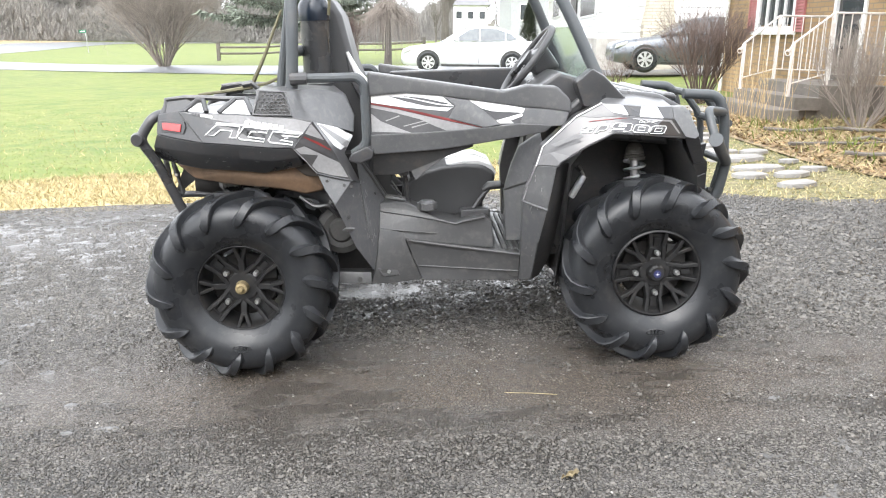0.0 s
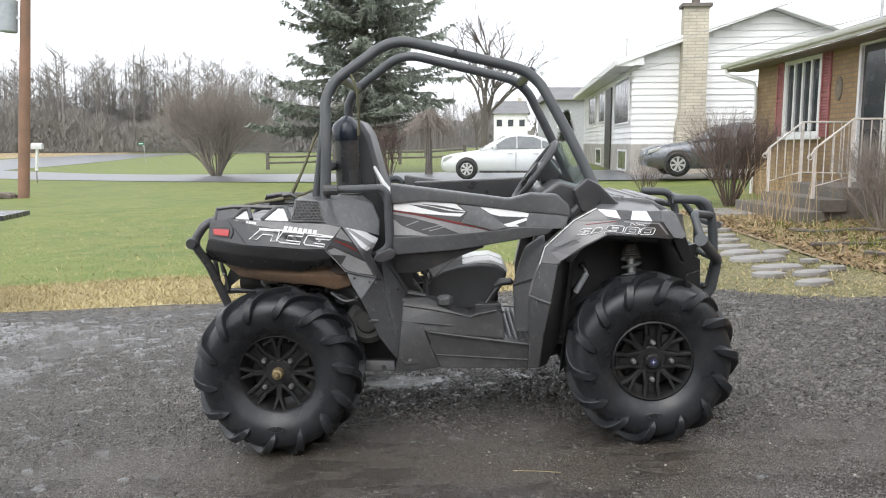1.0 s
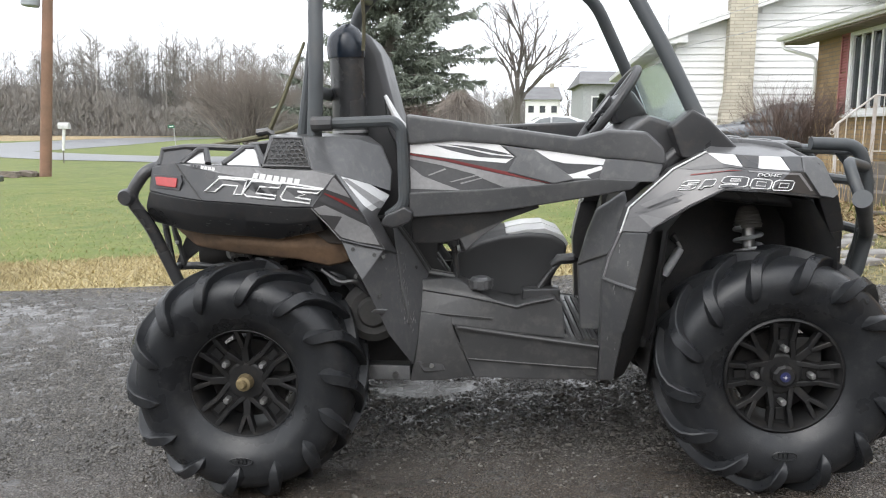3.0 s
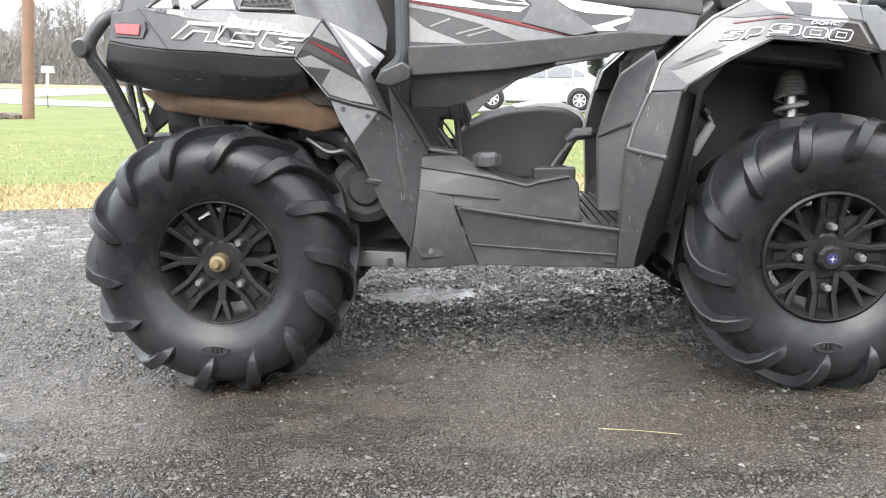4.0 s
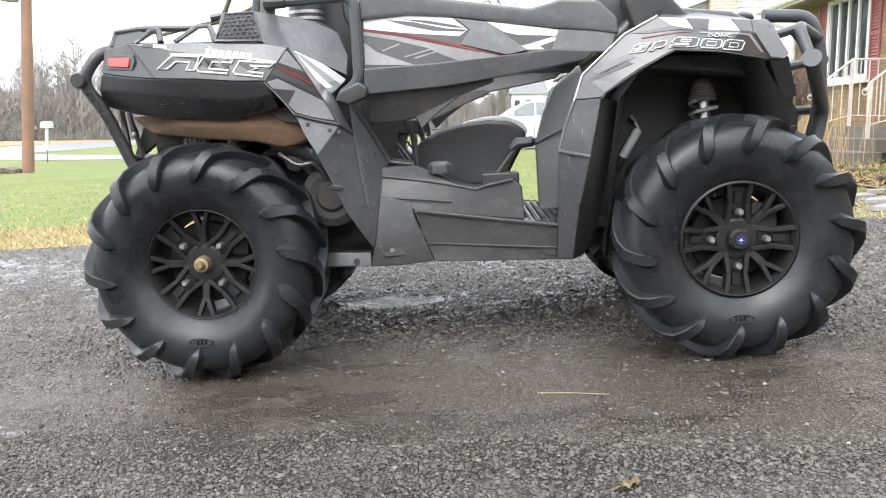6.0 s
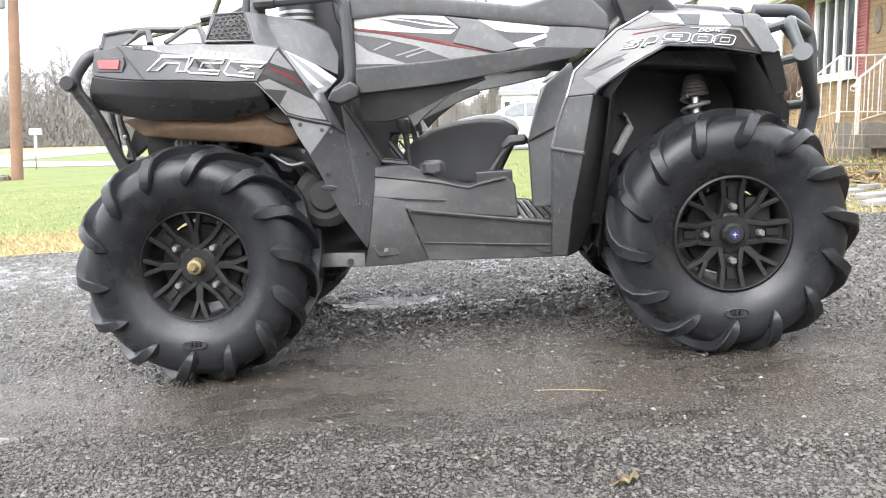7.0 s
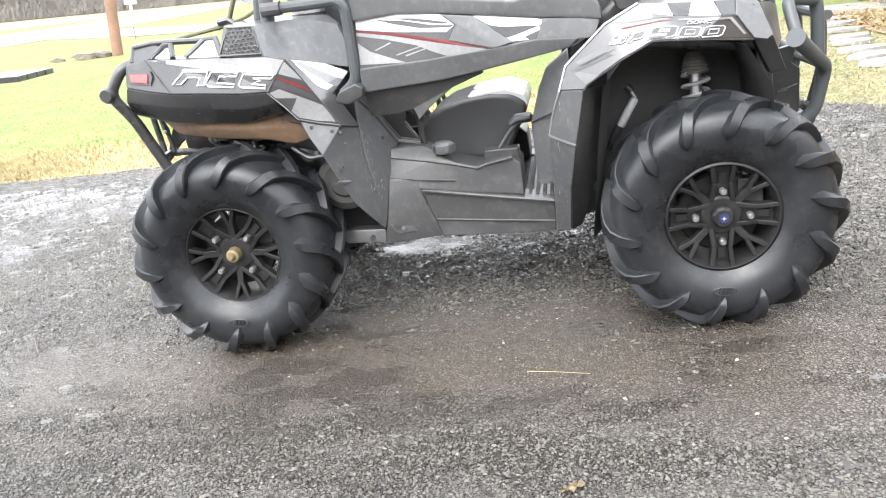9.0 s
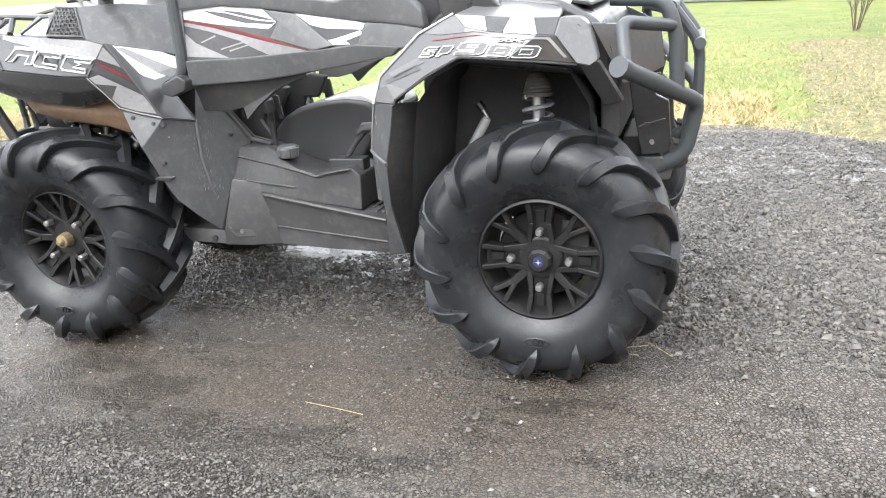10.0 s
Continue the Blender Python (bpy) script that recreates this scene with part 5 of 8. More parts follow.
part("windscreen", Geo().add([(1.392, -0.36, 1.03), (1.392, 0.36, 1.03), (1.29, 0.33, 1.26), (1.29, -0.33, 1.26), (1.397, -0.36, 1.032), (1.397, 0.36, 1.032), (1.295, 0.33, 1.262), (1.295, -0.33, 1.262)],
     [(0, 3, 2, 1), (4, 5, 6, 7), (0, 1, 5, 4), (1, 2, 6, 5), (2, 3, 7, 6), (3, 0, 4, 7)]), M_CLEAR, utv, "low clear plastic windscreen", smooth=0)
part("cowl_box", Geo().box(0.56, 1.15, 0.33, 0.38, 0.98, 1.09), M_BLACK, utv, "black far door beam", bevel=0.012)

# front fenders, pillars, bonnet and nose
KFEN = ([(1.114, .519, .768), (1.139, .520, .837), (1.259, .527, .941), (1.353, .518, .985), (1.185, .566, .769), (1.192, .567, .784), (1.290, .586, .845), (1.381, .597, .889),
         (1.505, .590, .878), (1.662, .523, .854), (1.388, .545, .955), (1.444, .551, .943), (1.483, .553, .938), (1.570, .558, .929), (1.610, .541, .925)],
        [(0, 4, 5, 1), (1, 5, 6, 2), (2, 6, 7, 10), (2, 10, 3), (10, 7, 11), (11, 7, 8, 12), (12, 8, 13), (13, 8, 9, 14)])
KTOP = [(1.353, .518, .985), (1.388, .545, .955), (1.444, .551, .943), (1.483, .553, .938), (1.570, .558, .929), (1.610, .541, .925),
        (1.431, .517, .977), (1.497, .517, .971), (1.556, .517, .967), (1.617, .500, .965), (1.40, .40, 1.010), (1.50, .40, 1.005), (1.61, .40, .985)]
PILLAR = ([(1.112, .517, .768), (1.085, .480, .685), (1.071, .463, .623), (1.069, .402, .420), (1.064, .393, .287),
           (1.184, .564, .770), (1.169, .560, .695), (1.149, .560, .606), (1.128, .500, .477), (1.116, .368, .281)],
          [(k, k + 1, k + 6, k + 5) for k in range(4)])
KNEE = ([(1.073, .330, .816), (1.044, .330, .749), (1.012, .330, .647), (1.016, .330, .439), (1.148, .400, .877), (1.149, .440, .842), (1.098, .410, .685), (1.080, .385, .623), (1.076, .352, .441)],
        [(0, 1, 6, 5), (0, 5, 4), (1, 2, 7, 6), (2, 3, 8, 7)])
NOSE = ([(1.617, .507, .965), (1.664, .494, .964), (1.684, .492, .947), (1.700, .502, .905), (1.714, .530, .861), (1.692, .545, .848), (1.660, .526, .852), (1.608, .544, .925)],
        [(0, 1, 2, 3, 7), (7, 3, 4, 5, 6)])
SIX = [(0.05, 0), (0.8, 0), (0.95, 0.16), (0.95, 0.5), (0.35, 0.6), (0.35, 0.74), (0.97, 0.74), (0.97, 1), (0.2, 1), (0.03, 0.84), (0.03, 0.5), (0.64, 0.38), (0.64, 0.26), (0.05, 0.26)]
PEE = [(0.05, 0), (0.05, 1), (0.85, 1), (1, 0.86), (1, 0.42), (0.85, 0.28), (0.35, 0.28), (0.33, 0)]
NINE = [(0.05, 0), (0.05, 0.22), (0.66, 0.22), (0.66, 0.36), (0.15, 0.36), (0.0, 0.5), (0.0, 0.87), (0.13, 1), (0.87, 1), (1, 0.87), (1, 0.13), (0.87, 0)]
RING = [(0.1, 0), (0.0, 0.15), (0.0, 0.85), (0.13, 1), (0.87, 1), (1, 0.85), (1, 0.15), (0.87, 0)]
LOOP = [(0.30, 0.58), (0.30, 0.78), (0.70, 0.78), (0.70, 0.58)]
HOLE = [(0.28, 0.28), (0.28, 0.72), (0.74, 0.72), (0.74, 0.28)]
N9 = [(1.362, .893), (1.440, .891), (1.388, .921), (1.454, .916)]
Z1 = [(1.447, .889), (1.502, .882), (1.463, .913), (1.516, .906)]
Z2 = [(1.507, .881), (1.568, .875), (1.523, .906), (1.582, .901)]
for s in (-1, 1):
    fen = part("front_fender", shell(*KFEN, s, 0.09), M_PAINT, utv, "gloss titanium-grey front fender", bevel=0.003)
    part("bright_edge", seam([(1.112, .521, .766), (1.137, .522, .838), (1.257, .529, .943), (1.351, .520, .988)], s, 0.0028), M_LETTER, fen, "bright fender edge")
    part("arch_lip", seam([(1.186, .564, .766), (1.196, .566, .783), (1.292, .585, .842), (1.381, .596, .886), (1.505, .589, .875), (1.660, .523, .851)], s, 0.0035), M_BLACK, fen)
    for nm, m, poly, off in (
            ("grey_stripe", M_DECAL_MD, [(1.352, .983), (1.274, .944), (1.318, .939), (1.410, .944), (1.449, .938), (1.413, .955)], .0015),
            ("grey_stripe", M_DECAL_MD, [(1.126, .802), (1.115, .771), (1.182, .772), (1.229, .807), (1.171, .820)], .0015),
            ("grey_stripe", M_DECAL_MD, [(1.165, .845), (1.255, .885), (1.282, .876), (1.190, .834)], .0015),
            ("dark_stripe", M_DECAL_DK, [(1.150, .826), (1.255, .868), (1.272, .858), (1.165, .820)], .0015),
            ("red_stripe", M_RED, [(1.301, .928), (1.409, .937), (1.440, .935), (1.393, .934), (1.300, .925)], .0022),
            ("grey_stripe", M_DECAL_GR, [(1.455, .934), (1.560, .925), (1.600, .921), (1.640, .870), (1.632, .870), (1.594, .916), (1.455, .930)], .0018)):
        part(nm, decal(poly, KFEN, s, off), m, fen, smooth=0)
    for faces, m, nm, lab, thick in (([(0, 1, 2, 6)], M_WHITE, "fender_tooth", "white fender top tooth", .03), ([(3, 4, 8, 7)], M_WHITE, "fender_tooth", "white fender top tooth", .03),
                                     ([(2, 3, 7, 6)], M_BLACK, "rack_pad", "black rack pad slot", .05), ([(4, 5, 9, 8)], M_BLACK, "rack_pad", "black rack pad slot", .05),
                                     ([(0, 6, 10), (6, 7, 11, 10), (7, 8, 9, 12, 11)], M_GREY, "fender_deck", "", .05)):
        part(nm, shell(KTOP, faces, s, thick), m, fen, lab, bevel=0.003)
    for shape, box4 in ((SIX, [(1.262, .887), (1.306, .888), (1.283, .910), (1.325, .911)]), (PEE, [(1.313, .888), (1.346, .889), (1.334, .912), (1.367, .914)]),
                        (NINE, N9), (LOOP, N9), (RING, Z1), (HOLE, Z1), (RING, Z2), (HOLE, Z2)):
        pts = outline(shape, KFEN, s, box4, 0.003)
        part("model_lettering", Geo().tube(pts, 0.0016, 5, closed=True), M_LETTER, fen, "white outline model number")
        if shape is not HOLE and shape is not LOOP:
            part("letter_fill", decal([(x, z) for x, _, z in pts], KFEN, s, 0.0028), M_DECAL_DK, fen, smooth=0)
    part("nose_corner", shell(*NOSE, s, 0.06), M_GREY, utv, "black nose corner moulding", bevel=0.006)
    part("nose_bolt", Geo().tube([(1.662, s * 0.49, .940), (1.662, s * 0.504, .940)], 0.006, 8), M_LINER, utv)
    part("nose_cheek", shell([(1.662, .515, .850), (1.714, .525, .858), (1.768, .450, .745), (1.722, .455, .738)], [(0, 1, 2, 3)], s, 0.05), M_BLACK, utv, "black nose cheek panel", bevel=0.006)
    part("nose_panel", shell([(1.690, .470, .945), (1.770, .250, .925), (1.836, .030, .900), (1.852, .035, .785), (1.790, .250, .775), (1.762, .380, .782)], [(0, 1, 4, 5), (1, 2, 3, 4)], s, 0.02), M_GREY, utv, "dark grey nose panel behind the guard", bevel=0.006)
    plate = part("frame_plate", shell([(1.768, .300, .785), (1.850, .232, .790), (1.836, .235, .732), (1.871, .192, .706), (1.879, .162, .575), (1.872, .165, .552), (1.800, .215, .556), (1.775, .222, .680)], [(0, 1, 2, 7), (2, 3, 4, 5, 6, 7)], s, 0.03), M_BLACK, utv, "dark grey frame plate of the nose", bevel=0.005)
    part("plate_bolt", Geo().tube([(1.825, s * 0.19, .592), (1.828, s * 0.214, .592)], 0.007, 8), M_STEEL, plate)
    part("plate_slot", Geo().box(1.806, 1.822, s * 0.232 - 0.004, s * 0.232 + 0.004, .645, .653), M_LINER, plate)
    part("plate_rib", seam([(1.792, .226, .640), (1.862, .190, .655)], s, 0.0035), M_BLACK, plate)
    part("skid_nose", shell([(1.790, .215, .548), (1.850, .205, .546), (1.890, .160, .525), (1.878, .160, .470), (1.800, .200, .470)], [(0, 1, 4), (1, 2, 3, 4)], s, 0.03), M_GREY, utv, "scuffed grey skid nose", bevel=0.005)
    part("tow_shackle", Geo().tube(rounded([(1.885, s * 0.165, .585), (1.915, s * 0.165, .575), (1.918, s * 0.165, .525), (1.895, s * 0.165, .515)], 0.012), 0.011, 8), M_LINER, utv, "black tow shackle")
    part("inner_liner", Geo().prism([(1.14, 0.34), (1.16, 0.86), (1.36, 0.95), (1.66, 0.92), (1.70, 0.55), (1.50, 0.50)], s * 0.19, s * 0.215), M_WELL, utv)
    # wheel well roof that follows the fender, and the liner behind the pillar
    well = [(1.18, .30), (1.20, .45), (1.215, .60), (1.240, .765), (1.295, .832), (1.385, .876), (1.505, .868), (1.64, .842), (1.71, .72), (1.72, .58)]
    roofg = Geo()
    roofg.v = [(x, s * w, z) for w in (0.20, 0.44, 0.53) for x, z in well]
    roofg.f = [(a + k, a + k + 1, a + k + 11, a + k + 10) for a in (0, 10) for k in range(9)]
    roofg.v = [(x + (0.03 if i < 20 else 0) * (1 if x < 1.4 else -1), y, z + (0.02 if 0.7 < z and i < 20 else 0)) for i, (x, y, z) in enumerate(roofg.v)]
    part("wheel_arch_liner", roofg, M_WELL, utv, "dark smooth wheel arch liner")
    pil = part("front_pillar", shell(*PILLAR, s, 0.05), M_GREY, utv, "grey front wheel pillar panel", bevel=0.006)
    part("pillar_lip", Geo().tube([(1.070, s * .464, .625), (1.100, s * .505, .617), (1.150, s * .563, .607)], 0.0055, 8), M_GREY, pil)
    part("pillar_edge", seam([(1.112, .519, .766), (1.085, .482, .685), (1.071, .465, .625)], s, 0.003), M_DECAL_GR, pil)
    part("pillar_return", shell([(1.184, .562, .770), (1.169, .558, .695), (1.149, .558, .606), (1.128, .498, .477), (1.116, .366, .281), (1.250, .44, .758), (1.235, .44, .66), (1.216, .43, .549), (1.190, .40, .40), (1.150, .34, .290)],
                                [(k, k + 1, k + 6, k + 5) for k in range(4)], s, 0.02), M_WELL, pil, bevel=0.003)
    for k in range(12):
        q = random.random()
        bx, bz = 1.085 + 0.05 * random.random(), 0.33 + 0.40 * q
        gy = s * (lay(bx, bz, PILLAR) + 0.0035)
        h = random.uniform(0.002, 0.008)
        part("scratch", Geo().add([(bx - 0.001, gy, bz - h), (bx + 0.001, gy, bz - h), (bx + 0.002, gy, bz + h), (bx, gy, bz + h)], [(0, 1, 2, 3)]), M_DECAL_GR, pil, smooth=0)
    if s < 0:
        knee = part("cowl_side", shell(*KNEE, s, 0.03), M_GREY, utv, "grey plastic cowl side", bevel=0.007)
        part("cowl_crease", seam([(1.014, .333, .648), (1.050, .365, .668), (1.095, .412, .690)], s, 0.004), M_LINER, knee)
    part("steering_damper", Geo().tube(mirrored([(1.352, 0.225, 0.672), (1.345, 0.225, 0.662), (1.302, 0.226, 0.590), (1.297, 0.226, 0.584)], s), [0.012, 0.0145, 0.0145, 0.012], 12), M_ALLOY, utv, "silver steering damper")
    part("damper_rod", Geo().tube(mirrored([(1.352, 0.225, 0.672), (1.336, 0.225, 0.70)], s), 0.006, 8), M_STEEL, utv)
    part("damper_eye", Geo().tube(mirrored([(1.340, 0.225, 0.696), (1.325, 0.225, 0.715)], s), 0.012, 8), M_BLACK, utv)
    part("damper_hose", Geo().tube(mirrored([(1.298, 0.226, 0.585), (1.280, 0.226, 0.555), (1.272, 0.226, 0.545), (1.255, 0.226, 0.51)], s), [0.014, 0.016, 0.011, 0.011], 10), M_BLACK, utv)
    if s < 0:
        lettering("DOHC", 0.0125, pose(1.474, -(lay(1.51, .918, KFEN) + 0.004), .918, -14, 4, -1), M_LETTER, utv, "model_lettering", stretch=1.75)
hood = part("bonnet", Geo().prism([(1.22, 0.94), (1.30, 1.01), (1.40, 1.03), (1.60, 1.005), (1.70, 0.95), (1.74, 0.86), (1.72, 0.80), (1.30, 0.85)], -0.40, 0.40), M_BLACK, utv, "black moulded bonnet with ribs", bevel=0.02, seg=3)
for x0 in (1.36, 1.45, 1.54, 1.62):
    part("bonnet_rib", Geo().prism([(x0, 0.99), (x0 + 0.012, 1.04 - (x0 - 1.36) * 0.12), (x0 + 0.05, 1.035 - (x0 - 1.36) * 0.13), (x0 + 0.06, 0.98)], -0.36, 0.36), M_GREY, hood, bevel=0.01)
part("grille", Geo().prism([(1.70, 0.62), (1.70, 0.88), (1.745, 0.86), (1.755, 0.64)], -0.36, 0.36), M_LINER, utv, "black nose grille", bevel=0.01)
for s in (-1, 1):
    # brush guard
    part("brush_guard_inner", Geo().tube(rounded(mirrored([(1.87, 0.14, 0.965), (1.95, 0.14, 0.86), (1.95, 0.14, 0.70), (1.91, 0.14, 0.55)], s), 0.05), 0.015, 10), M_TUBE, utv)
for x, z, w in ((1.875, 0.965, 0.30), (1.95, 0.86, 0.19), (1.949, 0.703, 0.187), (1.918, 0.56, 0.179)):
    part("brush_guard_bar", Geo().tube([(x, -w, z), (x, w, z)], 0.016, 10), M_TUBE, utv)
part("winch_mount", Geo().box(1.74, 1.85, -0.15, 0.15, 0.50, 0.60), M_LINER, utv, "dark winch and mount", bevel=0.01)

# straps and cable tied to the cage
part("cage_cable", Geo().tube(rounded([(0.345, -0.33, 1.60), (0.375, -0.33, 1.52), (0.37, -0.28, 1.40), (0.36, -0.26, 1.33)], 0.05), 0.006, 6), M_STRAP, utv, "tan cable tied to the cage")
part("tie_strap", Geo().tube([(0.20, -0.37, 1.35), (0.12, -0.36, 1.18), (0.06, -0.34, 1.075), (-0.06, -0.33, 1.06), (-0.15, -0.3, 1.05)], [0.005, 0.007, 0.01, 0.006, 0.006], 6), M_STRAP, utv, "frayed tan tie strap")
part("tie_strap", Geo().tube([(0.20, -0.36, 1.12), (0.13, -0.36, 1.09), (0.06, -0.34, 1.075)], 0.006, 6), M_STRAP, utv)
part("strap_hook", Geo().tube([(0.03, -0.345, 1.085), (0.065, -0.345, 1.09), (0.09, -0.345, 1.07)], 0.012, 8), M_BLACK, utv)

for s in (-1, 1):
    part("brush_guard_arm", Geo().tube(rounded([(1.771, s * 0.541, 0.841), (1.949, s * 0.187, 0.703), (1.918, s * 0.179, 0.552), (1.82, s * 0.17, 0.50)], 0.04), 0.022, 14), M_TUBE, utv, "black tubular brush guard")
    part("arm_end_cap", Geo().tube([(1.764, s * 0.555, 0.846), (1.775, s * 0.533, 0.838)], 0.026, 16), M_TUBE, utv)
    part("brush_guard_hook", Geo().tube(rounded([(1.78, s * 0.52, 0.83), (1.762, s * 0.462, 0.944), (1.885, s * 0.30, 0.918)], 0.035), 0.017, 12), M_TUBE, utv)
    part("brush_guard_upright", Geo().tube(rounded([(1.895, s * 0.295, 0.735), (1.89, s * 0.30, 0.90), (1.86, s * 0.30, 0.985), (1.72, s * 0.30, 0.995)], 0.05), 0.02, 12), M_TUBE, utv)
    for x, z in [(0.707, 0.592)]:
        cap = part("fuel_cap", Geo().tube([(x, s * 0.285, z - 0.025), (x, s * 0.285, z + 0.004), (x, s * 0.285, z + 0.014)], [0.036, 0.036, 0.026], 12), M_GREY, utv, "black knurled fuel cap", bevel=0.003)
        for q in range(6):
            c, sn = math.cos(q * 1.047), math.sin(q * 1.047)
            part("cap_grip", Geo().box(x + 0.034 * c - 0.006, x + 0.034 * c + 0.006, s * 0.285 + 0.034 * sn - 0.006, s * 0.285 + 0.034 * sn + 0.006, z - 0.02, z + 0.006), M_GREY, cap, bevel=0.002)
        break

# ---------------------------------------------------------------- terrain
def sheet(name, xs, ys, lift, material, inside=None, parent=None):
    g = Geo()
    idx = {}
    for i, x in enumerate(xs):
        for j, y in enumerate(ys):
            idx[i, j] = len(g.v)
            g.v.append((x, y, gz(x, y) + lift))
    for i in range(len(xs) - 1):
        for j in range(len(ys) - 1):
            g.f.append((idx[i, j], idx[i + 1, j], idx[i + 1, j + 1], idx[i, j + 1]))
    return part(name, g, material, smooth=180)


def spread(lo, hi, near, step, grow=1.25):
    """Coordinates that are dense near a point and sparse far off."""
    out, d, s = [near], 0.0, step
    while near + d < hi:
        d += s
        out.append(min(hi, near + d))
        s *= grow
    d, s = 0.0, step
    while near - d > lo:
        d += s
        out.insert(0, max(lo, near - d))
        s *= grow
    return sorted(set(out))


tagged(sheet("ground", spread(-900, 900, 0, 2.0), spread(-300, 1800, 5, 2.0), -0.02, M_LAWN), "wide green lawn with pale patches", "lawn", kind="structure")


def band(name, line, widths, lift, material, label, cat, step=1.0, wob=0.0, kind="structure"):
    """A strip of ground along a line of (x, y), with an uneven edge."""
    pts = rounded([(x, y, 0) for x, y in line], 30, 12)
    dense = []
    for a, b in zip(pts, pts[1:]):
        n = max(1, int((b - a).length / step))
        dense += [a + (b - a) * (k / n) for k in range(n)]
    dense.append(pts[-1])
    g = Geo()
    cols = 9
    for i, p in enumerate(dense):
        t = (dense[min(i + 1, len(dense) - 1)] - dense[max(i - 1, 0)]).normalized()
        nrm = Vector((-t.y, t.x, 0))
        for c in range(cols):
            f = c / (cols - 1) * 2 - 1
            w = widths * (1 + (wob * noise.noise(Vector((p.x * 0.5, p.y * 0.5, 3.7 * (1 if f > 0 else -1)))) if abs(f) == 1 else 0))
            q = p + nrm * f * w / 2
            g.v.append((q.x, q.y, gz(q.x, q.y) + lift))
    for i in range(len(dense) - 1):
        for c in range(cols - 1):
            a = i * cols + c
            g.f.append((a, a + cols, a + cols + 1, a + 1))
    ob = part(name, g, material, smooth=180)
    return tagged(ob, label, cat, kind=kind)


def edge_y(x):
    """Where the gravel ends and the verge begins."""
    rise = math.exp(-((x - 2.0) / 0.75) ** 2)
    fall = max(0.0, min(1.0, (x - 2.2) / 1.6))
    return 2.9 + 0.35 * rise - 0.75 * fall * fall * (3 - 2 * fall) + 0.10 * noise.noise(Vector((x * 0.9, 0.3, 0))) + 0.04 * noise.noise(Vector((x * 5, 1.3, 0)))


def strip(name, x0, x1, lo, hi, rows, step, lift, material, label, cat):
    """Ground between two curves lo(x) and hi(x)."""
    n = int((x1 - x0) / step)
    g = Geo()
    for i in range(n + 1):
        x = x0 + (x1 - x0) * i / n
        a, b = lo(x), hi(x)
        for j in range(rows + 1):
            y = a + (b - a) * j / rows
            g.v.append((x, y, gz(x, y) + lift))
    for i in range(n):
        for j in range(rows):
            a = i * (rows + 1) + j
            g.f.append((a, a + rows + 1, a + rows + 2, a + 1))
    return tagged(part(name, g, material, smooth=180), label, cat, kind="structure")


def verge_top(x):
    return edge_y(x) + 1.35 + 0.25 * noise.noise(Vector((x * 0.6, 5.1, 0))) + 0.12 * noise.noise(Vector((x * 3, 9.1, 0)))


strip("driveway", -26, 26, lambda x: -12, edge_y, 24, 0.25, 0.0, M_GRAVEL, "wet dark grey gravel driveway with puddles", "driveway")
strip("verge", -26, 2.2, lambda x: edge_y(x) - 0.03, verge_top, 6, 0.25, -0.006, M_STRAWG, "straw-coloured dead grass verge", "verge")


def worn_left(y):
    """Ragged side of the worn ground towards the lawn, y counted from the edge of the drive."""
    f = max(0.0, min(1.0, (y - 0.35) / 0.9))
    return 1.9 + 0.75 * f * f * (3 - 2 * f) + 0.08 * y + f * (0.30 * noise.noise(Vector((y * 0.9, 7, 0))) + 0.16 * noise.noise(Vector((y * 3.7, 2, 0))) + 0.08 * noise.noise(Vector((y * 11, 4, 0))))


g = Geo()
for j in range(141):
    y, left = 7.0 * j / 140, worn_left(7.0 * j / 140)
    for i in range(13):
        x = left + (5.2 - left) * i / 12
        f = max(0.0, 1 - y / 0.8)
        yy = f * (edge_y(x) - 0.03) + (1 - f) * 2.5 + y
        g.v.append((x, yy, gz(x, yy) - 0.016))
g.f = [(j * 13 + i, j * 13 + i + 1, j * 13 + i + 14, j * 13 + i + 13) for j in range(140) for i in range(12)]
tagged(part("worn_ground", g, M_WORN, smooth=180), "worn olive and brown ground along the path", "ground", kind="structure")


def bed_lo(x):
    return edge_y(x) + max(0.02, 5.0 - 4.6 * (x - 3.6)) + 0.1 * noise.noise(Vector((x * 2, 4, 0)))


def bed_hi(x):
    return 9.6 + 0.5 * noise.noise(Vector((x, 2, 0)))


strip("planting_bed", 4.3, 16, bed_lo, bed_hi, 14, 0.25, 0.0, M_BED, "brown leaf-littered planting bed", "planting bed")
band("lane", [(-42, 60), (-24, 45.5), (-15, 40), (-7, 34), (1, 27), (9, 21.5), (22, 17)], 7.0, 0.01, M_ASPH, "wet grey neighbouring driveway", "driveway", wob=0.04)
band("road", [(-40, -60), (-40, 30), (-46, 75), (-57, 120), (-64, 158), (-50, 186), (-20, 202), (60, 232)], 16, 0.015, M_ASPH, "wet grey country road curving away", "road", step=4)
band("dry_field", [(-120, -20), (-100, 60), (-95, 140), (-118, 240), (-60, 345), (80, 375)], 60, -0.008, M_FIELD, "tan dry grass field beyond the road", "field", step=5)

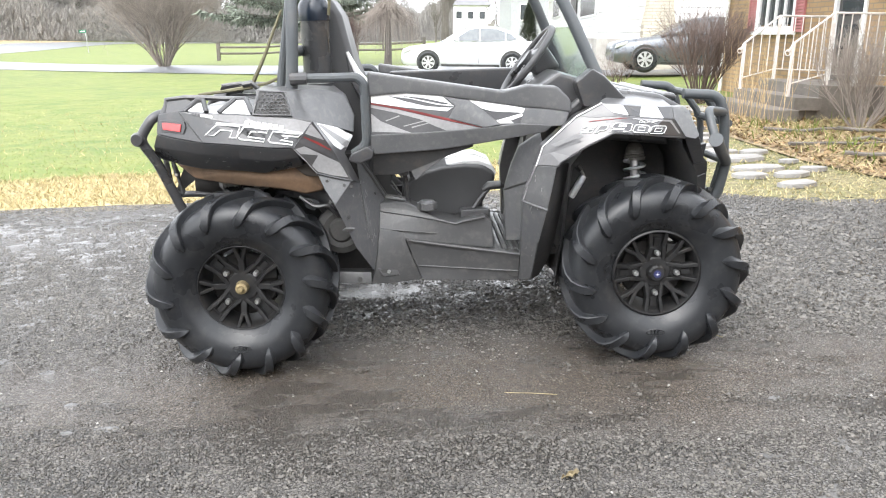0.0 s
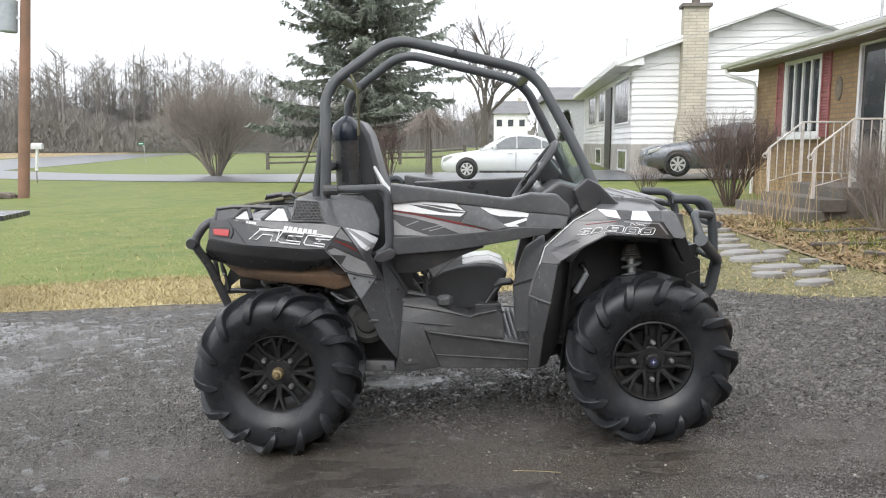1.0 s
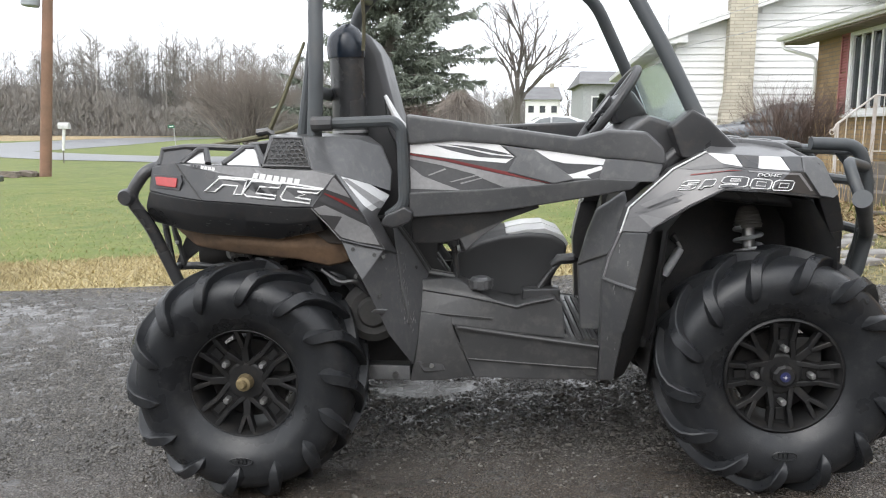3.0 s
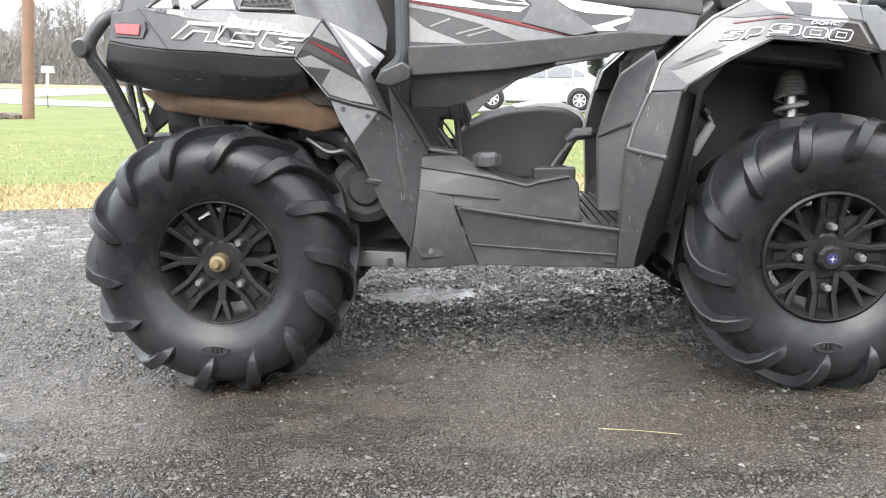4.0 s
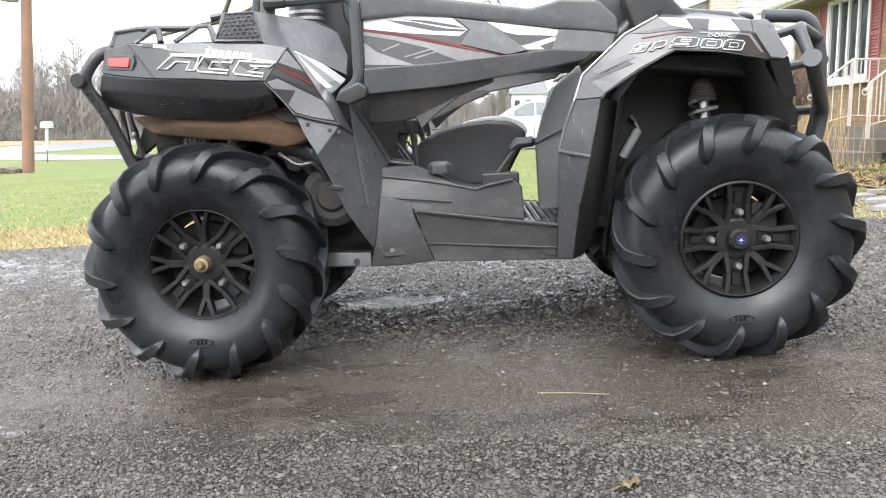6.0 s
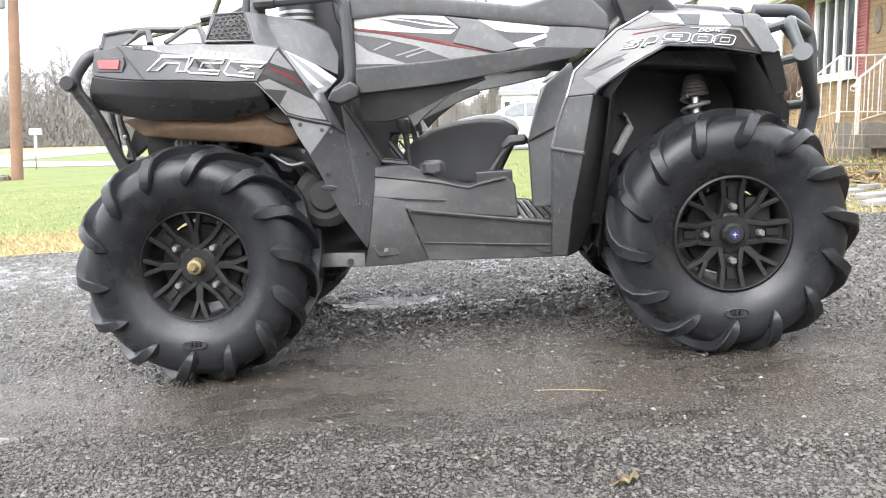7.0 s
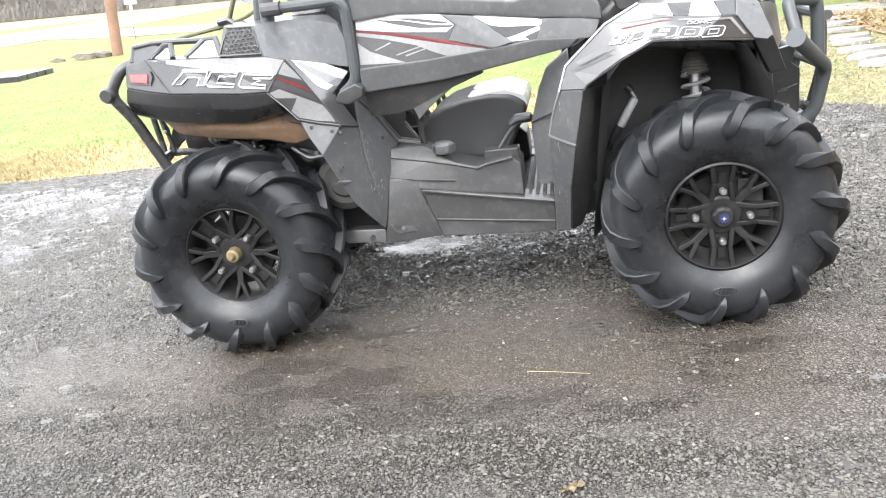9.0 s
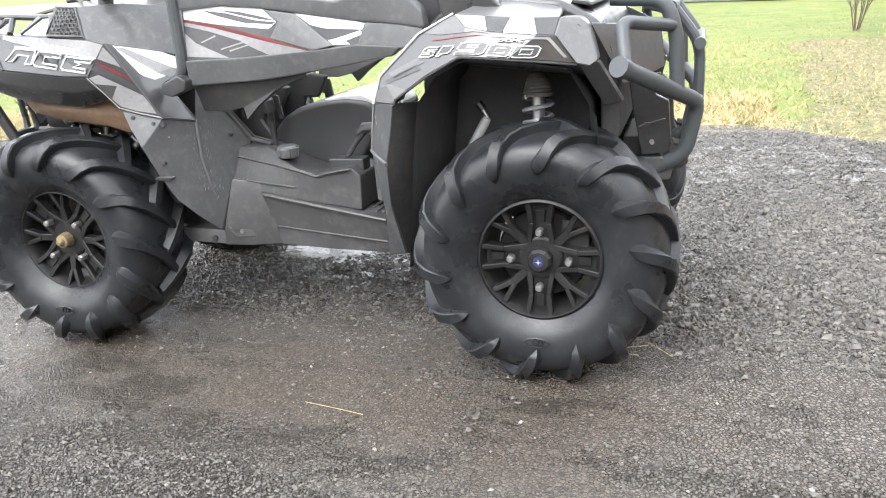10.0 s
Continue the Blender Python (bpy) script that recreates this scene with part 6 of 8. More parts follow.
# rainwater standing in the shallow hollows of the gravel: a rippled sheet that rises above the stones' bed only there
g = Geo()
NX, NY = 560, 260
for i in range(NX + 1):
    x = -5.6 + 11.8 * i / NX
    for j in range(NY + 1):
        y = -2.3 + 5.2 * j / NY
        n = noise.noise(Vector((x * 0.55, y * 0.9, 4.2))) * 0.42 + noise.noise(Vector((x * 1.9, y * 3.8, 1.7))) * 0.2 + noise.noise(Vector((x * 6, y * 11, 6.1))) * 0.45 + noise.noise(Vector((x * 15, y * 23, 2.6))) * 0.6
        dry = 0.55 * math.exp(-((x - 0.9) / 1.5) ** 2 - ((y + 0.9) / 0.75) ** 2) + 0.4 * math.exp(-((x - 2.4) / 0.9) ** 2 - ((y + 0.35) / 0.6) ** 2)
        rim = 0.8 * max(0.0, 1 - (x + 5.6) / 0.6, 1 - (6.2 - x) / 0.6, 1 - (edge_y(x) - 0.12 - y) / 0.3, 1 - (y + 2.3) / 0.3)
        g.v.append((x, y, gz(x, y) + min(0.0024, 0.010 * (n - 0.18 - dry - rim))))
g.f = [(i * (NY + 1) + j, (i + 1) * (NY + 1) + j, (i + 1) * (NY + 1) + j + 1, i * (NY + 1) + j + 1) for i in range(NX) for j in range(NY)]
tagged(part("water", g, M_WATER, smooth=180), "shallow rainwater standing between the stones", "puddles", kind="structure")

# loose stones on the driveway
g = Geo()
for k in range(350000):
    near = k < 170000
    if near:
        x, y = rnd.uniform(-2.6, 3.9), rnd.uniform(-2.2, 0.3)
    elif k < 225000:
        x, y = rnd.uniform(-1.8, 2.6), rnd.uniform(0.2, 1.4) + rnd.gauss(0, 0.12)
    elif k < 290000:
        x, y = rnd.uniform(1.4, 6.0) + rnd.gauss(0, 0.2), rnd.uniform(-0.1, 2.95)
    else:
        x, y = rnd.uniform(-5.5, 6.5), rnd.uniform(-0.6, 2.95)
    if y > edge_y(x) - 0.02:
        continue
    rim = min(1.0, (x + 2.9) / 0.9, (3.9 - x) / 0.8) if near else 1.0
    if rnd.random() > rim:
        continue
    n1 = noise.noise(Vector((x * 1.7, y * 2.2, 8))) + 0.5 * noise.noise(Vector((x * 6, y * 6, 3)))
    packed = ((x - 0.9) / 2.0) ** 2 + ((y + 0.66) / 0.42) ** 2 + 0.8 * n1
    if ((x - 0.52) / 0.3) ** 2 + ((y - 0.43) / 0.11) ** 2 + 1.6 * n1 < rnd.uniform(0.2, 1.0):
        continue
    bare = max(0.0, min(1.0, (1.5 - packed) / 1.1))
    if rnd.random() < 0.9 * bare:
        continue
    if x < -0.1 and rnd.random() < 0.4 * max(0.0, min(1.0, 0.5 + 3 * noise.noise(Vector((x * 1.4, y * 1.8, 2))))):
        continue
    r = rnd.uniform(0.0026, 0.0056) if rnd.random() < (0.93 if x < 0.2 else 0.90) else rnd.uniform(0.0055, 0.0088 if y < -1.0 else 0.0105 if x < 0.2 else 0.0130)
    r *= 1 - 0.4 * bare + (0.35 if k >= 225000 else 0.0)
    z = gz(x, y) + r * 0.15
    a = rnd.uniform(0, 6.28)
    ca, sa = math.cos(a), math.sin(a)
    l, w, h = r * rnd.uniform(0.9, 1.6), r * rnd.uniform(0.7, 1.1), r * rnd.uniform(0.4, 0.9)
    g.add([(x + ca * l, y + sa * l, z), (x - sa * w, y + ca * w, z + h * 0.2), (x - ca * l * 0.9, y - sa * l * 0.9, z + h * 0.1), (x + sa * w, y - ca * w, z),
           (x + ca * l * 0.55, y + sa * l * 0.55, z + h), (x - ca * l * 0.5, y - sa * l * 0.5, z + h * 0.9)],
          [(0, 1, 4), (1, 5, 4), (1, 2, 5), (2, 3, 5), (3, 4, 5), (3, 0, 4)])
tagged(part("gravel_stones", g, M_PEBBLE, smooth=0), "loose angular grey stones on the driveway", "gravel", kind="stuff")

# a few pale pebbles scattered among the grey ones
g = Geo()
for k in range(260):
    x, y = rnd.uniform(-2.4, 3.6), rnd.uniform(-2.0, 1.2)
    r, a = rnd.uniform(0.0022, 0.0060), rnd.uniform(0, 6.28)
    ca, sa, z = math.cos(a), math.sin(a), gz(x, y) + 0.002
    g.add([(x + ca * r * 1.5, y + sa * r * 1.5, z), (x - sa * r, y + ca * r, z), (x - ca * r * 1.3, y - sa * r * 1.3, z), (x + sa * r, y - ca * r, z), (x + ca * r * 0.3, y + sa * r * 0.3, z + r)],
          [(0, 1, 4), (1, 2, 4), (2, 3, 4), (3, 0, 4)])
tagged(part("pale_pebbles", g, M_PALE, smooth=0), "scattered small pale pebbles on the gravel", "pebbles", kind="stuff")

# grass blades of verge, lawn and bed
def blades(name, n, fx, fy, h, w, material, label, lift=-0.01, lean=0.6):
    g = Geo()
    for _ in range(n):
        x = fx()
        y = fy(x)
        a, hh = rnd.uniform(0, 6.28), h * rnd.uniform(0.5, 1.3)
        ww = w * rnd.uniform(0.6, 1.3)
        z = gz(x, y) + lift
        dx, dy = rnd.gauss(0, lean) * hh, rnd.gauss(0, lean) * hh
        c, s2 = math.cos(a) * ww, math.sin(a) * ww
        g.add([(x - c, y - s2, z), (x + c, y + s2, z), (x + dx, y + dy, z + hh)], [(0, 1, 2)])
    return tagged(part(name, g, material, smooth=0), label, "grass", kind="stuff")


blades("dead_grass", 32000, lambda: rnd.uniform(-9, 2.5), lambda x: rnd.uniform(edge_y(x) + 0.02, verge_top(x) + 0.15), 0.05, 0.006, M_DRYBLADE, "short dead straw-coloured grass blades", lean=0.9)
blades("lawn_grass", 30000, lambda: rnd.uniform(-13, 6), lambda x: edge_y(x) + 1.4 + 12 * rnd.random() ** 1.6, 0.016, 0.004, M_BLADE, "short green lawn grass blades", lean=1.1)
blades("path_grass", 6500, lambda: rnd.uniform(1.9, 4.8), lambda x: edge_y(x) - 0.12 + 7 * rnd.random() ** 1.5, 0.028, 0.005, M_DRYBLADE, "thin olive and straw grass by the path", lean=1.0)
blades("lawn_straw", 4000, lambda: rnd.uniform(-13, 6), lambda x: edge_y(x) + 1.0 + 9 * rnd.random() ** 1.5, 0.045, 0.006, M_DRYBLADE, "pale dead blades among the lawn", lean=0.9)
blades("bed_grass", 9000, lambda: rnd.uniform(4.4, 10), lambda x: rnd.uniform(bed_lo(x), 9.2), 0.10, 0.006, M_DRYBLADE, "tangled dead grass in the bed", lean=1.2)
blades("bed_sprouts", 600, lambda: rnd.choice((4.9, 5.4, 6.3, 7.0)) + rnd.gauss(0, 0.2), lambda x: rnd.choice((3.6, 4.6, 5.7, 6.6)) + rnd.gauss(0, 0.2), 0.14, 0.009, M_BLADE, "fresh green sprouts in the bed", lean=0.5)
g = Geo()
for _ in range(17000):
    x = rnd.uniform(4.35, 10)
    y = rnd.uniform(bed_lo(x), 9.3)
    z = gz(x) + rnd.uniform(0, 0.03)
    r, a = rnd.uniform(0.015, 0.045), rnd.uniform(0, 6.28)
    c, s2 = math.cos(a) * r, math.sin(a) * r
    t1, t2 = rnd.gauss(0, 0.4) * r, rnd.gauss(0, 0.4) * r
    g.add([(x + c, y + s2, z + t1), (x - s2 * 0.6, y + c * 0.6, z + t2), (x - c, y - s2, z - t1 * 0.5), (x + s2 * 0.6, y - c * 0.6, z + 0.004)], [(0, 1, 2, 3)])
tagged(part("leaf_litter", g, M_LEAF, smooth=0), "brown fallen leaves over the bed", "leaves", kind="stuff")

# flagstones from the drive to the steps
FLAGS = [(3.70, 2.80, .19, .11), (3.50, 3.24, .17, .12), (3.86, 3.24, .17, .11), (3.73, 3.60, .25, .12), (3.74, 4.18, .33, .17), (3.72, 4.62, .24, .15), (4.08, 4.55, .15, .12),
         (3.78, 5.08, .26, .15), (3.86, 5.62, .24, .15), (3.97, 6.04, .22, .16), (4.08, 6.70, .24, .15), (4.23, 7.37, .24, .18), (4.42, 7.98, .22, .16), (4.61, 8.60, .24, .18), (4.15, 3.46, .12, .09), (4.14, 3.91, .09, .07)]
for i, (x, y, a, b) in enumerate(FLAGS):
    n = 9
    poly = [(math.cos(2 * math.pi * k / n) * a * rnd.uniform(0.8, 1.1), math.sin(2 * math.pi * k / n) * b * rnd.uniform(0.8, 1.1)) for k in range(n)]
    v = [(px, py, 0.0) for px, py in poly] + [(px * 0.96, py * 0.96, 0.035) for px, py in poly]
    f = [tuple(range(n, 2 * n))] + [(k, (k + 1) % n, (k + 1) % n + n, k + n) for k in range(n)]
    st = part("flagstone", Geo().add(v, f), M_STONE, bevel=0.006)
    st.matrix_world = pose(x, y, gz(x) - 0.012, rnd.uniform(-1, 1), rnd.uniform(-1, 1) - SLOPE, rnd.uniform(-15, 15))
    tagged(st, "flat pale wet flagstone of the garden path", "flagstone", "garden path flagstones")
n = 18
v = [(0.75 * math.cos(2 * math.pi * k / n), 0.55 * math.sin(2 * math.pi * k / n), z) for z in (0, 0.05) for k in range(n)]
st = part("landing_slab", Geo().add(v, [tuple(range(n, 2 * n))] + [(k, (k + 1) % n, (k + 1) % n + n, k + n) for k in range(n)]), M_STONE, bevel=0.01)
st.matrix_world = pose(5.15, 8.9, gz(5.1) - 0.015)
tagged(st, "rounded pale concrete slab at the steps", "slab")


# ---------------------------------------------------------------- brick bungalow with steps
house = thing("brick_house", pose(0, 0, 0), "yellow-brown brick bungalow with white trim and red shutters", "house")
WX, Y0, Y1 = 6.95, -14.0, 13.15          # front wall plane and its ends
DOOR, WIN = (8.0, 8.9), (10.18, 11.74)
wall = Geo()
zt = 2.93
wall.box(WX, WX + 0.25, Y0, DOOR[0], 0.1, zt).box(WX, WX + 0.25, DOOR[0], DOOR[1], 2.86, zt).box(WX, WX + 0.25, DOOR[1], WIN[0], 0.1, zt)
wall.box(WX, WX + 0.25, WIN[0], WIN[1], 0.1, 1.44).box(WX, WX + 0.25, WIN[0], WIN[1], 2.84, zt).box(WX, WX + 0.25, WIN[1], Y1, 0.1, zt)
part("wall", wall, M_BRICK, house, "yellow-brown brick front wall", smooth=0)
part("wall", Geo().prism([(WX + 0.25, 0.1), (WX + 8.0, 0.1), (WX + 8.0, zt), (WX + 4.1, zt + 1.25), (WX + 0.25, zt)], Y1 - 0.25, Y1), M_BRICK_X, house, "brick gable wall", smooth=0)
part("wall", Geo().box(WX + 7.75, WX + 8.0, Y0, Y1 - 0.25, 0.1, zt), M_BRICK, house, smooth=0)
roof = Geo()
for a, b in (((WX - 0.45, 2.86), (WX + 4.1, 4.3)), ((WX + 8.45, 2.86), (WX + 4.1, 4.3))):
    roof.prism([a, b, (b[0], b[1] + 0.1), (a[0], a[1] + 0.1)], Y0 - 0.5, Y1 + 0.65)
part("roof", roof, M_SHINGLE, house, "grey shingle roof", smooth=0)
part("fascia", Geo().box(WX - 0.49, WX - 0.452, Y0 - 0.5, Y1 + 0.65, 2.86, 2.96), M_TRIM, house, "white fascia")
part("gutter", Geo().prism([(WX - 0.58, 2.965), (WX - 0.57, 2.92), (WX - 0.55, 2.90), (WX - 0.495, 2.90), (WX - 0.495, 2.965)], Y0 - 0.5, Y1 + 0.66), M_TRIM, house, "white eaves gutter")
part("soffit", Geo().box(WX - 0.45, WX - 0.002, Y0 - 0.5, Y1 + 0.65, 2.83, 2.85), M_SOFFIT, house, "shade-brown soffit")
part("bargeboard", Geo().prism([(WX - 0.45, 2.80), (WX - 0.45, 2.96), (WX + 4.1, 4.42), (WX + 8.45, 2.96), (WX + 8.45, 2.80), (WX + 4.1, 4.26)], Y1 + 0.652, Y1 + 0.69), M_TRIM, house, "white bargeboard")
part("downspout", Geo().tube(rounded([(WX - 0.53, Y1 + 0.45, 2.87), (WX - 0.50, Y1 + 0.42, 2.74), (WX - 0.09, Y1 + 0.02, 2.55), (WX - 0.07, Y1 - 0.1, 2.45), (WX - 0.07, Y1 - 0.1, 0.2)], 0.08), 0.035, 8), M_TRIM, house, "white downspout")
win = part("window", Geo().box(WX - 0.03, WX + 0.06, WIN[0], WIN[1], 2.76, 2.84).box(WX - 0.03, WX + 0.06, WIN[0], WIN[1], 1.44, 1.52).box(WX - 0.03, WX + 0.06, WIN[0], WIN[0] + 0.08, 1.52, 2.76).box(WX - 0.03, WX + 0.06, WIN[1] - 0.08, WIN[1], 1.52, 2.76), M_TRIM, house, "white picture window of four lights", smooth=0)
part("window_sill", Geo().box(WX - 0.09, WX + 0.02, WIN[0] - 0.06, WIN[1] + 0.06, 1.38, 1.436), M_TRIM, win, bevel=0.006)
lw = (WIN[1] - WIN[0] - 0.16) / 4
for k in range(4):
    y = WIN[0] + 0.08 + k * lw
    part("pane", Geo().box(WX + 0.02, WX + 0.03, y + 0.03, y + lw - 0.03, 1.55, 2.73), M_GLASS, win, smooth=0)
    part("sash", Geo().box(WX - 0.015, WX + 0.035, y, y + 0.03, 1.52, 2.76).box(WX - 0.015, WX + 0.035, y + lw - 0.03, y + lw, 1.52, 2.76), M_TRIM, win, smooth=0)
for y in (WIN[0] - 0.34, WIN[1] + 0.02):
    sh = part("shutter", Geo().box(WX - 0.035, WX - 0.003, y, y + 0.04, 1.42, 2.86).box(WX - 0.035, WX - 0.003, y + 0.28, y + 0.32, 1.42, 2.86).box(WX - 0.035, WX - 0.003, y + 0.04, y + 0.28, 1.42, 1.47).box(WX - 0.035, WX - 0.003, y + 0.04, y + 0.28, 2.81, 2.86).box(WX - 0.035, WX - 0.003, y + 0.04, y + 0.28, 2.10, 2.15), M_SHUTTER, house, "faded red louvred shutter", smooth=0)
    for k in range(27):
        z = 1.48 + k * 0.05
        if not 2.08 < z < 2.15:
            part("slat", Geo().add([(WX - 0.006, y + 0.04, z + 0.045), (WX - 0.03, y + 0.04, z + 0.008), (WX - 0.03, y + 0.28, z + 0.008), (WX - 0.006, y + 0.28, z + 0.045),
                                    (WX - 0.004, y + 0.04, z + 0.04), (WX - 0.028, y + 0.04, z), (WX - 0.028, y + 0.28, z), (WX - 0.004, y + 0.28, z + 0.04)],
                                   [(0, 1, 2, 3), (7, 6, 5, 4), (1, 5, 6, 2), (0, 3, 7, 4), (0, 4, 5, 1), (3, 2, 6, 7)]), M_SHUTTER, sh, smooth=0)
door = part("front_door", Geo().box(WX + 0.02, WX + 0.06, DOOR[0] + 0.07, DOOR[1] - 0.07, 0.72, 2.79), M_DOOR, house, "dark storm door", smooth=0)
part("door_frame", Geo().box(WX - 0.03, WX + 0.08, DOOR[0], DOOR[0] + 0.07, 0.71, 2.86).box(WX - 0.03, WX + 0.08, DOOR[1] - 0.07, DOOR[1], 0.71, 2.86).box(WX - 0.03, WX + 0.08, DOOR[0] + 0.07, DOOR[1] - 0.07, 2.79, 2.86), M_TRIM, door, "white door frame", smooth=0)
part("door_pane", Geo().box(WX + 0.01, WX + 0.019, DOOR[0] + 0.17, DOOR[1] - 0.17, 1.65, 2.68), M_GLASS, door, smooth=0)
part("door_pane", Geo().box(WX + 0.01, WX + 0.019, DOOR[0] + 0.17, DOOR[1] - 0.17, 0.86, 1.52), M_GLASS, door, smooth=0)
part("door_handle", Geo().tube([(WX - 0.01, DOOR[0] + 0.12, 1.60), (WX - 0.03, DOOR[0] + 0.12, 1.57), (WX - 0.01, DOOR[0] + 0.12, 1.50)], 0.012, 6), M_STEEL, door)
plq = part("wall_plaque", Geo().add([(WX - 0.02, 9.55 + 0.11 * math.cos(a), 2.2 + 0.19 * math.sin(a)) for a in [2 * math.pi * k / 20 for k in range(20)]] + [(WX - 0.004, 9.55 + 0.125 * math.cos(a), 2.2 + 0.205 * math.sin(a)) for a in [2 * math.pi * k / 20 for k in range(20)]],
      [tuple(range(20))] + [(k, k + 20, (k + 1) % 20 + 20, (k + 1) % 20) for k in range(20)]), mat("bronze plaque", (0.2, 0.16, 0.11), (0.14, 0.11, 0.08), 0.5, bump=0.2), smooth=20)
tagged(plq, "oval bronze-brown wall plaque on the brick", "plaque")
lmp = thing("wall_lamp", pose(0, 0, 0), "white and glass porch lamp beside the door", "wall lamp")
part("bracket", Geo().box(WX - 0.05, WX - 0.003, 7.66, 7.78, 2.42, 2.6), M_TRIM, lmp, bevel=0.01)
part("shade", Geo().tube([(WX - 0.16, 7.72, 2.62), (WX - 0.16, 7.72, 2.60), (WX - 0.16, 7.72, 2.42), (WX - 0.16, 7.72, 2.36)], [0.03, 0.08, 0.06, 0.02], 10), M_HUBCAP, lmp)
part("arm", Geo().tube([(WX - 0.05, 7.72, 2.53), (WX - 0.16, 7.72, 2.61)], 0.012, 6), M_TRIM, lmp)
plq2 = part("wall_plate", Geo().tube([(WX - 0.03, 7.45, 2.1), (WX - 0.004, 7.45, 2.1)], [0.16, 0.18], 20), mat("pale green plate", (0.24, 0.28, 0.26), (0.3, 0.3, 0.28), 0.4, bump=0.1), smooth=30)
tagged(plq2, "round pale green decorative plate on the brick", "wall plate")

steps = thing("front_steps", pose(0, 0, 0), "worn grey concrete front steps and landing", "steps")
for k, (x0, z1, ya, yb) in enumerate(((5.28, 0.40, 6.95, 9.35), (5.62, 0.555, 7.05, 9.15), (5.95, 0.71, 7.1, 9.05))):
    part("tread" if k < 2 else "landing", Geo().box(x0, WX - 0.003 if k == 2 else 5.28 + 0.34 * (k + 1) + 0.03, ya, yb, z1 - 0.17 if k < 2 else 0.1, z1), M_CONC, steps, bevel=0.012)
part("step_core", Geo().box(5.34, 5.98, 7.12, 9.0, 0.1, 0.38), M_CONC, steps, smooth=0)
rails = thing("stair_railing", pose(0, 0, 0), "white wrought-iron stair railing with thin balusters", "railing")
for y, name in ((8.9, "far"), (7.28, "near")):
    p0, p1, p2 = Vector((5.62, y, 1.24)), Vector((6.12, y, 1.64)), Vector((7.1, y, 1.64))
    part("handrail", Geo().tube([p0 + Vector((-0.05, 0, -0.1)), p0, p1, p2], 0.015, 6), M_RAIL, rails)
    part("lower_rail", Geo().tube([p0 - Vector((0, 0, 0.52)), p1 - Vector((0, 0, 0.78)), p2 - Vector((0, 0, 0.80))], 0.009, 6), M_RAIL, rails)
    part("post", Geo().box(5.60, 5.64, y - 0.02, y + 0.02, 0.555, 1.24), M_RAIL, rails)
    part("post", Geo().box(6.10, 6.14, y - 0.02, y + 0.02, 0.71, 1.64), M_RAIL, rails)
    for k in range(3):
        f = (k + 1) / 4
        x = 5.62 + 0.5 * f
        part("baluster", Geo().box(x - 0.006, x + 0.006, y - 0.006, y + 0.006, 0.72 + 0.14 * f, 1.24 + 0.4 * f), M_RAIL, rails)
    for k in range(7):
        x = 6.24 + 0.12 * k
        part("baluster", Geo().box(x - 0.006, x + 0.006, y - 0.006, y + 0.006, 0.85, 1.64), M_RAIL, rails)
    part("scroll", Geo().tube([(5.56 + 0.05 * math.cos(a) * (1 - a / 14), y, 1.12 + 0.05 * math.sin(a) * (1 - a / 14)) for a in [0.6 * k for k in range(15)]], 0.008, 5), M_RAIL, rails)

# ---------------------------------------------------------------- white split-level house with chimney
wh = thing("white_house", pose(6.4, 22.7, 0, 0, 0, -4.2) @ pose(-6.4, -22.7, 0), "white-sided split-level house with tan stone chimney", "house")
HX, HY, HW, HL = 6.40, 22.7, 8.6, 19.0
ZE, ZR, ZB = 4.03, 5.50, 1.30
part("wall", Geo().box(HX + 0.05, HX + HW, HY + 0.05, HY + HL, -0.2, ZE), M_SIDING, wh, "white wall", smooth=0)
part("foundation", Geo().box(HX, HX + HW, HY, HY + HL, -0.2, ZB), M_FOUND, wh, "pale grey lower storey", smooth=0)
part("gable", Geo().prism([(HX + 0.05, ZE), (HX + HW, ZE), (HX + HW / 2, ZR)], HY + 0.05, HY + HL), M_SIDING, wh, smooth=0)
roof = Geo()
for sg in (-1, 1):
    cx = HX + HW / 2
    a, b = (cx + sg * (HW / 2 + 0.55), ZE - 0.2), (cx, ZR + 0.03)
    roof.prism([a, b, (b[0], b[1] + 0.14), (a[0], a[1] + 0.14)], HY - 0.35, HY + HL + 0.35)
part("roof", roof, M_SHINGLE, wh, "grey shingle roof", smooth=0)
for sg in (-1, 1):
    a, b = (HX + HW / 2 + sg * (HW / 2 + 0.55), ZE - 0.225), (HX + HW / 2, ZR + 0.004)
    part("gable_soffit", Geo().prism([a, b, (b[0], b[1] + 0.022), (a[0], a[1] + 0.022)], HY - 0.35, HY - 0.003), M_TRIM, wh, smooth=0)
part("bargeboard", Geo().prism([(HX - 0.55, ZE - 0.24), (HX - 0.55, ZE - 0.04), (HX + HW / 2, ZR + 0.21), (HX + HW / 2, ZR + 0.01)], HY - 0.40, HY - 0.352), M_TRIM, wh, "white bargeboard", smooth=0)
part("bargeboard", Geo().prism([(HX + HW / 2 + 0.002, ZR + 0.01), (HX + HW / 2 + 0.002, ZR + 0.21), (HX + HW + 0.55, ZE - 0.04), (HX + HW + 0.55, ZE - 0.24)], HY - 0.40, HY - 0.352), M_TRIM, wh, "white bargeboard", smooth=0)
part("fascia", Geo().box(HX - 0.6, HX - 0.552, HY - 0.35, HY + HL + 0.35, ZE - 0.24, ZE - 0.04), M_TRIM, wh, smooth=0)
part("soffit", Geo().box(HX - 0.55, HX - 0.002, HY - 0.35, HY + HL + 0.35, ZE - 0.26, ZE - 0.235), M_TRIM, wh, smooth=0)
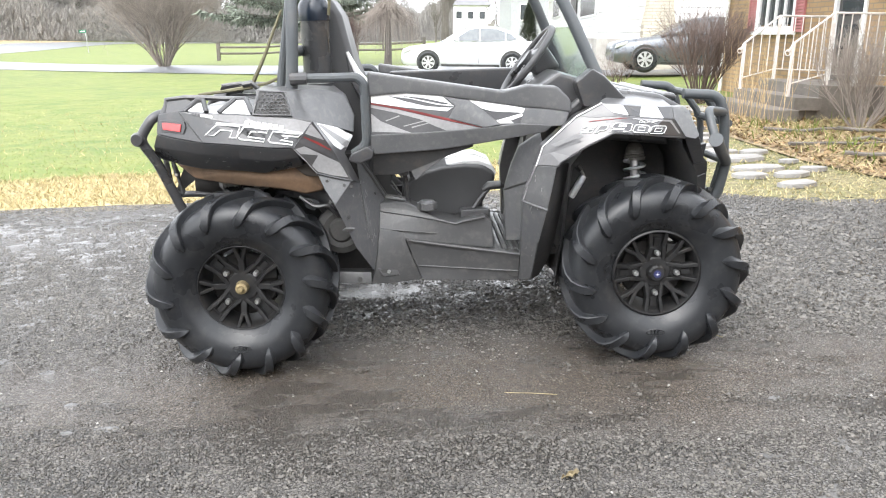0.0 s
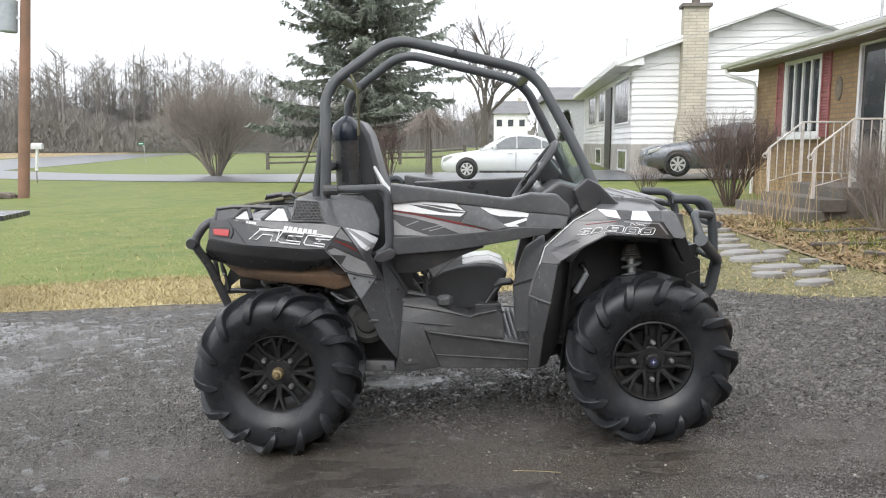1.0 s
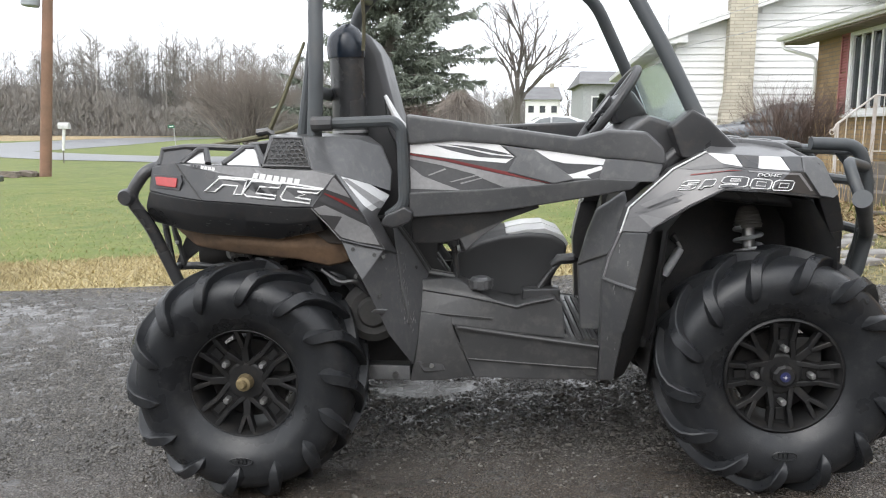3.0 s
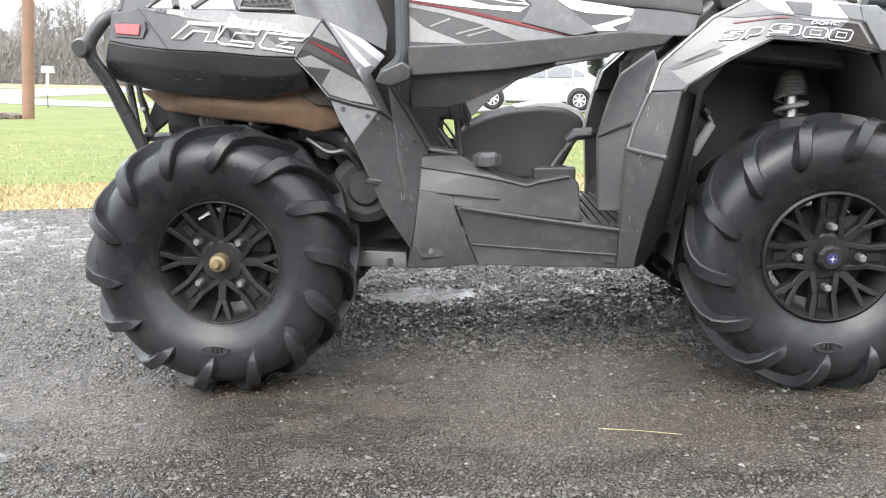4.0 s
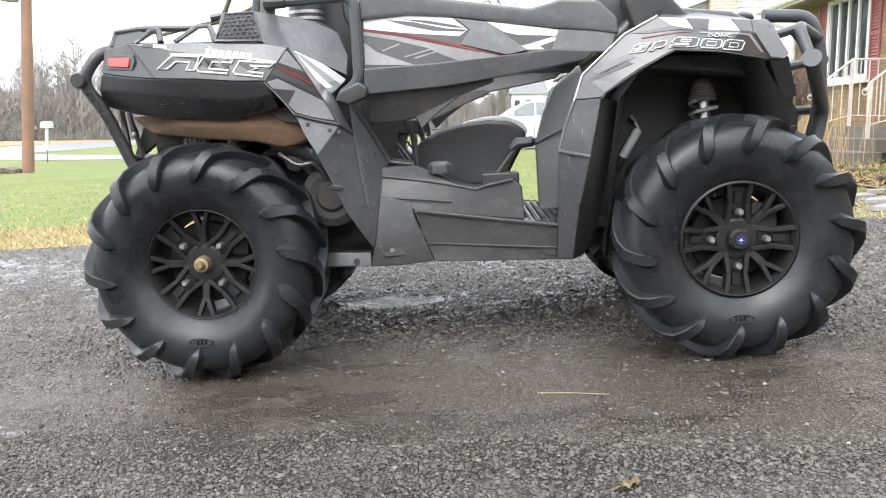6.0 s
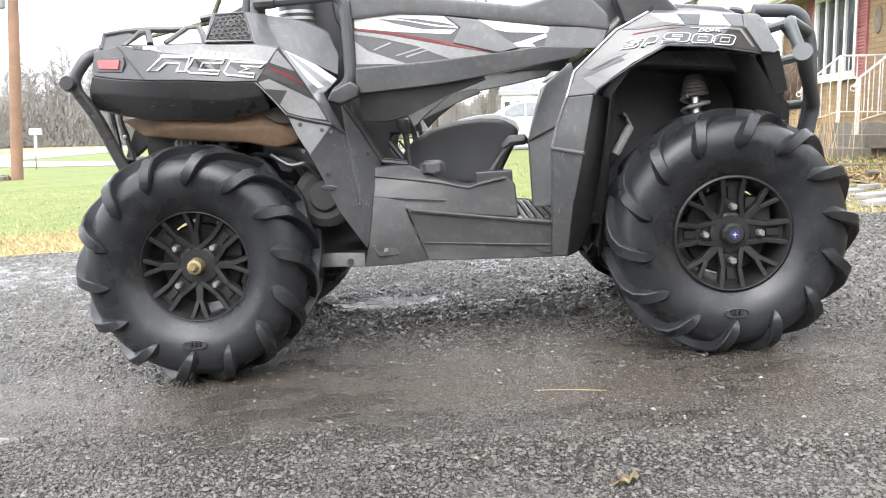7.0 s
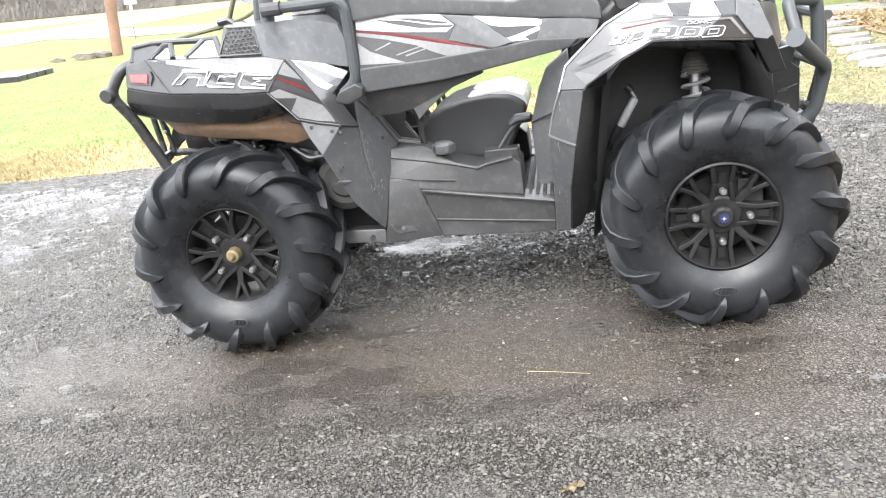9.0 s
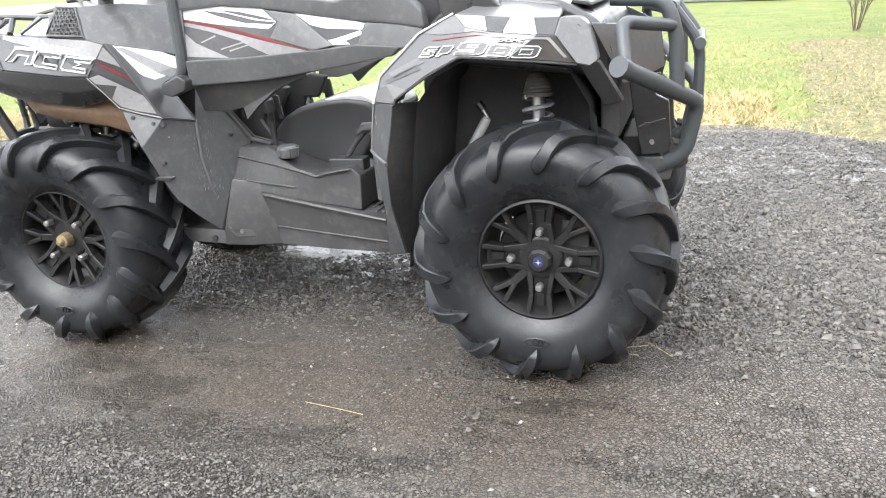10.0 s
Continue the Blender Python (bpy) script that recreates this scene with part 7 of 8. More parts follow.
part("eave_return", Geo().prism([(HX - 0.55, ZE - 0.232), (HX + 0.3, ZE - 0.232), (HX + 0.3, ZE + 0.12)], HY - 0.34, HY + 0.045), M_TRIM, wh, smooth=0)
z = ZB - 0.02
while z < ZR - 0.1:                      # lapped boards of the gable end
    lo, hi = HX, HX + HW
    if z > ZE - 0.05:
        f = min(1, (z + 0.2 - ZE) / (ZR - ZE))
        lo, hi = HX + HW / 2 * f, HX + HW - HW / 2 * f
    if hi - lo > 0.3:
        part("siding_board", Geo().add([(lo, HY - 0.002, z), (hi, HY - 0.002, z), (hi, HY + 0.035, z + 0.205), (lo, HY + 0.035, z + 0.205), (lo, HY + 0.05, z), (hi, HY + 0.05, z)], [(0, 1, 2, 3), (0, 4, 5, 1)]), M_SIDING, wh, smooth=0)
    z += 0.2
z = ZB - 0.02
while z < ZE - 0.3:                      # lapped boards of the long side
    part("siding_board", Geo().add([(HX - 0.002, HY, z), (HX + 0.035, HY, z + 0.205), (HX + 0.035, HY + HL, z + 0.205), (HX - 0.002, HY + HL, z), (HX + 0.05, HY, z), (HX + 0.05, HY + HL, z)], [(0, 1, 2, 3), (0, 3, 5, 4)]), M_SIDING, wh, smooth=0)
    z += 0.2


def wh_window(y0, y1, z0, z1, lights):
    w = part("window", Geo().box(HX - 0.04, HX - 0.004, y0, y1, z1 - 0.07, z1).box(HX - 0.04, HX - 0.004, y0, y1, z0, z0 + 0.07).box(HX - 0.04, HX - 0.004, y0, y0 + 0.07, z0, z1).box(HX - 0.04, HX - 0.004, y1 - 0.07, y1, z0, z1), M_TRIM, wh, "white-framed window", smooth=0)
    d = (y1 - y0 - 0.14) / lights
    for i in range(lights):
        part("pane", Geo().box(HX - 0.02, HX - 0.005, y0 + 0.07 + i * d + 0.03, y0 + 0.07 + (i + 1) * d - 0.03, z0 + 0.07, z1 - 0.07), M_GLASS, w, smooth=0)


wh_window(HY + 0.5, HY + 4.6, 1.97, 3.60, 4)
wh_window(HY + 8.0, HY + 10.6, 2.2, 3.6, 2)
wh_window(HY + 12.2, HY + 15.6, 2.2, 3.6, 2)
wh_window(HY + 0.9, HY + 3.2, 0.35, 1.1, 2)
wh_window(HY + 9.2, HY + 11.6, 0.35, 1.1, 2)
part("entry_door", Geo().box(HX - 0.05, HX - 0.003, HY + 5.6, HY + 7.6, 0.3, 3.5), M_DOOR, wh, "dark entry door", smooth=0)
ch = part("chimney", Geo().box(7.76, 8.75, HY - 0.5, HY - 0.002, -0.2, 1.7).prism([(7.76, 1.7), (8.75, 1.7), (8.64, 2.3), (7.87, 2.3)], HY - 0.48, HY - 0.003).box(7.87, 8.64, HY - 0.48, HY - 0.003, 2.3, 5.55), M_CHIM, wh, "tan stone chimney", smooth=0)
part("chimney_cap", Geo().box(7.79, 8.72, HY - 0.56, HY + 0.05, 5.55, 5.67), M_CONC, ch, bevel=0.01)
part("flue", Geo().tube([(8.25, HY - 0.25, 5.67), (8.25, HY - 0.25, 5.85)], 0.13, 12), M_CONC, ch)
part("flue_cover", Geo().tube([(8.25, HY - 0.25, 5.89), (8.25, HY - 0.25, 5.92)], 0.18, 12), M_STEEL, ch)
part("vent_pipe", Geo().tube([(6.7, HY + 4, 4.0), (6.7, HY + 4, 5.2)], 0.025, 6), M_STEEL, wh)
mast = thing("service_mast", pose(0, 0, 0), "grey electric service mast on the bungalow roof", "mast")
part("mast_pipe", Geo().tube([(8.9, 12.2, 3.3), (8.9, 12.2, 4.55)], 0.03, 8), M_STEEL, mast)
part("weather_head", Geo().tube([(8.9, 12.2, 4.55), (8.85, 12.1, 4.62), (8.75, 12.0, 4.55)], 0.045, 8), M_STEEL, mast)
for k, (a, b, sag) in enumerate((((8.8, 12.05, 4.55), (-6.0, 95.0, 8.5), 1.6), ((8.8, 12.05, 3.75), (-9.0, 88.0, 7.0), 1.2))):
    pts = [Vector(a).lerp(Vector(b), i / 24) - Vector((0, 0, sag * 4 * (i / 24) * (1 - i / 24))) for i in range(25)]
    tagged(part("overhead_cable", Geo().tube(pts, 0.009, 5), M_STEEL), "thin grey overhead service cable", "cable")

# small far houses
def far_house(x, y, w, d, ze, zr, wallm, ang, label):
    h = thing("far_house", pose(x, y, 0, 0, 0, ang), label, "house")
    part("wall", Geo().box(-w / 2, w / 2, 0, d, -1, ze), wallm, h, smooth=0)
    part("roof", Geo().add([(-w / 2 - 0.4, -0.5, ze), (w / 2 + 0.4, -0.5, ze), (w / 2 + 0.4, d + 0.5, ze), (-w / 2 - 0.4, d + 0.5, ze), (-w / 2 + 0.2, d / 2, zr), (w / 2 - 0.2, d / 2, zr)],
                   [(0, 1, 5, 4), (1, 2, 5), (2, 3, 4, 5), (3, 0, 4), (3, 2, 1, 0)]), M_SHINGLE, h, "grey roof", smooth=0)
    part("chimney", Geo().box(w * 0.2, w * 0.2 + 0.7, d / 2 - 0.3, d / 2 + 0.4, ze, zr + 0.6), M_CHIM, h, smooth=0)
    for i in range(3):
        xx = -w / 2 + w * (i + 0.5) / 3
        wd = part("window", Geo().box(xx - 0.55, xx + 0.55, -0.05, -0.003, ze - 2.2, ze - 0.9), M_TRIM, h, smooth=0)
        part("pane", Geo().box(xx - 0.45, xx + 0.45, -0.07, -0.052, ze - 2.1, ze - 1.0), M_GLASS, wd, smooth=0)


far_house(9.4, 130, 5.6, 9, 6.2, 8.5, M_SIDING, -4, "small white house with grey roof far off")
far_house(11.4, 60, 7, 9, 4.7, 6.0, mat("grey siding", (0.4, 0.41, 0.42), (0.34, 0.35, 0.36), 0.6, bump=0.05), 0, "grey-sided house with shingle roof")

# unseen plain wall and roof added behind to dim the light on near sides
tagged(part("wall_behind", Geo().box(-14, 10, -13.3, -13.0, -1.0, 3.0).prism([(-14.6, 3.0), (10.6, 3.0), (10.6, 3.2), (-2, 4.2), (-14.6, 3.2)], -16, -12.7), mat("brown wall", (0.17, 0.14, 0.115), (0.13, 0.11, 0.095), 0.7, scale=0.6, fine=10, bump=0.1), smooth=0), "unseen plain brown wall that dims light from behind", "wall", kind="structure")

# ---------------------------------------------------------------- parked cars
def loft(stations):
    """A skin over rings of points, closed at both ends."""
    g = Geo()
    n = len(stations[0])
    for ring in stations:
        g.v += ring
    for i in range(len(stations) - 1):
        for k in range(n):
            a, b = i * n + k, i * n + (k + 1) % n
            g.f.append((a, b, b + n, a + n))
    g.f += [tuple(range(n - 1, -1, -1)), tuple((len(stations) - 1) * n + k for k in range(n))]
    return g


def make_car(m, paint, label, cover):
    """A four-door saloon, nose towards -x, its wheels on z = 0."""
    car = thing("parked_car", m, label, "car")
    # x, underside, waist, half-width
    st = [(-0.86, 0.36, 0.60, 0.62), (-0.80, 0.26, 0.72, 0.78), (-0.55, 0.2, 0.80, 0.86), (0.0, 0.2, 0.88, 0.89), (0.55, 0.2, 0.95, 0.90), (1.4, 0.2, 0.97, 0.90), (2.4, 0.2, 1.0, 0.90), (3.1, 0.22, 1.02, 0.88), (3.55, 0.26, 1.0, 0.82), (3.66, 0.38, 0.88, 0.70)]
    rings = []
    for x, zl, zh, w in st:
        rings.append([(x, -w * 0.9, zl), (x, -w, zl + 0.12), (x, -w, (zl + zh) / 2), (x, -w * 0.97, zh - 0.08), (x, -w * 0.88, zh), (x, w * 0.88, zh), (x, w * 0.97, zh - 0.08), (x, w, (zl + zh) / 2), (x, w, zl + 0.12), (x, w * 0.9, zl)])
    body = part("body", loft(rings).mesh("body", smooth=50, weld=True), paint, car)
    gs = [(0.42, 0.93, 0.94, 0.78), (0.85, 0.94, 1.20, 0.72), (1.28, 0.95, 1.40, 0.66), (1.75, 0.96, 1.47, 0.64), (2.25, 0.97, 1.44, 0.64), (2.7, 0.98, 1.30, 0.66), (3.15, 0.99, 1.06, 0.70)]
    rings = [[(x, -0.80, zl), (x, -w - 0.06, (zl + zh) / 2), (x, -w, zh - 0.04), (x, -w * 0.85, zh), (x, w * 0.85, zh), (x, w, zh - 0.04), (x, w + 0.06, (zl + zh) / 2), (x, 0.80, zl)] for x, zl, zh, w in gs]
    part("roof", loft(rings).mesh("roof", smooth=50, weld=True), paint, car)
    for s in (-1, 1):
        for poly in ([(0.78, 1.0), (1.30, 1.34), (1.62, 1.40), (1.62, 1.0)], [(1.68, 1.0), (1.68, 1.40), (2.2, 1.38), (2.45, 1.28), (2.45, 1.02)], [(2.5, 1.03), (2.5, 1.27), (2.62, 1.24), (2.85, 1.07)]):
            g = Geo()
            for off in (0.0, 0.02):
                g.v += [(x, s * (0.805 - (z - 0.98) * 0.26 + off - 0.02 * (1 - off * 50)), z) for x, z in poly]
            nn = len(poly)
            g.f = [tuple(range(nn)), tuple(range(2 * nn - 1, nn - 1, -1))] + [(i, i + nn, (i + 1) % nn + nn, (i + 1) % nn) for i in range(nn)]
            part("side_window", g, M_CARGLASS, car, smooth=0)
        part("mirror", Geo().box(0.86, 0.98, s * 0.90, s * 1.02, 0.97, 1.1), paint, car, bevel=0.03)
        part("headlight", Geo().prism([(-0.80, 0.60), (-0.76, 0.70), (-0.45, 0.80), (-0.50, 0.70)], s * 0.66, s * 0.85), M_HUBCAP, car, "clear headlight", bevel=0.01)
        part("tail_light", Geo().prism([(3.40, 0.80), (3.36, 0.95), (3.62, 0.93), (3.64, 0.82)], s * 0.6, s * 0.83), M_LAMP, car, bevel=0.01)
        part("sill_trim", Geo().box(0.42, 2.28, s * 0.86, s * 0.905, 0.2, 0.27), M_BLACK, car)
        for x in (1.62, 2.48):
            part("door_seam", Geo().box(x - 0.006, x + 0.006, s * 0.885, s * 0.908, 0.32, 0.93), M_DECAL_DK, car)
        for x in (1.42, 2.28):
            part("door_handle", Geo().box(x - 0.09, x + 0.09, s * 0.895, s * 0.925, 0.84, 0.87), paint, car, bevel=0.008)
        for x in (0.0, 2.685):
            # dark disc on the closed body stands for the shaded arch opening
            g = Geo().lathe([(0.0, 0.0), (0.37, 0.0), (0.37, 0.03), (0.0, 0.03)], 32, (x, s * 0.895 - 0.015, 0.345), closed=False)
            part("wheel_arch", g, M_LINER, car)
            g = Geo().lathe([(0.19, -0.10), (0.21, -0.11), (0.29, -0.11), (0.325, -0.08), (0.325, 0.08), (0.29, 0.1), (0.2, 0.1)], 36, (x, s * 0.85, 0.325))
            w = part("wheel", g, M_RUBBER, car, "black car tyre")
            g = Geo()
            for q in range(7):
                a = 2 * math.pi * q / 7
                c, sn = math.cos(a), math.sin(a)
                yy = s * 0.955
                g.add([(x + 0.03 * sn + 0.02 * c, yy, 0.325 + 0.03 * c - 0.02 * sn), (x + 0.03 * sn - 0.02 * c, yy, 0.325 + 0.03 * c + 0.02 * sn), (x + 0.195 * sn - 0.04 * c, yy, 0.325 + 0.195 * c + 0.04 * sn), (x + 0.195 * sn + 0.04 * c, yy, 0.325 + 0.195 * c - 0.04 * sn)], [(0, 1, 2, 3)])
            g.lathe([(0.185, -0.015), (0.205, -0.015), (0.205, 0.0), (0.185, 0.0)], 32, (x, s * 0.955, 0.325))
            g.lathe([(0, -0.01), (0.05, -0.01), (0.05, 0.01), (0, 0.01)], 16, (x, s * 0.955, 0.325), closed=False)
            part("wheel_cover", g, cover, w, smooth=0)
    part("grille", Geo().box(-0.83, -0.79, -0.5, 0.5, 0.42, 0.6), M_BLACK, car, bevel=0.01)
    part("windscreen", Geo().add([(0.44, -0.70, 0.965), (0.44, 0.70, 0.965), (1.26, 0.58, 1.405), (1.26, -0.58, 1.405), (0.46, -0.70, 0.93), (0.46, 0.70, 0.93), (1.3, 0.58, 1.37), (1.3, -0.58, 1.37)], [(0, 1, 2, 3), (7, 6, 5, 4), (0, 4, 5, 1), (1, 5, 6, 2), (2, 6, 7, 3), (3, 7, 4, 0)]), M_CARGLASS, car, smooth=0)
    return car


make_car(pose(1.02, 23.6, gz(1) + 0.1), M_CARWHITE, "white saloon car parked on the neighbouring drive", M_HUBCAP)
make_car(pose(6.85, 19.2, gz(7) + 0.13, 0, 0, -6), M_CARGREY, "dark grey saloon car parked by the white house", M_HUBCAP)

# ---------------------------------------------------------------- pole, mailbox, sign, fence
pole = thing("utility_pole", pose(-14.2, 23.3, -0.6, 0, 4.5, 0), "weathered reddish-brown wooden utility pole", "utility pole")
part("pole_shaft", Geo().tube([(0, 0, 0), (0, 0, 4), (0, 0, 9.5)], [0.19, 0.175, 0.14], 16), M_POLE, pole)
part("transformer_can", Geo().tube([(-0.52, -0.1, 5.55), (-0.52, -0.1, 5.6), (-0.52, -0.1, 6.6), (-0.52, -0.1, 6.66)], [0.25, 0.29, 0.29, 0.2], 18), mat("grey transformer", (0.36, 0.38, 0.41), (0.3, 0.32, 0.35), 0.45, bump=0), pole, "grey transformer can")
part("bracket", Geo().box(-0.28, -0.1, -0.14, -0.06, 6.0, 6.1), M_STEEL, pole)
part("cross_arm", Geo().box(-1.2, 1.2, -0.26, -0.17, 8.9, 9.02), M_POLE, pole)
mb = thing("mailbox", pose(-20.7, 36.5, gz(-20.7) + 0.45) @ Matrix.Scale(0.88, 4), "white roadside mailbox on a leaning white post", "mailbox")
part("post", Geo().tube([(-0.02, 0, 0.2), (0.0, 0, 0.4), (0.1, 0, 1.45)], 0.085, 8), M_TRIM, mb)
part("stake", Geo().tube([(-0.03, 0, -0.6), (-0.02, 0, 0.25)], 0.03, 6), M_BARK, mb, "dark thin stake under the post")
v = [(x, y, z) for x in (-0.2, 0.42) for y, z in ((-0.15, 1.42), (-0.15, 1.64), (-0.1, 1.74), (0, 1.78), (0.1, 1.74), (0.15, 1.64), (0.15, 1.42))]
part("box", Geo().add(v, [tuple(range(6, -1, -1)), tuple(range(7, 14))] + [(k, k + 7, (k + 1) % 7 + 7, (k + 1) % 7) for k in range(7)]), mat("dented mailbox metal", (0.5, 0.5, 0.5), (0.62, 0.62, 0.62), 0.4, bump=0.1), mb, "grey-white metal box", bevel=0.01)
for k in range(16):
    ang = rnd.uniform(0, 6.28)
    rr = rnd.uniform(0.25, 1.0)
    x, y = -15.3 + rr * math.cos(ang) * 1.2, 23.3 + rr * math.sin(ang) * 0.6
    a = rnd.uniform(-25, 25)
    lg = part("split_log", Geo().prism([(-0.28, -0.07), (0.0, 0.09), (0.26, 0.06), (0.28, -0.07)], -0.08, 0.08), mat("split log", (0.22, 0.18, 0.15), (0.14, 0.12, 0.1), 0.85) if k == 0 else bpy.data.materials["split log"], bevel=0.012)
    lg.matrix_world = pose(x, y, gz(x) + 0.05 + 0.12 * max(0, 0.9 - rr), rnd.uniform(-12, 12), rnd.uniform(-10, 10), a)
    tagged(lg, "weathered grey split log in a heap by the pole", "log", "log heap")
sg = thing("road_sign", pose(-33, 82, gz(-33) - 0.02, 0, -4, 0), "small green road name sign on a thin leaning post", "road sign")
part("post", Geo().tube([(0, 0, 0), (0, 0, 2.2)], 0.04, 6), M_STEEL, sg)
part("blade", Geo().box(-0.62, 0.1, -0.05, -0.042, 2.0, 2.3), M_GREENSIGN, sg, smooth=0)
part("text_bar", Geo().box(-0.5, 0.0, -0.056, -0.051, 2.1, 2.2), M_LETTER, sg, smooth=0)
fence = thing("rail_fence", pose(0, 0, 0), "dark weathered split-rail fence across the lawn", "fence")
fx = [(-12.6, 52), (-8.0, 52.5), (-3.4, 53), (1.2, 53.5)]
for x, y in fx:
    part("post", Geo().box(x - 0.11, x + 0.11, y - 0.11, y + 0.11, gz(x) - 0.1, gz(x) + 1.15), M_BARK, fence, bevel=0.02)
for (xa, ya), (xb, yb) in zip(fx, fx[1:]):
    for h in (0.45, 0.85):
        part("rail", Geo().tube([(xa, ya, gz(xa) + h), ((xa + xb) / 2, (ya + yb) / 2, gz(xa) + h + 0.03), (xb, yb, gz(xb) + h)], 0.07, 6), M_BARK, fence)


# ---------------------------------------------------------------- trees and shrubs
def grow(g, p, d, length, r, depth, rng, spread_a=0.6, droop=0.0, sides=4, kids=(2, 4), shrink=0.68):
    """Recursive bare branching, tapered."""
    n = 3
    pts, rs = [p], [r]
    q, dd = p.copy(), d.copy()
    for i in range(n):
        dd = (dd + Vector((rng.gauss(0, 0.13), rng.gauss(0, 0.13), rng.gauss(0, 0.08) - droop))).normalized()
        q = q + dd * (length / n)
        pts.append(q.copy())
        rs.append(r * (1 - 0.42 * (i + 1) / n))
    g.tube(pts, rs, sides if depth > 0 else 3, ends=False)
    if depth <= 0:
        return
    for _ in range(rng.randint(*kids)):
        t = rng.uniform(0.35, 1.0)
        i = min(n - 1, int(t * n))
        b = pts[i].lerp(pts[i + 1], t * n - i)
        side = Vector((rng.gauss(0, 1), rng.gauss(0, 1), rng.gauss(0.15, 0.6))).normalized()
        nd = (dd + side * spread_a * rng.uniform(0.7, 1.4)).normalized()
        grow(g, b, nd, length * shrink * rng.uniform(0.75, 1.15), rs[i] * 0.62, depth - 1, rng, spread_a, droop, sides, kids, shrink)


def bare_tree(name, x, y, z, h, seed, material, label, depth=4, kids=(3, 4), trunk=0.02, spread_a=0.55, stems=1, cat="tree", thin=1.0, droop=0.0, lean_max=0.55, rise=0.36):
    rng = random.Random(seed)
    t = thing(name, pose(x, y, z), label, cat)
    tg, cg = Geo(), Geo()
    for k in range(stems):
        a = rng.uniform(0, 6.28)
        lean = 0.0 if stems == 1 else rng.uniform(0.1, lean_max)
        d = Vector((math.cos(a) * lean, math.sin(a) * lean, 1)).normalized()
        base = Vector((math.cos(a) * 0.03 * h * (stems > 1), math.sin(a) * 0.03 * h * (stems > 1), -0.05))
        tl = h * (0.34 if stems == 1 else rise)
        pts = [base, base + d * tl * 0.5, base + d * tl]
        r0 = h * trunk * thin
        tg.tube(pts, [r0, r0 * 0.82, r0 * 0.68], 8)
        for _ in range(5 if stems == 1 else 3):
            tt = rng.uniform(0.55, 1.0)
            side = Vector((rng.gauss(0, 1), rng.gauss(0, 1), 0.4)).normalized()
            grow(cg, base + d * tl * tt, (d + side * spread_a).normalized(), h * 0.30 * rng.uniform(0.8, 1.15), r0 * 0.5, depth, rng, spread_a, droop, 4, kids)
        grow(cg, base + d * tl, d, h * 0.30, r0 * 0.6, depth, rng, spread_a * 0.8, droop, 4, kids)
    part("trunk", tg, material, t)
    part("crown", cg, material, t, smooth=0)
    return t


bare_tree("bare_tree", 2.4, 47, 0.0, 10.5, 3, M_BARK, "leafless grey deciduous tree behind the car", depth=4, kids=(3, 4), trunk=0.026)
bare_tree("round_shrub", -12.9, 41, gz(-13), 7.0, 11, M_TWIGS, "large rounded leafless shrub on the lawn", depth=4, kids=(3, 5), trunk=0.007, stems=24, spread_a=0.7, lean_max=0.85, rise=0.2, cat="shrub")
bare_tree("garden_shrub", 5.5, 10.3, gz(5.5), 1.9, 21, M_TWIG, "leafless dark red-brown shrub by the steps", depth=3, kids=(3, 4), trunk=0.008, stems=26, spread_a=0.5, cat="shrub")
bare_tree("garden_shrub", 4.1, 10.6, gz(4.1), 1.15, 22, M_TWIG, "small leafless dark red-brown shrub", depth=3, kids=(2, 3), trunk=0.008, stems=7, spread_a=0.6, cat="shrub")
bare_tree("garden_shrub", 5.95, 6.0, gz(5.9), 1.45, 23, M_TWIGS, "tangled leafless brown shrub before the steps", depth=3, kids=(3, 4), trunk=0.007, stems=24, lean_max=0.8, spread_a=0.5, cat="shrub")
bare_tree("hedge_shrub", -2.2, 30.5, -0.1, 2.6, 24, M_TWIG, "brown leafless hedge shrub", depth=3, kids=(3, 5), trunk=0.008, stems=14, spread_a=0.5, cat="shrub")

# weeping tree: short trunk with hanging twigs
wt = thing("weeping_tree", pose(-0.55, 31, -0.03), "small leafless weeping tree with hanging twigs", "tree")
part("trunk", Geo().tube([(0, 0, 0), (0.03, 0, 1.2), (0, 0, 2.2)], [0.17, 0.13, 0.1], 8), M_BARK, wt)
g = Geo()
rng = random.Random(5)
for k in range(520):
    a, rr = rng.uniform(0, 6.28), 1.35 * rng.random() ** 0.6
    x, y = math.cos(a) * rr, math.sin(a) * rr
    zt = 2.65 - 0.35 * rr * rr + rng.uniform(-0.3, 0.25)
    ln = rng.uniform(0.7, 1.6)
    g.tube([(0, 0, 2.1), (x * 0.55, y * 0.55, zt), (x, y, zt - 0.25), (x * 1.08, y * 1.08, zt - ln)], [0.02, 0.009, 0.006, 0.003], 3, ends=False)
part("crown", g, M_TWIGS, wt, smooth=0)

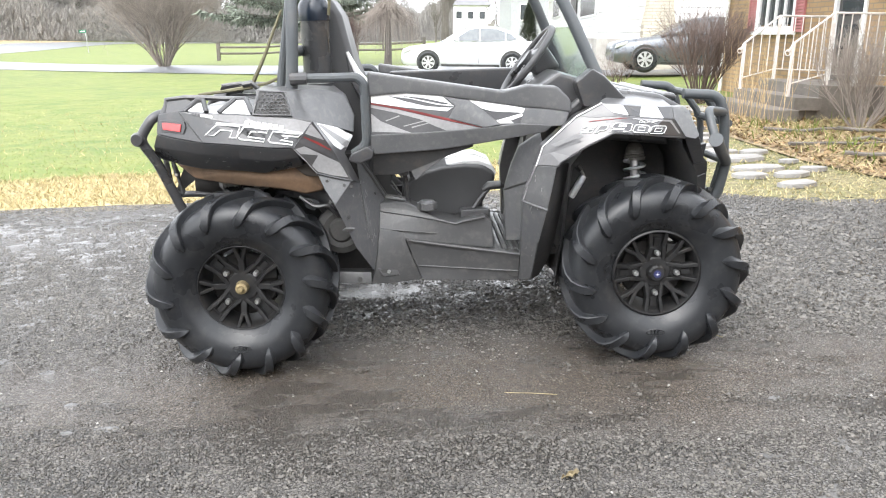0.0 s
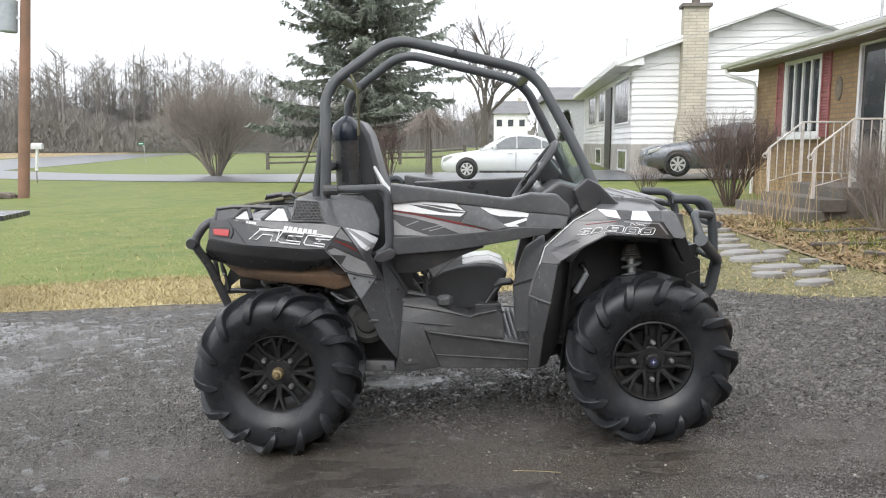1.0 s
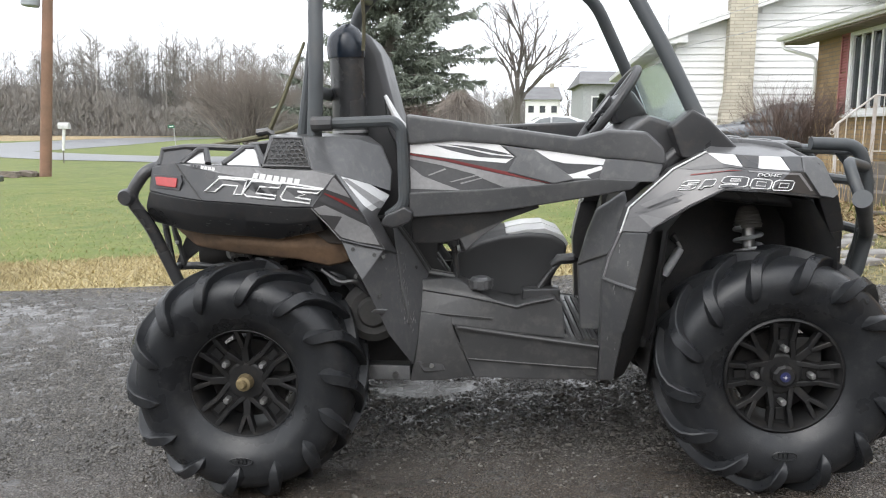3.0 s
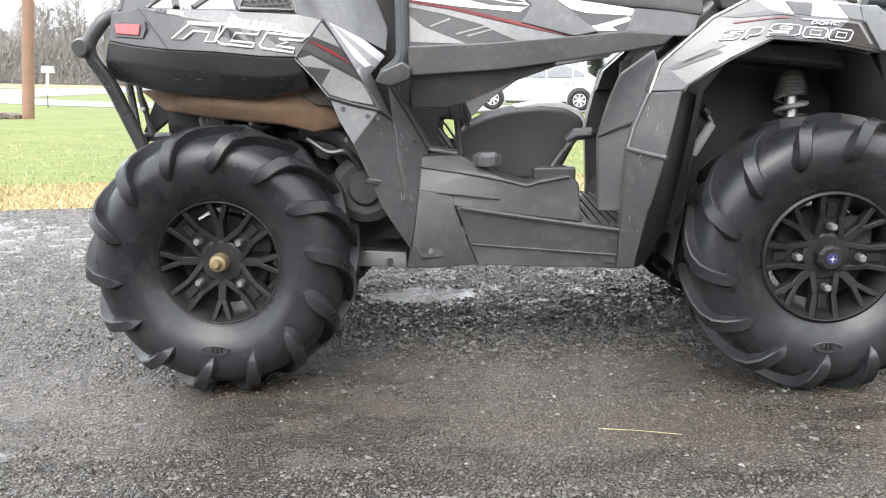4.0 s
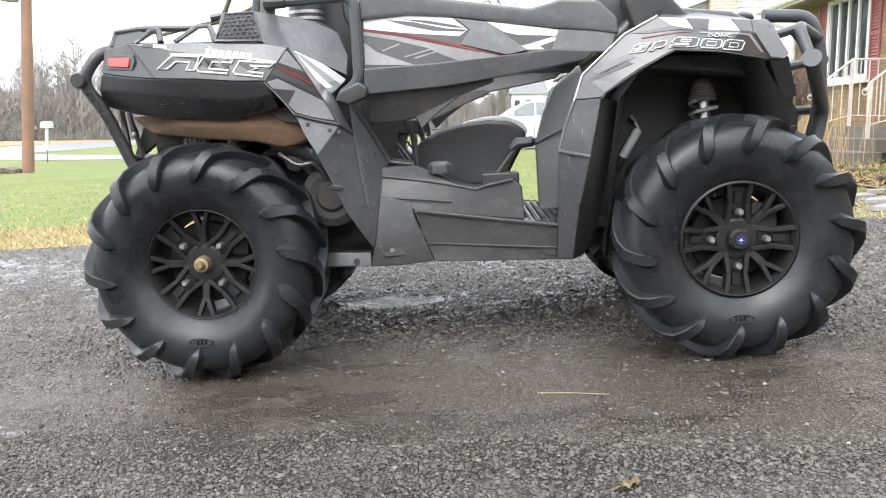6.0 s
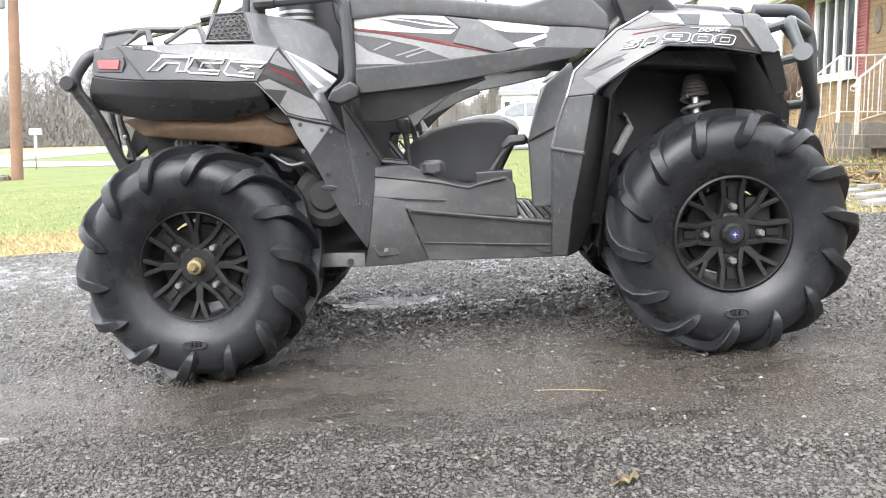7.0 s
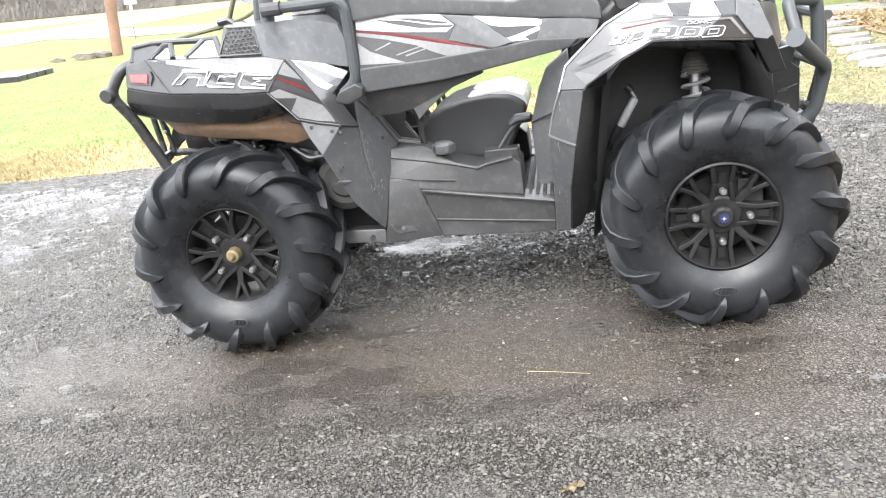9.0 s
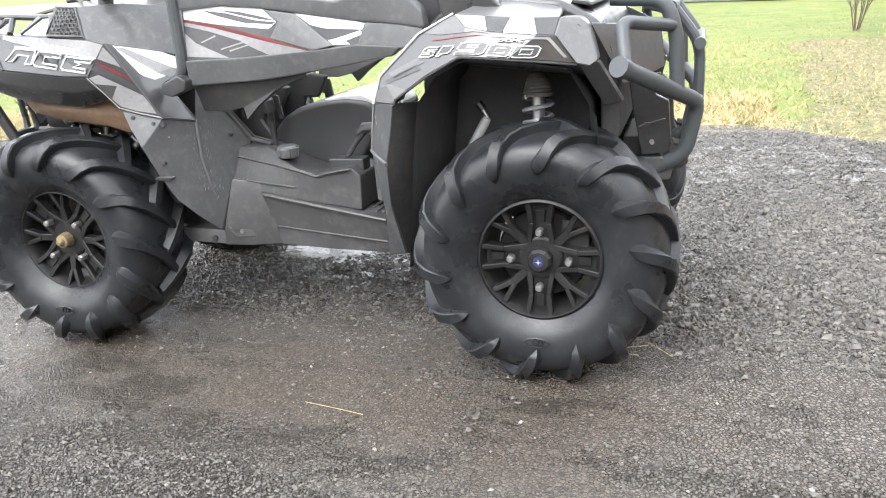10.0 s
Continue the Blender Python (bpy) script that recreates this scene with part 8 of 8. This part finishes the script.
# spruce
sp = thing("spruce_tree", pose(-4.0, 36, -0.15), "tall dark green spruce with drooping open branches", "tree")
part("trunk", Geo().tube([(0, 0, -0.1), (0.05, 0, 7), (0, 0, 15), (0, 0, 20)], [0.42, 0.3, 0.14, 0.03], 10), M_BARK, sp)
rng = random.Random(9)
lg, ng = Geo(), Geo()
z = 2.0
while z < 19.8:
    R = 4.9 * (1 - (z / 20.3) ** 1.25) + 0.25
    for b in range(7):
        if rng.random() < 0.1:
            continue
        a = rng.uniform(0, 6.28)
        L = R * rng.uniform(0.45, 1.15)
        droop = rng.uniform(-0.08, 0.26)
        z += rng.uniform(-0.1, 0.13)
        pts = []
        for i in range(7):
            t = i / 6
            pts.append(Vector((math.cos(a) * L * t, math.sin(a) * L * t, z + L * (0.10 * t - droop * t * t + 0.12 * t ** 4))))
        lg.tube(pts, [0.06 * (1 - 0.85 * i / 6) * (0.4 + L / 5) for i in range(7)], 4, ends=False)
        side = Vector((-math.sin(a), math.cos(a), 0))
        for i in range(int(12 + L * 21)):
            t = rng.uniform(0.18, 1.02)
            k = min(5, int(t * 6))
            p = pts[k].lerp(pts[k + 1], min(1.0, t * 6 - k))
            s2 = rng.choice((-1, 1))
            tw = (side * s2 * rng.uniform(0.3, 1.0) + Vector((math.cos(a), math.sin(a), 0)) * rng.uniform(0.1, 0.9) + Vector((0, 0, rng.uniform(-0.75, 0.0)))).normalized()
            ln = rng.uniform(0.3, 0.75) * (1.15 - 0.5 * t)
            for _ in range(5):
                q = p + tw * ln * rng.uniform(0.0, 0.8)
                d = (tw + Vector((rng.gauss(0, 0.5), rng.gauss(0, 0.5), rng.gauss(-0.15, 0.4)))).normalized()
                w = d.orthogonal().normalized() * rng.uniform(0.022, 0.05)
                e = q + d * rng.uniform(0.16, 0.36)
                ng.add([q - w, q + w, e], [(0, 1, 2)])
    z += rng.uniform(0.1, 0.3)
part("branch_framework", lg, M_BARK, sp, smooth=0)
part("crown", ng, M_NEEDLE, sp, smooth=0)

# small dark cedar before the far house
cd = thing("cedar_shrub", pose(6.6, 40, gz(6.6) - 0.1), "small dark green upright cedar shrub", "shrub")
part("trunk", Geo().tube([(0, 0, 0), (0.02, 0, 2.4)], [0.07, 0.02], 6), M_BARK, cd)
ng = Geo()
for _ in range(2600):
    t, a = rng.random() ** 0.8, rng.uniform(0, 6.28)
    r = (0.62 * (1 - t) ** 0.7 + 0.05) * rng.uniform(0.45, 1.1)
    p = Vector((math.cos(a) * r, math.sin(a) * r, 0.15 + 2.65 * t))
    d = Vector((math.cos(a) * 0.6, math.sin(a) * 0.6, rng.uniform(0.2, 1.0)))
    w = Vector((-math.sin(a), math.cos(a), 0)) * rng.uniform(0.02, 0.05)
    ng.add([p - w, p + w, p + d * rng.uniform(0.1, 0.25)], [(0, 1, 2)])
part("crown", ng, M_CEDAR, cd, smooth=0)

# far woods: leafless trees of several heights with undergrowth, and darker evergreens
variants = []
for sd in range(9):
    rng = random.Random(100 + sd)
    g = Geo()
    hh = 1.0
    lean = rng.gauss(0, 0.03)
    top = Vector((lean, 0, 0.97))
    g.tube([(0, 0, 0), (lean * 0.4, 0, 0.45), top], [0.0075, 0.0055, 0.0012], 3, ends=False)
    for k in range(34):
        t = rng.uniform(0.22, 0.95)
        p = Vector((lean * t, 0, 0.97 * t))
        a = rng.uniform(0, 6.28)
        ln = rng.uniform(0.10, 0.24) * (1.15 - t * 0.7)
        d = Vector((math.cos(a) * 0.8, math.sin(a) * 0.8, rng.uniform(0.35, 1.1))).normalized()
        e = p + d * ln
        g.tube([p, e], [0.0024, 0.0008], 3, ends=False)
        for _ in range(13):
            q = p.lerp(e, rng.uniform(0.25, 1))
            d2 = (d + Vector((rng.gauss(0, 0.55), rng.gauss(0, 0.55), rng.gauss(0.1, 0.4)))).normalized()
            w = Vector((0.0009, 0, 0))
            g.add([q - w, q + w, q + d2 * rng.uniform(0.04, 0.12)], [(0, 1, 2)])
    variants.append((np.array(g.v), g.f))


def woods(name, places, material, label):
    vs, fs, n = [], [], 0
    for x, y, z, h, wd in places:
        v, f = variants[rnd.randrange(len(variants))]
        a = rnd.uniform(0, 6.28)
        c, s2 = math.cos(a), math.sin(a)
        out = np.stack([x + (v[:, 0] * c - v[:, 1] * s2) * h * wd, y + (v[:, 0] * s2 + v[:, 1] * c) * h * wd, z + v[:, 2] * h], 1)
        vs.append(out)
        fs += [tuple(i + n for i in q) for q in f]
        n += len(v)
    me = bpy.data.meshes.new(name)
    me.from_pydata(np.concatenate(vs).tolist(), [], fs)
    me.materials.append(material)
    return tagged(new(name, me), label, "woods", kind="stuff")


pl = []
for k in range(900):
    f = rnd.random()
    x = -175 + 185 * f
    y = 150 + 75 * f + rnd.uniform(0, 45)
    pl.append((x, y, -1.0, rnd.uniform(12, 25) * (1.0 - 0.3 * f) * (1 + 0.35 * math.exp(-((f - 0.55) / 0.16) ** 2)), rnd.uniform(0.8, 1.2)))
woods("far_woods", pl, M_WOOD, "long stand of leafless grey-brown trees beyond the road")
g = Geo()
for k in range(170000):
    f = rnd.random()
    x = -180 + 200 * f
    y = 146 + 78 * f + rnd.uniform(0, 30)
    z = -1 + (16.0 - 6 * f) * rnd.random() ** 1.4 * (0.75 + 0.9 * noise.noise(Vector((x * 0.045, 5.0, 0))) + 0.35 * noise.noise(Vector((x * 0.2, 8.0, 0))))
    d = Vector((rnd.gauss(0, 0.5), rnd.gauss(0, 0.3), rnd.uniform(0.3, 1.1)))
    w = Vector((rnd.uniform(0.04, 0.12), 0, 0))
    p = Vector((x, y, z))
    g.add([p - w, p + w, p + d * rnd.uniform(0.8, 2.2)], [(0, 1, 2)])
tagged(part("undergrowth", g, M_WOOD, smooth=0), "dense grey-brown brush under the far trees", "brush", kind="stuff")
g = Geo()
for k in range(44):
    f = rnd.random()
    x, y = -170 + 165 * f, 152 + 72 * f + rnd.uniform(0, 18)
    hh = rnd.uniform(7, 14) * (1 - 0.3 * f)
    for i in range(420):
        t = rnd.random() ** 0.8
        a = rnd.uniform(0, 6.28)
        r = hh * 0.24 * (1 - t) * rnd.uniform(0.3, 1.1) + 0.15
        p = Vector((x + math.cos(a) * r, y + math.sin(a) * r, -1 + hh * t))
        d = Vector((math.cos(a) * 0.7, math.sin(a) * 0.7, rnd.uniform(-0.5, 0.6)))
        w = Vector((-math.sin(a), math.cos(a), 0)) * rnd.uniform(0.12, 0.3)
        g.add([p - w, p + w, p + d * rnd.uniform(0.5, 1.1)], [(0, 1, 2)])
tagged(part("far_evergreens", g, M_CEDAR, smooth=0), "dark evergreens among the far trees", "woods", kind="stuff")
# the depth of the woods behind the first rows
g = Geo()
N_B = 400
for i in range(N_B + 1):
    f = i / N_B
    x, y = -230 + 260 * f, 215 + 90 * f
    top = (14.5 - 6.5 * f) + 3.0 * noise.noise(Vector((i * 0.13, 0, 0))) + 1.6 * noise.noise(Vector((i * 0.9, 3, 0)))
    g.v += [(x, y, -2), (x, y, top)]
    if i:
        g.f.append((2 * i - 2, 2 * i, 2 * i + 1, 2 * i - 1))
tagged(part("backdrop", g, M_WOOD, smooth=0), "far grey-brown depth of the woods", "woods", kind="structure")
# nearer trees behind the houses and the white car
for k, (x, y, h) in enumerate(((-9, 90, 9), (-16, 110, 10), (3, 95, 8), (12, 110, 9), (-2.5, 75, 7))):
    bare_tree("bare_tree", x, y, -0.4, h, 40 + k, M_BARK, "leafless grey tree in the distance", depth=3, kids=(3, 4), trunk=0.016)

# tall dry stalks before the steps
g = Geo()
rng = random.Random(31)
for k in range(55):
    x, y = 5.2 + rng.gauss(0, 0.22), 7.3 + rng.gauss(0, 0.35)
    h = rng.uniform(0.45, 1.15)
    dx, dy = rng.gauss(0, 0.13), rng.gauss(0, 0.1)
    z = gz(x)
    g.tube([(x, y, z), (x + dx * 0.4, y + dy * 0.4, z + h * 0.5), (x + dx, y + dy, z + h)], [0.004, 0.0035, 0.0015], 3, ends=False)
st = part("dry_stalks", g, M_STALK, smooth=0)
tagged(st, "clump of tall dry tan stalks before the steps", "dry plant", kind="stuff")
# fallen sticks
rng = random.Random(17)
for k in range(9):
    x, y = rng.uniform(3.6, 7.2), rng.uniform(3.1, 6.4)
    L, a = rng.uniform(0.5, 1.5), rng.uniform(-0.7, 0.5)
    pts = [(x + L * (i / 4 - 0.5) * math.cos(a), y + L * (i / 4 - 0.5) * math.sin(a) + rng.gauss(0, 0.03), gz(x + L * (i / 4 - 0.5) * math.cos(a)) + 0.03 + rng.uniform(0, 0.04)) for i in range(5)]
    tagged(part("fallen_stick", Geo().tube(pts, [0.022, 0.02, 0.018, 0.014, 0.008], 6), M_BARK), "fallen bare stick lying on the bed", "stick", "fallen sticks")

# straws, leaf and twigs on the gravel
def litter(name, pts, r, material, label, cat):
    tagged(part(name, Geo().tube([(x, y, gz(x, y) + z) for x, y, z in pts], r, 5), material), label, cat)


litter("straw", [(0.955, -0.822, 0.007), (1.05, -0.842, 0.010), (1.138, -0.855, 0.007)], 0.0010, M_DRYBLADE, "single yellow straw lying on the gravel", "straw")
for k, (x, y, L, a) in enumerate(((1.72, -0.395, 0.13, 0.55), (1.78, -0.27, 0.17, -0.78), (1.74, -0.41, 0.07, 0.2), (2.38, 0.08, 0.10, -0.9), (-1.0, -0.35, 0.18, -0.9), (-1.45, 0.1, 0.2, -0.8), (-0.9, 1.6, 0.35, 0.3), (-1.6, 2.2, 0.6, 0.05), (-0.4, 2.3, 0.3, 0.4))):
    litter("twig", [(x, y, 0.008), (x + L * 0.5 * math.cos(a), y + L * 0.5 * math.sin(a), 0.014), (x + L * math.cos(a), y + L * math.sin(a), 0.008)], 0.0014 if k < 3 else 0.0026, M_DRYBLADE if k < 3 else M_BARK, "small dry twig lying on the gravel", "twig")
lf = Geo()
for i in range(7):
    u = i / 6 - 0.5
    w = 0.013 * math.sqrt(max(0.03, 1 - (2 * u) ** 2)) * (1 + 0.25 * math.sin(5 * i))
    for v in (-1, -0.35, 0.3, 1):
        x, y = 1.08 + 0.052 * u + 0.006 * v * v, -1.39 + w * v + 0.012 * math.sin(3 * u)
        lf.v.append((x, y, gz(x, y) + 0.006 + 0.010 * abs(v) + 0.006 * math.sin(2.4 * i + v * 2)))
lf.f = [(4 * i + k, 4 * i + k + 4, 4 * i + k + 5, 4 * i + k + 1) for i in range(6) for k in range(3)]
tagged(part("dead_leaf", lf, M_LEAFTAN, smooth=0), "crumpled tan dead leaf on the gravel", "leaf")

tb = thing("garden_table", pose(-3.0, 2.67, gz(-2.9), 0, 0, 8), "dark weathered plank garden table beside the drive", "table")
for k in range(4):
    part("tabletop_board", Geo().box(-1.7, 0, 0.145 * k, 0.145 * k + 0.135, 0.80, 0.845), M_BLACK, tb, bevel=0.006)
for x in (-1.5, -0.95):
    part("leg", Geo().tube([(x, 0.06, 0.0), (x, 0.2, 0.80)], 0.035, 4), M_BLACK, tb)
    part("leg", Geo().tube([(x, 0.5, 0.0), (x, 0.37, 0.80)], 0.035, 4), M_BLACK, tb)
